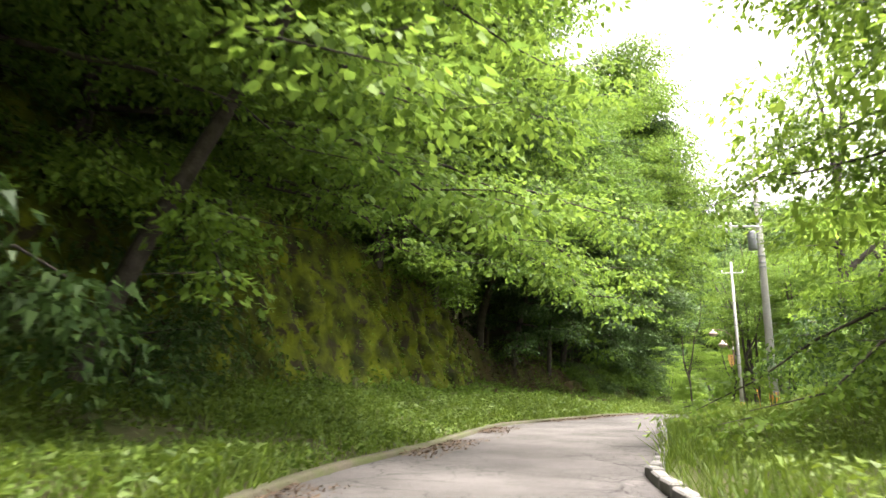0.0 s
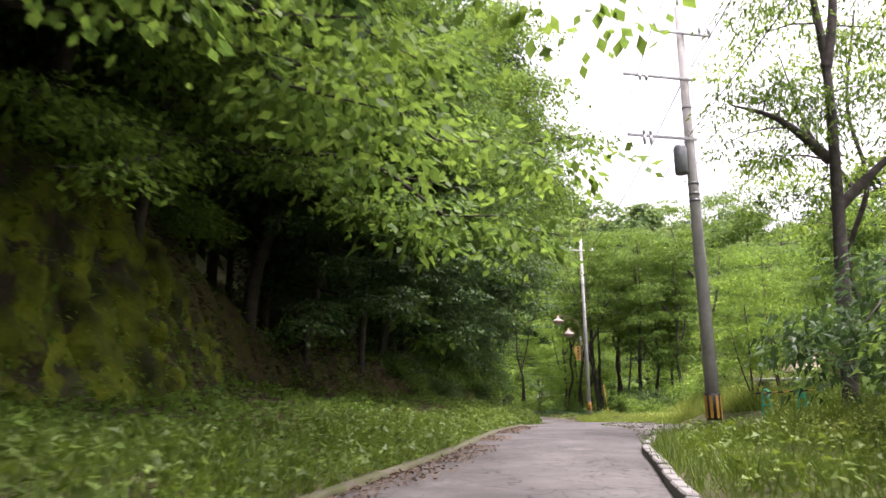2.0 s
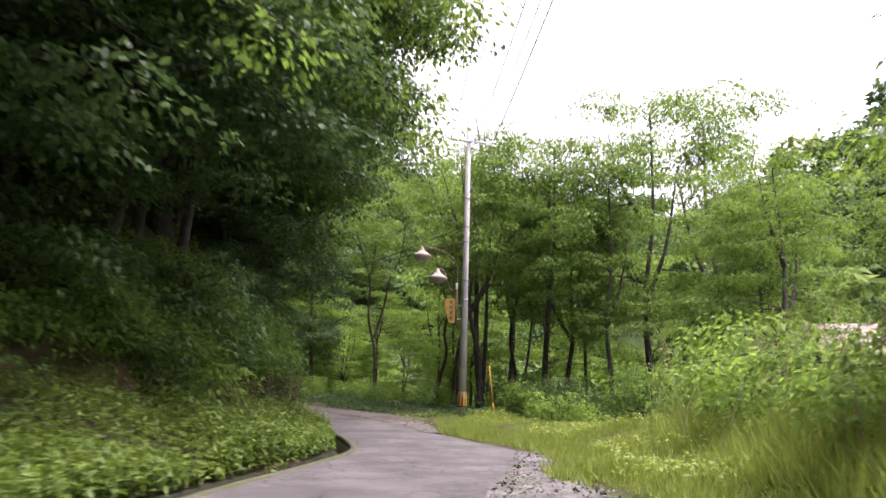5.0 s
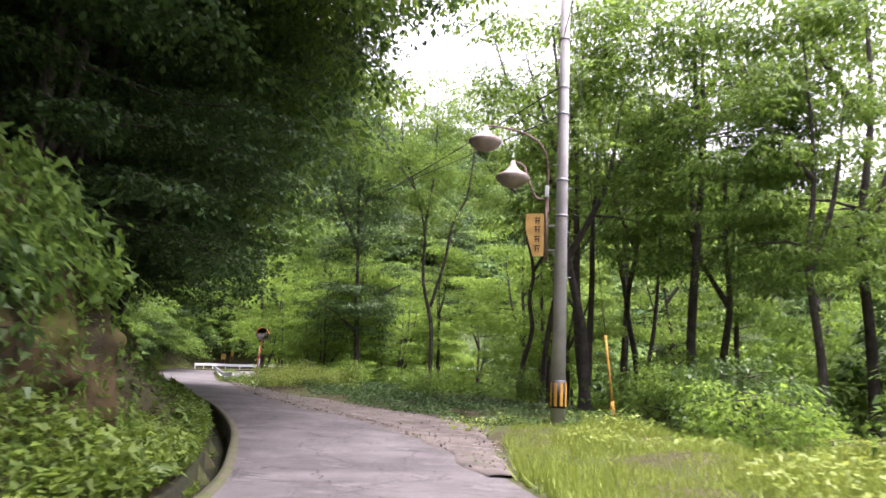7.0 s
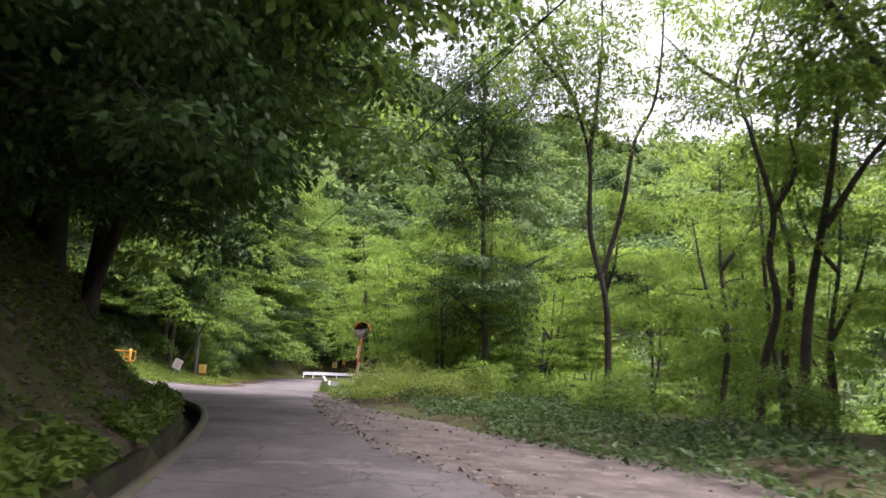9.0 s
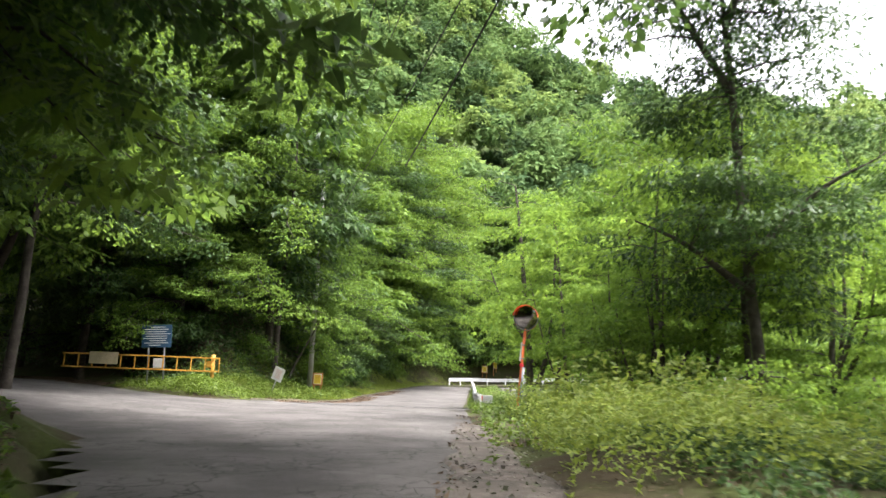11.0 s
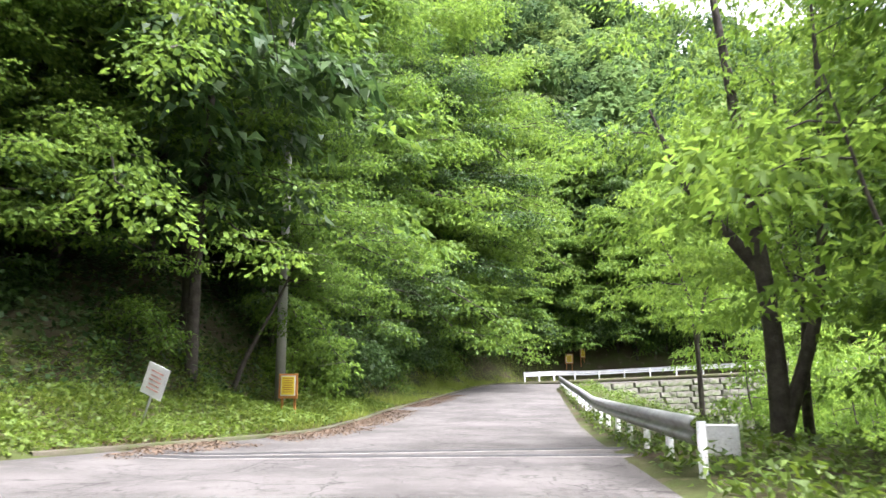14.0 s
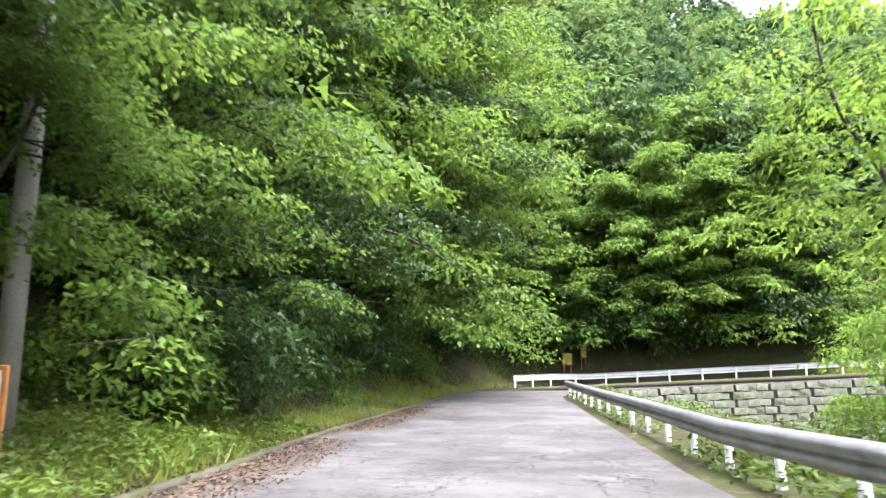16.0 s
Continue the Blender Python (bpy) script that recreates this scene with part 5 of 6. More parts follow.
P, d, r = along(EDGE_L2, 1, 105, 134, -1.3, 0.5, 90000, 17)
cover("leaf_litter", "brown fallen leaves along the road edge", "leaf litter", P[d > -1.25 + 1.5 * r.uniform(0, 1, len(P))], r, 0, 0.06, M_DRY, lying=True, keep=-0.4)


def hill_woods(name, label, boxes, n, seed, size, rad, tones):
    """Crowns of distant woods: each of several leafy clumps, at uneven heights, in one of three tones."""
    r = np.random.default_rng(seed)
    C, D, U, S, M = [], [], [], [], []
    for x0, x1, y0, y1 in boxes:
        P = np.c_[r.uniform(x0, x1, n), r.uniform(y0, y1, n)]
        z = ground_z(P[:, 0], P[:, 1], False)[0]
        for (x, y), zz in zip(P, z):
            q = rad * r.uniform(0.6, 1.35); tone = int(r.choice(3, p=(0.5, 0.3, 0.2)))
            top = np.array([x, y, zz + q * r.uniform(0.7, 1.9)])
            for _ in range(7):
                v = unit(r.normal(0, 1, 3)); v[2] = abs(v[2]) * 1.2 - 0.3
                c = top + v * q * np.array([0.75, 0.75, 1.0]); m = 40
                d = unit(r.normal(0, 1, (m, 3))); d[:, 2] = np.abs(d[:, 2]) * 1.1 - 0.35
                C.append(c + d * q * r.uniform(0.38, 0.55))
                D.append(unit(d * np.array([1, 1, 0]) + r.normal(0, 0.5, (m, 3)) - np.array([0, 0, 0.5])))
                U.append(unit(d + np.array([0, 0, 0.7]) + r.normal(0, 0.3, (m, 3))))
                S.append(1.15 * size * r.uniform(0.6, 1.3, m))
                M.append(np.full(m, tone))
    me = leaves_mesh(name, np.vstack(C), np.vstack(D), np.vstack(U), np.concatenate(S), tones[0], 0.75, True)
    for t in tones[1:]:
        me.materials.append(t)
    me.polygons.foreach_set("material_index", np.concatenate(M).astype(np.int32))
    return tagged(new(name, me), label, "woods", kind="stuff")


def upper_canopy(name, label, line, lo, hi, n, seed):
    """Crowns of the wood climbing behind the roadside trees, added to shade the bank."""
    r = np.random.default_rng(seed)
    C, D, U, S = [], [], [], []
    ks = np.where((line[:, 1] >= lo) & (line[:, 1] <= hi) & (line[:, 0] < 30) & (line[:, 0] > -14))[0]
    for k in r.choice(ks, n):
        d = bank_top(line[k, 1]) + r.uniform(3.0, 17)
        x, y = left_of(line, k, d)
        g = ground_z(np.array([x]), np.array([y]), False)
        near = min(np.hypot(e[:, 0] - x, e[:, 1] - y).min() for e in (EDGE_L1, EDGE_L2, EDGE_R))
        if near < 7.5 or g[5][0] <= 0:
            continue
        z = float(g[0][0]) + r.uniform(6, 11)
        q = r.uniform(2.0, 3.2); m = 300
        v = unit(r.normal(0, 1, (m, 3)))
        C.append(np.array([x, y, z]) + v * q * (0.6 + 0.4 * r.uniform(0, 1, (m, 1))) * np.array([1, 1, 0.7]))
        D.append(unit(v * np.array([1, 1, 0]) + r.normal(0, 0.5, (m, 3)) - np.array([0, 0, 0.5])))
        U.append(unit(np.array([0, 0, 1.0]) + r.normal(0, 0.35, (m, 3))))
        S.append(0.48 * r.uniform(0.6, 1.3, m))
    # the darker leaf puts the canopy's own shade into colour as well
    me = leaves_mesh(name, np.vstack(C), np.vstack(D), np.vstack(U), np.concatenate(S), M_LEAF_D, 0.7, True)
    return tagged(new(name, me), label, "woods", kind="stuff")


upper_canopy("hillside_woods", "closed wood canopy above the lane, added to shade the bank, leaf darkened", EDGE_L1, -12, 98, 420, 51)
upper_canopy("hillside_woods", "closed wood canopy above the signs, added to shade the bank, leaf darkened", EDGE_L2, 102, 158, 200, 52)
hill_woods("hillside_woods", "dense green woods on the far valley slope", [(58, 150, 50, 200)], 600, 31, 0.85, 3.6, (M_LEAF_F, M_LEAF_FD, M_LEAF_FL))
hill_woods("hillside_woods", "green woods on the shoulder of the far hill", [(66, 130, 150, 275)], 260, 36, 0.9, 4.0, (M_LEAF_F, M_LEAF_FD, M_LEAF_FL))
hill_woods("hillside_woods", "shrubby green growth along the river slope", [(42, 64, 55, 150)], 300, 35, 0.34, 1.7, (M_LEAF, M_LEAF_D, M_LEAF))
hill_woods("hillside_woods", "dense green woods above the bend", [(-40, 70, 164, 266)], 640, 32, 0.8, 3.7, (M_LEAF_F, M_LEAF_FD, M_LEAF_FL))
hill_woods("hillside_woods", "woods on the hill beyond the valley, haze mixed into the leaf colour", [(95, 275, -60, 300)], 760, 33, 1.4, 6.0, (M_LEAF_F, M_LEAF_FD, M_LEAF_FL))
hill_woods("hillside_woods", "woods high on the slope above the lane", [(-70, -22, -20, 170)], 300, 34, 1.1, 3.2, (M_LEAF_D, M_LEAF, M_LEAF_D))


# ---- poles, lamps and cables ----
def band(parent, z0, z1, r):
    """Warning band: black cuff with upright yellow bars."""
    cuff = tube_part("warning_band", [(0, 0, z0), (0, 0, z1)], r, M_BLACK, parent, "black and yellow warning band", 16)
    for k in range(8):
        a = 2 * math.pi * k / 8
        m = Matrix.Rotation(a, 4, "Z")
        part("yellow_bar", box(bmesh.new(), (r + 0.002) * math.cos(a), (r + 0.002) * math.sin(a), (z0 + z1) / 2, 0.012, r * 0.38, (z1 - z0) * 0.84, m), M_YELLOW, cuff)


def pole_base(name, x, y, top, r0, r1, label, lean=(0, 0), group="utility poles"):
    ob = root(name, pose(x, y, gz(x, y) - 0.05, lean[0], lean[1], 0), label, "utility pole", group)
    tube_part("pole", [(0, 0, -0.3), (0, 0, top * 0.5), (0, 0, top)], [r0, (r0 + r1) / 2, r1], M_CONCRETE, ob, seg=16)
    return ob


def insulator(parent, x, y, z, h=0.16):
    tube_part("insulator", [(x, y, z), (x, y, z + h * 0.4), (x, y, z + h)], [0.03, 0.055, 0.03], M_WHITE, parent, seg=8)


p1 = pole_base("utility_pole", 14.49, 31.63, 12.5, 0.19, 0.11, "tall grey concrete power pole with crossarms and transformer")
band(p1, 0.42, 1.12, 0.2)
for z, a, b in ((11.55, -0.95, 0.9), (10.1, -2.0, 0.15), (8.25, -2.0, 0.15)):
    part("crossarm", box(bmesh.new(), (a + b) / 2 * 0.98, (a + b) / 2 * -0.05 - 0.16, z, b - a, 0.075, 0.075, bevel=0.008), M_STEEL, p1)
for x in (-0.9, 0.55, 0.85):
    insulator(p1, x, -0.16, 11.58, 0.3)
for x in (-1.5, -1.3):
    insulator(p1, x, -0.16, 10.1, -0.18); insulator(p1, x, -0.16, 8.25, -0.28); insulator(p1, x, -0.16, 8.28, 0.14)
tube_part("transformer", [(-0.36, -0.05, 7.2), (-0.36, -0.05, 7.25), (-0.36, -0.05, 7.95), (-0.36, -0.05, 8.05)], [0.17, 0.19, 0.19, 0.14], M_GREY, p1, "dark grey pole transformer", 14)
tube_part("top_pin", [(0, 0, 12.4), (0, 0, 12.95)], [0.05, 0.03], M_GREY, p1)
tube_part("cable_guard", [(0.1, 0.17, 0.1), (0.09, 0.15, 4.0)], 0.03, M_GREY, p1)
for k in range(14):
    z, a = 2.2 + k * 0.6, (1 if k % 2 else -1)
    tube_part("step_bolt", [(a * 0.12, 0, z), (a * 0.3, 0, z)], 0.012, M_GREY, p1, seg=6)
for z in (6.4, 6.6, 6.9, 9.2):
    tube_part("clamp", [(0, 0, z), (0, 0, z + 0.07)], 0.19 - z * 0.006 + 0.01, M_GREY, p1, seg=14)

p2 = pole_base("utility_pole", 25.51, 64.75, 13.3, 0.17, 0.1, "slim grey concrete pole carrying two street lamps")
band(p2, 0.48, 1.12, 0.18)
part("crossarm", box(bmesh.new(), 0, -0.12, 12.3, 1.9, 0.08, 0.08, pose(0, 0, 0, 0, 0, -8), bevel=0.008), M_STEEL, p2)
for x in (-0.9, 0.9):
    insulator(p2, x, -0.12, 12.32, 0.22)
for k in range(14):
    z, a = 3.0 + k * 0.55, (1 if k % 2 else -1)
    tube_part("step_bolt", [(a * 0.1, 0, z), (a * 0.26, 0, z)], 0.012, M_GREY, p2, seg=6)
for z in (5.9, 5.0, 7.6, 8.3, 9.6):
    tube_part("clamp", [(0, 0, z), (0, 0, z + 0.06)], 0.175 - z * 0.005 + 0.01, M_GREY, p2, seg=14)

# twin lamp bracket
lamp = root("street_lamp", pose(25.51, 64.75, gz(25.51, 64.75), 0, 0, -28), "brown steel bracket with two flared street lamp heads", "street lamp")
tube_part("upright", [(-0.36, 0, 3.9), (-0.36, 0, 5.5)], 0.045, M_RUST, lamp, seg=10)
tube_part("arm", smooth_line([(-0.36, 0, 5.4), (-0.36, 0, 6.25), (-0.5, 0, 6.75), (-0.95, 0, 7.12), (-1.6, 0, 7.32), (-1.95, 0, 7.36)], 0.1), 0.028, M_RUST, lamp)
tube_part("arm", smooth_line([(-0.36, 0, 5.4), (-0.62, -0.05, 5.45), (-0.8, -0.1, 5.85), (-0.95, -0.12, 6.25), (-1.2, -0.15, 6.35)], 0.1), 0.026, M_RUST, lamp)
for bx, by, bz in ((-1.95, 0, 7.36), (-1.2, -0.15, 6.35)):
    tube_part("shade", [(bx, by, bz + 0.02), (bx, by, bz - 0.1), (bx, by, bz - 0.24), (bx, by, bz - 0.36), (bx, by, bz - 0.41), (bx, by, bz - 0.5), (bx, by, bz - 0.6), (bx, by, bz - 0.66)],
              [0.045, 0.08, 0.18, 0.38, 0.43, 0.36, 0.25, 0.11], M_LAMP, lamp, "cream ribbed lamp shade", 24)
for z in (4.15, 4.75):
    tube_part("strut", [(-0.38, 0, z), (0, 0, z)], 0.02, M_STEEL, lamp, seg=6)
part("ballast", boxm(-0.36, -0.06, 5.6, 0.1, 0.1, 0.28, bevel=0.015), M_WHITE, lamp)
board = root("hanging_sign", pose(25.51, 64.75, gz(25.51, 64.75), 0, 0, -28), "amber wooden signboard with dark characters on the lamp bracket", "sign")
_b = bmesh.new()
_o = [(-0.86, 5.05), (-0.42, 5.05), (-0.42, 4.0), (-0.68, 4.0), (-0.86, 4.65)]
_f = _b.faces.new([_b.verts.new((x, -0.03, z)) for x, z in _o])
_e = bmesh.ops.extrude_face_region(_b, geom=[_f])
bmesh.ops.translate(_b, verts=[v for v in _e["geom"] if isinstance(v, bmesh.types.BMVert)], vec=(0, 0.05, 0))
bmesh.ops.recalc_face_normals(_b, faces=_b.faces)
_pl = part("board", _b, M_AMBER, board)
for k, z in enumerate((4.88, 4.66, 4.42, 4.19)):
    for dx, dz, w, h in ((0, 0.06, 0.16, 0.022), (0, -0.01, 0.12, 0.02), (-0.03, 0, 0.022, 0.15), (0.04, -0.03, 0.02, 0.12)):
        part("character_bar", boxm(-0.58 + dx, -0.034, z + dz, w, 0.006, h), M_DARK, _pl)

# pole among the trees by the signs
p3 = pole_base("utility_pole", 7.47, 114.95, 12.0, 0.15, 0.1, "plain concrete pole half hidden by leaves")
for z in (2.4, 5.2, 8.0):
    tube_part("clamp", [(0, 0, z), (0, 0, z + 0.06)], 0.155 - z * 0.003, M_GREY, p3, seg=14)


def cable(name, a, b, sag, rad=0.013, label="black overhead power cable"):
    t = np.linspace(0, 1, 24)[:, None]
    pts = np.asarray(a) + (np.asarray(b) - np.asarray(a)) * t - np.array([0, 0, 1.0]) * (4 * sag * t * (1 - t))
    return tagged(new(name, tubes_mesh(name, [(pts, rad)], M_WIRE, 6)), label, "cable", "overhead cables")


Z1, Z2, Z3 = gz(14.49, 31.63), gz(25.51, 64.75), gz(7.47, 114.95)
for dx, z1, z2 in ((-0.9, 11.8, 12.55), (0.85, 11.8, 12.55), (0.0, 10.2, 11.6), (-0.1, 8.3, 9.6)):
    cable("power_cable", (14.49 + dx, 31.5, Z1 + z1), (25.51 + dx * 0.9, 64.6, Z2 + z2), 0.6)
    cable("power_cable", (14.49 + dx, 31.4, Z1 + z1), (-3 + dx, -22, Z1 + z1 - 1), 0.7)
for dx, z2, z3 in ((-0.9, 12.55, 11.8), (0.9, 12.55, 11.8), (0.0, 7.6, 8.6)):
    cable("power_cable", (25.51 + dx, 64.8, Z2 + z2), (7.47 + dx * 0.1, 114.95, Z3 + z3), 1.0)
cable("service_cable", (25.4, 64.8, Z2 + 8.3), (16.5, 90.0, 7.6), 0.3, 0.016)

stay = root("guy_wire", Matrix.Identity(4), "guy wire with a yellow plastic cover", "guy wire")
_a, _c = np.array([27.75, 66.3, gz(27.75, 66.3)]), np.array([25.6, 64.8, Z2 + 11.5])
tube_part("wire", [_a, _c], 0.008, M_WIRE, stay)
tube_part("cover", [_a + (_c - _a) * 0.01, _a + (_c - _a) * 0.2], 0.03, M_YELLOW, stay, "yellow cover")
tube_part("sleeve", [_a, _a + (_c - _a) * 0.055], 0.05, M_YELLOW, stay)

# ---- traffic mirror ----
mir = root("traffic_mirror", pose(18.95, 99.72, gz(18.95, 99.72), 0, -5.0, 168), "round roadside mirror on a faded orange post", "traffic mirror")
tube_part("post", [(0, 0, -0.3), (0, 0, 2.75)], 0.045, M_ORANGE, mir, seg=12)
tube_part("sleeve", [(-0.1, 0.02, -0.3), (-0.07, 0.02, 1.45)], 0.05, M_GREY, mir, "grey-blue support tube", 12)
part("plate", boxm(0.07, 0.03, 1.95, 0.05, 0.02, 0.62), M_WHITE, mir)
for z in (1.7, 2.15):
    tube_part("clamp", [(0, 0, z), (0, 0, z + 0.05)], 0.06, M_GREY, mir, seg=12)
part("tape", boxm(0, 0, 1.5, 0.11, 0.11, 0.13, bevel=0.01), M_RED, mir)
_t = np.linspace(0, 1, 9)
def disc(name, r, bulge, y0, material, parent, label="", seg=32):
    """A domed disc that faces +y."""
    V, F = tube_arrays(np.c_[0 * _t, y0 + bulge * np.sqrt(np.clip(1 - _t**2, 0, 1)), 0 * _t + 3.08], r * _t + 1e-3, seg)
    th = np.linspace(0, 2 * np.pi, seg, endpoint=False)
    V = np.concatenate([np.c_[r * q * np.cos(th), np.full(seg, y0 + bulge * (1 - q * q)) + 0.2 * r * q * np.sin(th), 3.08 + r * q * np.sin(th)] for q in _t + 1e-3])
    return part(name, mesh_np(name, V, F, material, True), material, parent, label)


_glass = disc("mirror_face", 0.4, 0.07, 0.1, M_MIRROR, mir, "convex mirror glass")
disc("back", 0.42, -0.06, 0.085, M_ORANGE, mir)
_th = np.linspace(0, 2 * np.pi, 41)
tube_part("rim", np.c_[0.41 * np.cos(_th), np.full(41, 0.1), 3.08 + 0.41 * np.sin(_th)], 0.014, M_GREY, mir, seg=8)
_h = bmesh.new()
_vs = [[_h.verts.new((0.43 * math.cos(a), yy, 3.08 + 0.43 * math.sin(a))) for a in np.linspace(0.1, math.pi - 0.1, 20)] for yy in (0.08, 0.28)]
for k in range(19):
    _h.faces.new((_vs[0][k], _vs[0][k + 1], _vs[1][k + 1], _vs[1][k]))
bmesh.ops.solidify(_h, geom=_h.faces[:], thickness=0.008)
part("hood", _h, M_ORANGE, mir)

# ---- guardrails ----
def w_beam(name, line, zt, material):
    """A corrugated beam: line of (x, y, z of the ground), top at zt above it."""
    prof = [(0.0, 0.0), (0.03, -0.03), (0.075, -0.075), (0.075, -0.11), (0.02, -0.155), (0.02, -0.195), (0.075, -0.24), (0.075, -0.275), (0.03, -0.32), (0.0, -0.35)]
    T = np.gradient(line[:, :2], axis=0); T /= np.linalg.norm(T, axis=1, keepdims=True)
    Nn = np.stack([-T[:, 1], T[:, 0]], 1)
    ring = prof + [(a - 0.012, b) for a, b in prof[::-1]]
    V = np.stack([np.c_[line[:, :2] + Nn * a, line[:, 2] + zt + b] for a, b in ring], 1)
    n, k = V.shape[:2]
    i, j = np.meshgrid(np.arange(n - 1), np.arange(k), indexing="ij")
    p = (i * k + j).ravel(); q = (i * k + (j + 1) % k).ravel()
    return mesh_np(name, V.reshape(-1, 3), np.stack([p, q, q + k, p + k], 1), material)


def guardrail(label, line, beam_mat, post_mat, step, top=0.72, terminal=False):
    L = smooth_line(line, 0.5)
    z = road_z(L[:, 0], L[:, 1])
    ob = root("guardrail", Matrix.Identity(4), label, "guardrail")
    part("beam", w_beam("beam", np.c_[L, z], top, beam_mat), beam_mat, ob)
    for k in range(0, len(L), int(step / 0.5)):
        t = tangent(L, k); px, py = L[k] + 0.06 * np.array([t[1], -t[0]])
        tube_part("post", [(px, py, z[k] - 1.0), (px, py, z[k] + top - 0.06)], 0.057, post_mat, ob, seg=10)
    return ob, L, z


rail, RL, RZ = guardrail("grey steel guardrail on round white posts along the drop", [(17.42, 104.0), (17.1, 107.8), (16.8, 111.5), (16.5, 115.5), (16.25, 119.5), (15.95, 124), (15.5, 130), (14.5, 143.5)], M_STEEL, M_WHITE, 2.0, 0.75)
endbox = part("end_box", boxm(17.75, 104.25, road_z(17.3, 104.5) + 0.46, 0.42, 0.06, 0.38, pose(0, 0, 0, 0, 0, 8), bevel=0.02), M_WHITE, rail, "dented white end plate")
part("red_mark", boxm(17.56, 104.205, road_z(17.3, 104.5) + 0.54, 0.12, 0.02, 0.16, pose(0, 0, 0, 0, 0, 8)), M_RED, rail)
guardrail("white guardrail along the outer edge of the bend", [(11.6, 151.2), (14.0, 155.0), (17.5, 156.4), (23, 156.4), (30, 155.4), (37, 154.2), (48, 152.0), (60, 150.0)], M_WHITE, M_WHITE, 2.0, 0.85)

# stone retaining wall below the road after the bend
def stone_wall():
    r = np.random.default_rng(5)
    L = smooth_line([(16.2, 146.9), (22, 148.9), (36, 147.5), (52, 145.0)], 0.25)
    top = road_z(L[:, 0], L[:, 1])
    ob = root("retaining_wall", Matrix.Identity(4), "pale stone retaining wall under the road bend", "wall", kind="structure")
    n = len(L)
    V = np.vstack([np.c_[L, top - 0.02], np.c_[L[:, 0], L[:, 1] - 1.5, top - 5.0], np.c_[L[:, 0], L[:, 1] + 0.4, top - 0.02], np.c_[L[:, 0], L[:, 1] - 1.1, top - 5.0]])
    a = np.arange(n - 1)
    F = np.vstack([np.stack([a, a + 1, a + 1 + n, a + n], 1), np.stack([a, a + 1, a + 1 + 2 * n, a + 2 * n], 1)])
    part("backing", mesh_np("backing", V, F, M_STONE), M_STONE, ob)
    shapes = []
    for k in range(6):
        b = bmesh.new(); box(b, 0, 0, 0, 0.6, 0.16, 0.4, bevel=0.03)
        for v in b.verts:
            v.co += Vector(r.normal(0, 0.02, 3))
        me = bpy.data.meshes.new("stone"); b.to_mesh(me); b.free(); me.materials.append(M_STONE); shapes.append(me)
    c = 0
    for row in range(11):
        for k in range(0, 26):
            i = min(n - 1, int((k + 0.5 * (row % 2)) * 2.3)); dz = 0.2 + row * 0.4
            s = new("stone", shapes[c % 6]); c += 1
            s.parent = ob
            s.matrix_basis = pose(L[i, 0], L[i, 1] - 0.3 * dz + r.normal(0, 0.02), top[i] - dz, -17, 0, math.degrees(math.atan2(*tangent(L, i)[::-1])))
    return ob


stone_wall()

# ---- gate, boards and signs ----
GZ = gz(6.1, 104.95)
gate = root("swing_gate", pose(6.13, 104.95, GZ, 0, 0, 187), "yellow steel barrier gate with rusty patches", "gate")
tube_part("post", [(0, 0, -0.4), (0, 0, 1.15)], 0.075, M_YELLOW, gate, seg=12)
for z in (0.45, 1.0):
    part("rail", boxm(3.0, 0.08, z, 6.6, 0.05, 0.06, bevel=0.006), M_YELLOW, gate)
for k in range(12):
    part("bar", boxm(-0.28 + k * 0.59, 0.08, 0.725, 0.045, 0.04, 0.5), M_YELLOW, gate)
part("latch", boxm(0.12, 0.0, 0.75, 0.3, 0.12, 0.28, bevel=0.02), M_YELLOW, gate, "rusty latch plate")
part("panel", boxm(4.55, 0.13, 0.85, 1.2, 0.02, 0.5), mat("cream_panel", (0.5, 0.43, 0.28), 0.6, var=0.2, scale=2, bump=0.05), gate, "weathered cream panel")
info = root("notice_board", pose(3.75, 104.75, gz(3.75, 104.75), 0, 3, 187), "blue notice board with white lines of text on two posts", "notice board")
for x in (-0.33, 0.33):
    tube_part("post", [(x, 0, -0.3), (x, 0, 2.0)], 0.04, M_GREY, info)
_pl = part("board", boxm(0, 0.06, 1.98, 1.25, 0.03, 0.95, bevel=0.005), M_BLUE, info)
for k in range(9):
    w = (0.6, 1.0, 0.95, 1.05, 0.9, 1.0, 0.7, 1.0, 0.5)[k]
    part("text_line", boxm(0.06 * (k % 3) - 0.05, 0.077, 2.36 - k * 0.095, w, 0.005, 0.028), M_WHITE, _pl)
part("small_plate", boxm(-0.12, 0.06, 0.85, 0.42, 0.02, 0.4), M_WHITE, info, "small white plate")

ws = root("tilted_sign", pose(7.95, 107.5, gz(7.95, 107.5) + 0.3, -4, -22, 172) @ Matrix.Diagonal((0.84, 0.84, 0.84, 1)), "faded white sign leaning on a stake", "sign")
tube_part("stake", [(0, 0, -0.6), (0, 0, 0.8)], 0.025, M_STEEL, ws)
_pl = part("board", boxm(0, 0.035, 0.78, 0.62, 0.02, 0.72, bevel=0.004), M_WHITE, ws)
for k in range(5):
    part("text_line", boxm(0, 0.048, 0.98 - k * 0.1, 0.36 - 0.05 * (k % 2), 0.004, 0.035), mat("faded_red", (0.55, 0.3, 0.27), 0.7, bump=0) if k == 0 else bpy.data.materials["faded_red"], _pl)


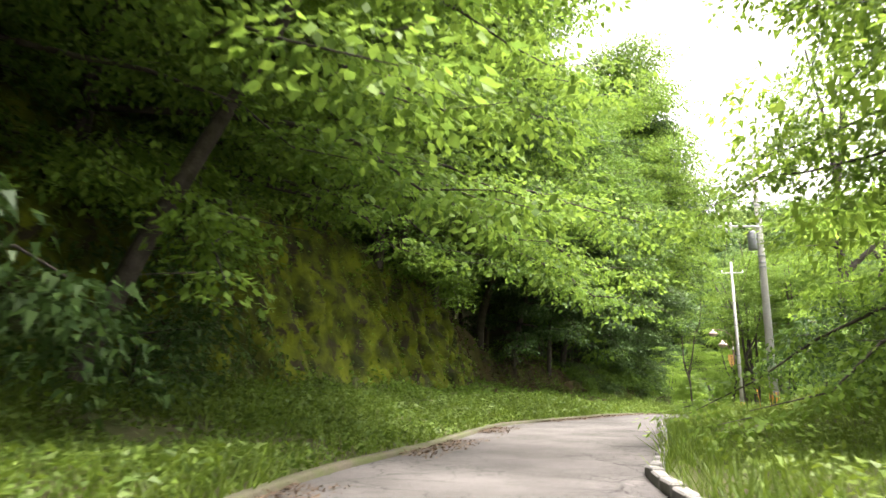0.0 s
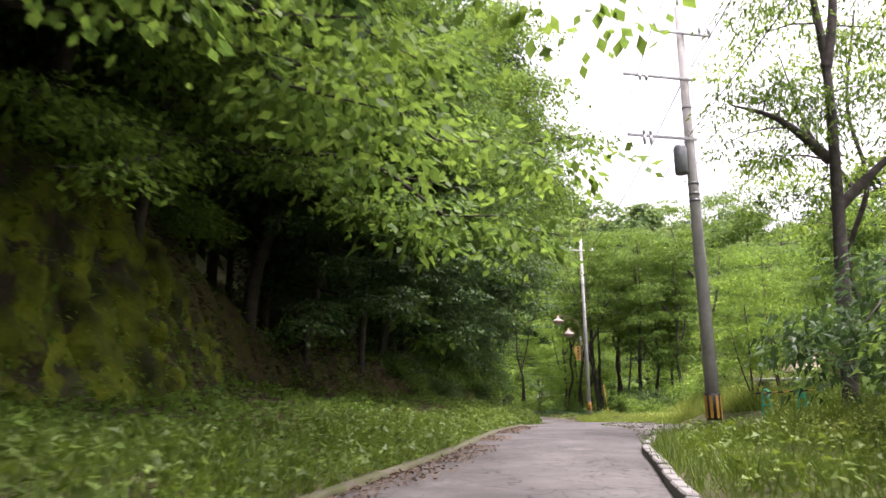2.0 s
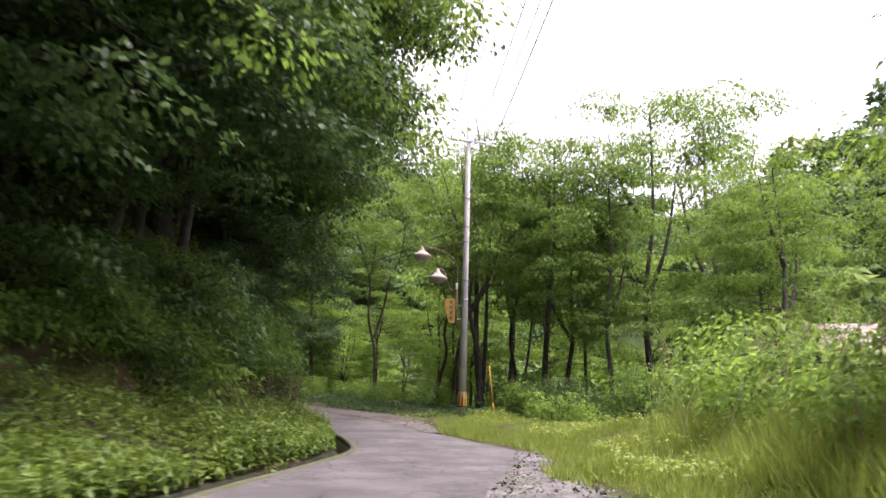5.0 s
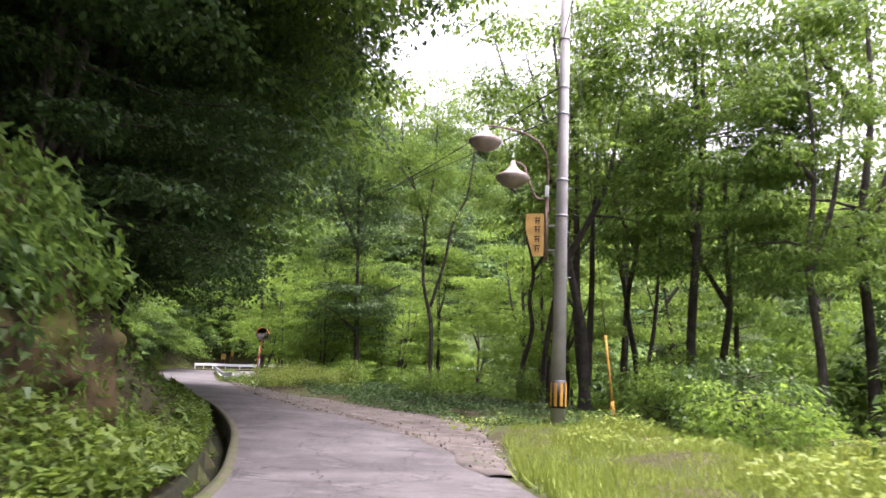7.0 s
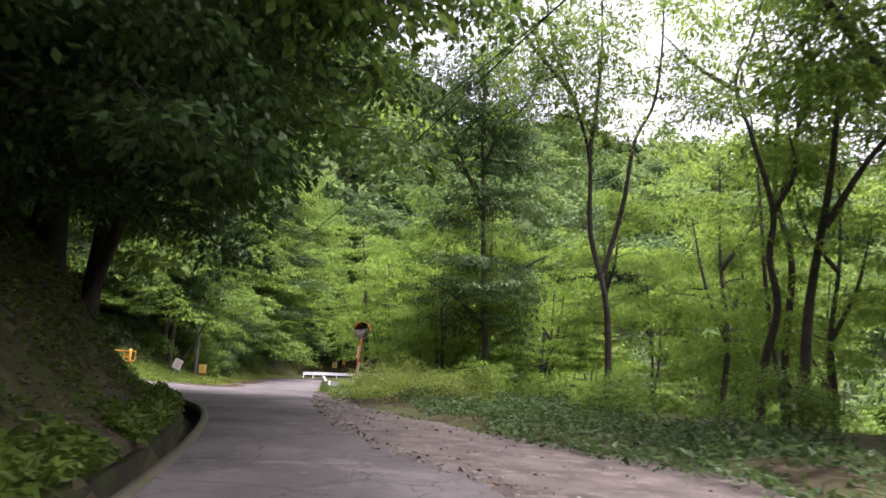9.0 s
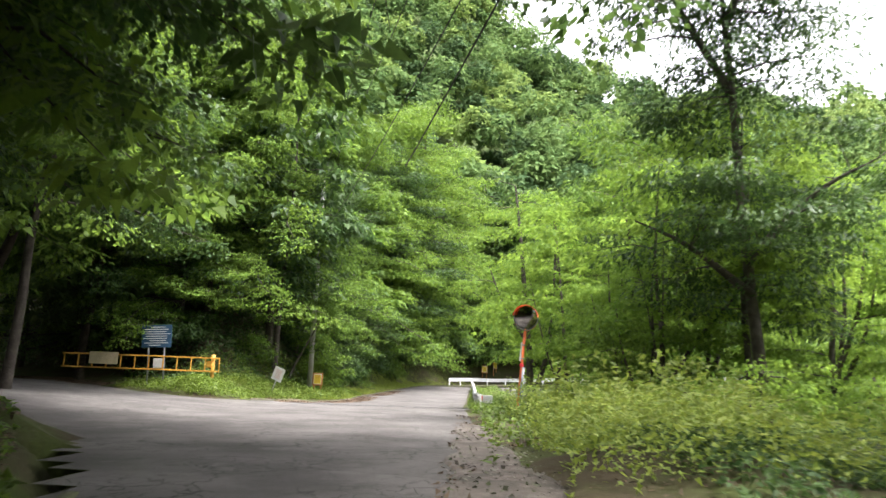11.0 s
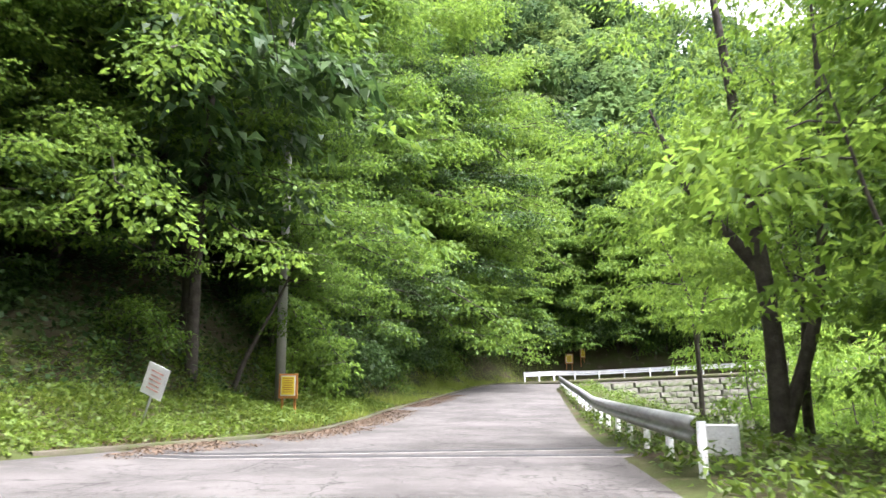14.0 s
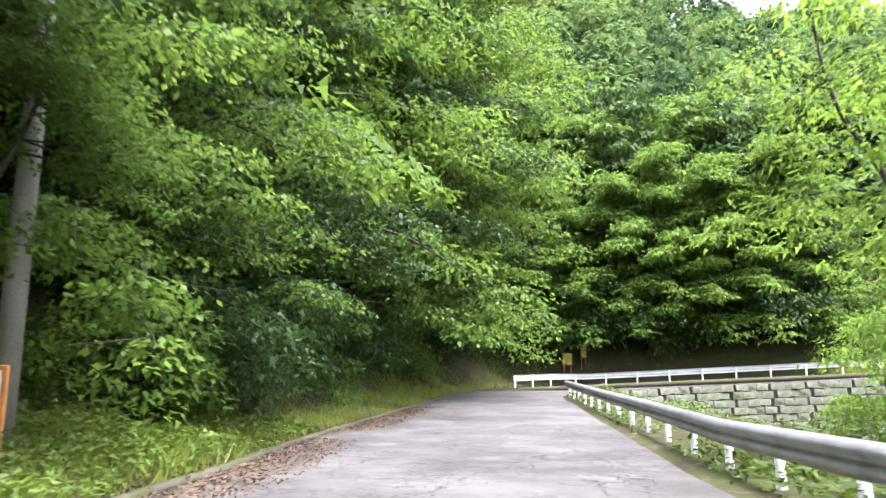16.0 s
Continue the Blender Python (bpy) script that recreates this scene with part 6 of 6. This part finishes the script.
def notice_sign(x, y, yaw, s, label):
    ob = root("notice_sign", pose(x, y, gz(x, y), 0, 0, yaw), label, "sign", "brown-framed notice signs")
    for dx in (-0.2, 0.2):
        part("leg", boxm(dx * s, 0, 0.35 * s, 0.06, 0.04, 1.3 * s), M_SIGNBROWN, ob)
    part("frame", boxm(0, 0.04, 0.85 * s, 0.6 * s, 0.04, 0.72 * s, bevel=0.008), M_SIGNBROWN, ob)
    part("border", boxm(0, 0.064, 0.86 * s, 0.46 * s, 0.008, 0.58 * s), M_WHITE, ob)
    sheet = part("sheet", boxm(0, 0.071, 0.86 * s, 0.4 * s, 0.008, 0.52 * s), M_SIGNYEL, ob, "yellow notice sheet")
    for k in range(7):
        part("text_line", boxm(0, 0.077, (1.07 - 0.065 * k) * s, (0.32 - 0.06 * (k % 2)) * s, 0.004, 0.022 * s), M_SIGNBROWN, sheet)


notice_sign(8.26, 113.7, 178, 0.92, "yellow notice in a brown frame on two legs")
notice_sign(14.85, 158.2, 180, 1.15, "small yellow notice sign at the bend")
notice_sign(15.95, 159.0, 235, 1.15, "small yellow notice sign at the bend")

# ---- kerbs, gutter and drain slot ----
def strip(name, line, profile, material, label, lift=0.0):
    """A solid of one cross profile (offset to the left, height) swept along a line of the plan."""
    z = road_z(line[:, 0], line[:, 1]) + lift
    T = np.gradient(line, axis=0); T /= np.linalg.norm(T, axis=1, keepdims=True)
    Nn = np.stack([-T[:, 1], T[:, 0]], 1)
    V = np.stack([np.c_[line + Nn * a, z + b] for a, b in profile], 1)
    n, k = V.shape[:2]
    i, j = np.meshgrid(np.arange(n - 1), np.arange(k), indexing="ij")
    p = (i * k + j).ravel(); q = (i * k + (j + 1) % k).ravel()
    return tagged(part(name, mesh_np(name, V.reshape(-1, 3), np.stack([p, q, q + k, p + k], 1), material), material), label, name.split("_")[0], kind="structure")


def span(line, lo, hi):
    return line[(line[:, 1] >= lo) & (line[:, 1] <= hi)]


LA = smooth_line(LEFT_A)
strip("kerb_left", span(LA, -20, 42.2), [(-0.02, -0.2), (-0.02, 0.05), (0.02, 0.075), (0.13, 0.075), (0.15, 0.03), (0.15, -0.2)], M_MOSSCON, "low mossy concrete kerb on the bank side")
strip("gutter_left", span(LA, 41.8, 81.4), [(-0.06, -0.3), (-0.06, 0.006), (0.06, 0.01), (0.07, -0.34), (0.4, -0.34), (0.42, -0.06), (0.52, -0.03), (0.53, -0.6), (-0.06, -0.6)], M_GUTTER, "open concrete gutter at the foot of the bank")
strip("gutter_lip", span(LA, 41.8, 81.4), [(-0.07, -0.2), (-0.07, 0.014), (0.0, 0.024), (0.065, 0.022), (0.066, -0.1)], M_MOSSCON, "worn concrete lip of the gutter")
strip("kerb_verge", span(smooth_line(LEFT_B), 104, 150), [(-0.02, -0.2), (-0.02, 0.06), (0.02, 0.08), (0.12, 0.08), (0.14, -0.2)], M_MOSSCON, "mossy kerb below the sign verge")
r = np.random.default_rng(3)
kerb = root("kerb_right", Matrix.Identity(4), "worn concrete kerb stones beside the grass", "kerb", kind="structure")
KR = span(EDGE_R, -6, 30.5)
_kb = bmesh.new(); box(_kb, 0, 0, 0, 0.58, 0.15, 0.24, bevel=0.02)
_km = bpy.data.meshes.new("kerb_stone"); _kb.to_mesh(_km); _kb.free(); _km.materials.append(M_KERB)
_sk = np.r_[0, np.cumsum(np.linalg.norm(np.diff(KR, axis=0), axis=1))]
for q in np.arange(0, _sk[-1], 0.6):
    x, y = np.interp(q, _sk, KR[:, 0]), np.interp(q, _sk, KR[:, 1])
    k = min(int(q / 0.5), len(KR) - 2); t = tangent(KR, k)
    s = new("kerb_stone", _km); s.parent = kerb
    s.matrix_basis = pose(x + t[1] * 0.08, y - t[0] * 0.08, float(road_z(x, y)) + 0.0 + r.normal(0, 0.008), r.normal(0, 1.5), r.normal(0, 1.5), math.degrees(math.atan2(t[1], t[0])) + r.normal(0, 1))

for k, (y0, y1, dz) in enumerate(((105.9, 108.6, 0.012), (105.4, 107.2, 0.012))):
    a, b = np.array([9.3, y0]), np.array([17.0, y1])
    L = resample(np.array([a, b]), 40)
    strip("drain_slab_" + str(k + 1), L, [(-0.24, -0.05), (-0.24, 0.018), (0.24, 0.018), (0.24, -0.05)], M_DRAIN, "concrete drain edging across the road")
    strip("drain_slot_" + str(k + 1), L, [(-0.15, 0.01), (-0.15, 0.024), (0.15, 0.024), (0.15, 0.01)], M_BLACK, "steel grating strip of the road drain")


# ---- gravel lay-by and dirt edge ----
def patch(name, lo, hi, widths, material, label):
    """A margin along the right road edge; widths: (y, metres)."""
    e = span(EDGE_R, lo, hi)
    T = np.gradient(e, axis=0); T /= np.linalg.norm(T, axis=1, keepdims=True)
    out = np.stack([T[:, 1], -T[:, 0]], 1)
    w = np.interp(e[:, 1], [a for a, b in widths], [b for a, b in widths])[:, None]
    r = np.random.default_rng(8)
    w = w * (1 + 0.12 * np.sin(np.arange(len(e)) * 0.9)[:, None] * (w > 0.5))
    return tagged(part(name, ribbon(name, e - out * (0.25 + 0.2 * np.sin(np.arange(len(e)) * 0.55)[:, None] ** 2), e + out * w, 0.024, 14, material, 0.02, 0.05), material), label, "gravel", kind="structure")


patch("gravel_layby", 29.3, 50.5, [(29.3, 0.2), (31, 1.2), (34, 3.4), (39, 3.0), (43, 1.5), (47, 0.5), (50.5, 0.1)], M_GRAVEL, "dark gravel lay-by beside the asphalt")
patch("dirt_edge", 58, 93, [(58, 0.1), (62, 0.8), (67, 3.2), (71, 3.4), (76, 2.2), (82, 1.0), (88, 0.5), (93, 0.2)], M_DIRT, "dark dirt margin strewn with leaves")


def scatter_stones(name, label, lo, hi, widths, n, seed):
    """Loose stones lying on a margin of the road."""
    P, d, r = along(EDGE_R, -1, lo, hi, -0.3, 1.0, n, seed)
    w = np.interp(P[:, 1], [a for a, b in widths], [b for a, b in widths])
    T = np.gradient(EDGE_R, axis=0); T /= np.linalg.norm(T, axis=1, keepdims=True)
    k = signed(P, EDGE_R, False)[1]
    P = P + np.stack([T[k, 1], -T[k, 0]], 1) * (np.clip(d, 0, 1) * np.clip(w - 1.0, 0, 9))[:, None]
    z = road_z(P[:, 0], P[:, 1]) + 0.045
    D = np.c_[r.normal(0, 1, (n, 2)), r.normal(0, 0.3, n)]
    U = np.array([0, 0, 1.0]) + r.normal(0, 0.5, (n, 3))
    return tagged(new(name, leaves_mesh(name, np.c_[P, z], unit(D), unit(U), r.uniform(0.02, 0.075, n), M_STONE, 0.9)), label, "gravel", kind="stuff")


scatter_stones("loose_stones", "loose grey stones on the gravel lay-by", 29.5, 50, [(29.3, 0.2), (31, 1.2), (34, 3.4), (39, 3.0), (43, 1.5), (47, 0.5), (50.5, 0.1)], 7000, 71)
scatter_stones("loose_stones", "pale stones and twigs on the dark dirt margin", 59, 92, [(58, 0.1), (62, 0.8), (67, 3.2), (71, 3.4), (76, 2.2), (82, 1.0), (88, 0.5)], 3000, 72)


# ---- cracks and pale patches in the asphalt ----
def road_marks():
    r = np.random.default_rng(17)
    mid = 0.5 * (match(LEFT_MAIN, EDGE_R) + EDGE_R)
    half = 0.5 * np.linalg.norm(match(LEFT_MAIN, EDGE_R) - EDGE_R, axis=1)
    VV, FF, off = [], [], 0
    for _ in range(260):
        k = int(r.integers(40, 330)); n = int(r.integers(8, 30))
        t = tangent(mid, k); across = np.array([-t[1], t[0]])
        p = mid[k] + across * r.uniform(-0.85, 0.85) * half[k]
        a = math.atan2(t[1], t[0]) + (r.normal(0, 0.3) if r.uniform() < 0.65 else r.normal(1.57, 0.35))
        pts = []
        for _ in range(n):
            pts.append(p); a += r.normal(0, 0.28); p = p + 0.12 * np.array([math.cos(a), math.sin(a)])
        pts = np.array(pts); w = r.uniform(0.003, 0.011) * np.sin(np.linspace(0.15, 3.0, n))
        T = np.gradient(pts, axis=0); T /= np.linalg.norm(T, axis=1, keepdims=True) + 1e-9
        Nn = np.stack([-T[:, 1], T[:, 0]], 1)
        d = signed(pts, EDGE_R, False)[0]
        if (d > -0.15).any():
            continue
        z = road_z(pts[:, 0], pts[:, 1]) + 0.0165
        V = np.vstack([np.c_[pts + Nn * w[:, None], z], np.c_[pts - Nn * w[:, None], z]])
        i = np.arange(n - 1)
        VV.append(V); FF.append(np.stack([i, i + 1, i + 1 + n, i + n], 1) + off); off += len(V)
    return tagged(part("road_crack", mesh_np("road_crack", np.vstack(VV), np.vstack(FF), M_CRACK), M_CRACK), "dark meandering cracks in the asphalt", "crack", kind="stuff")


road_marks()

# ---- behind the lay-by: stone bench, log shelter, barriers, houses ----
slab = root("stone_bench", pose(24.3, 41.4, gz(24.3, 41.4), 0, 0, -36), "grey slab bench on rough boulders", "bench")
part("slab", boxm(0, 0, 0.95, 2.6, 0.55, 0.12, bevel=0.02), M_CONCRETE, slab)
for x, q in ((-0.9, 0.42), (0.1, 0.38), (1.0, 0.45)):
    b = bmesh.new(); bmesh.ops.create_icosphere(b, subdivisions=3, radius=q)
    for v in b.verts:
        v.co = v.co * (0.9 + 0.55 * noise.noise(v.co * 3.1 + Vector((x * 7, 0, 0))) + 0.22 * noise.noise(v.co * 8 + Vector((x * 3, 0, 0)))); v.co.x *= 1.2; v.co.z *= 1.15
    bmesh.ops.translate(b, verts=b.verts, vec=(x, 0, 0.42))
    part("boulder", b, M_STONE, slab)
hut = root("log_shelter", pose(25.1, 38.7, gz(25.1, 38.7) + 0.1, 0, 0, -48), "dark weathered log shelter with a round opening", "shelter")
for k in range(9):
    tube_part("log", [(-0.9 + 0.22 * k, 0, 0), (-0.9 + 0.22 * k, 0.05, 1.7 + 0.1 * math.sin(k * 2.1))], 0.12, M_WOOD, hut, seg=9)
part("beam", boxm(0, -0.1, 0.8, 2.3, 0.16, 0.14, bevel=0.02), M_WOOD, hut)
part("roof", boxm(0, 0.2, 1.86, 2.4, 1.0, 0.1, bevel=0.02), M_WOOD, hut)


def barrier(x, y, yaw):
    ob = root("barrier_stand", pose(x, y, gz(x, y), 0, 0, yaw), "green plastic barrier stand", "barrier", "barrier stands")
    for a in (-1, 1):
        tube_part("leg", smooth_line([(0, a * 0.16, 0), (0, a * 0.13, 0.35), (0, a * 0.1, 0.6), (0, a * 0.03, 0.78)], 0.1), 0.03, M_GREEN, ob, seg=8)
    for z in (0.22, 0.45, 0.66):
        part("bar", boxm(0, 0, z, 0.05, 0.26 - 0.15 * (z - 0.2), 0.05, bevel=0.012), M_GREEN, ob)
    tube_part("top_ring", [(0, 0.1 * math.cos(a), 0.8 + 0.1 * math.sin(a)) for a in np.linspace(0, 6.3, 17)], 0.025, M_GREEN, ob, seg=6)


barrier(17.75, 33.9, 30); barrier(17.9, 32.5, 30)
bar = root("barrier_bar", Matrix.Identity(4), "black and yellow barrier pole resting on green stands", "barrier")
_p, _q = np.array([17.7, 34.3, gz(17.75, 33.9) + 0.8]), np.array([17.95, 32.0, gz(17.9, 32.5) + 0.84])
for k in range(10):
    tube_part("stripe", [_p + (_q - _p) * k / 10, _p + (_q - _p) * (k + 1) / 10], 0.025, M_YELLOW if k % 2 else M_BLACK, bar, seg=8)


def house(x, y, yaw, w, d, h, label):
    z = gz(x, y)
    ob = root("house", pose(x, y, z, 0, 0, yaw), label, "house", "houses behind the trees")
    part("wall", boxm(0, 0, h / 2 - 0.2, w, d, h + 0.4), M_CREAM, ob)
    b = bmesh.new()
    e, r = 0.6, h + 1.6
    vs = [b.verts.new(v) for v in ((-w / 2 - e, -d / 2 - e, h - 0.1), (w / 2 + e, -d / 2 - e, h - 0.1), (w / 2 + e, d / 2 + e, h - 0.1), (-w / 2 - e, d / 2 + e, h - 0.1), (-w / 2 - e, 0, r), (w / 2 + e, 0, r))]
    for f in ((0, 1, 5, 4), (2, 3, 4, 5), (1, 2, 5), (3, 0, 4), (3, 2, 1, 0)):
        b.faces.new([vs[i] for i in f])
    part("roof", b, M_ROOF, ob)
    for a in (-0.28, 0.28):
        win = part("window", boxm(a * w, -d / 2 - 0.02, h * 0.55, 1.3, 0.06, 1.1), M_WHITE, ob)
        part("pane", boxm(a * w, -d / 2 - 0.055, h * 0.55, 1.1, 0.02, 0.9), M_DARK, win)


M_CREAM = mat("cream_wall", (0.5, 0.43, 0.36), 0.8, var=0.1, scale=1.5, fine=20, bump=0.1)
house(41.0, 60.0, -40, 6.5, 5.0, 3.2, "low house with a pale tiled roof behind the trees")
house(52.0, 50.0, -55, 8.0, 6.0, 3.4, "house with a pink-brown roof among the trees")
house(50.0, 70.0, -50, 7.0, 5.5, 3.2, "cream house half hidden in the wood")


# dry reeds and fallen branches beside the lay-by
def reeds(name, cx, cy, spread, n, h, seed, label):
    r = np.random.default_rng(seed)
    P = np.c_[r.normal(cx, spread, n), r.normal(cy, spread * 0.6, n)]
    z = ground_z(P[:, 0], P[:, 1])[0]
    pieces = []
    for (x, y), q in zip(P, z):
        t = h * r.uniform(0.6, 1.15); a, b = r.normal(0, 0.16 * t, 2)
        pieces.append((np.array([(x, y, q - 0.05), (x + a * 0.4, y + b * 0.4, q + t * 0.6), (x + a, y + b, q + t)]), np.array([0.012, 0.01, 0.004])))
    return tagged(new(name, tubes_mesh(name, pieces, M_REED, 4, False)), label, "reeds", kind="stuff")


M_REED = mat("dry_reed", (0.24, 0.18, 0.11), 0.8, scale=4, fine=20, bump=0, second=(0.36, 0.29, 0.18))
reeds("dry_reeds", 29.5, 51.5, 1.6, 170, 2.6, 41, "tall dry brown reeds standing behind the bushes")
reeds("dry_reeds", 25.0, 44.5, 1.8, 110, 1.9, 42, "tall dry brown reeds standing behind the bushes")
reeds("dry_reeds", 22.6, 41.0, 1.2, 60, 1.6, 43, "dry stalks among the lay-by bushes")
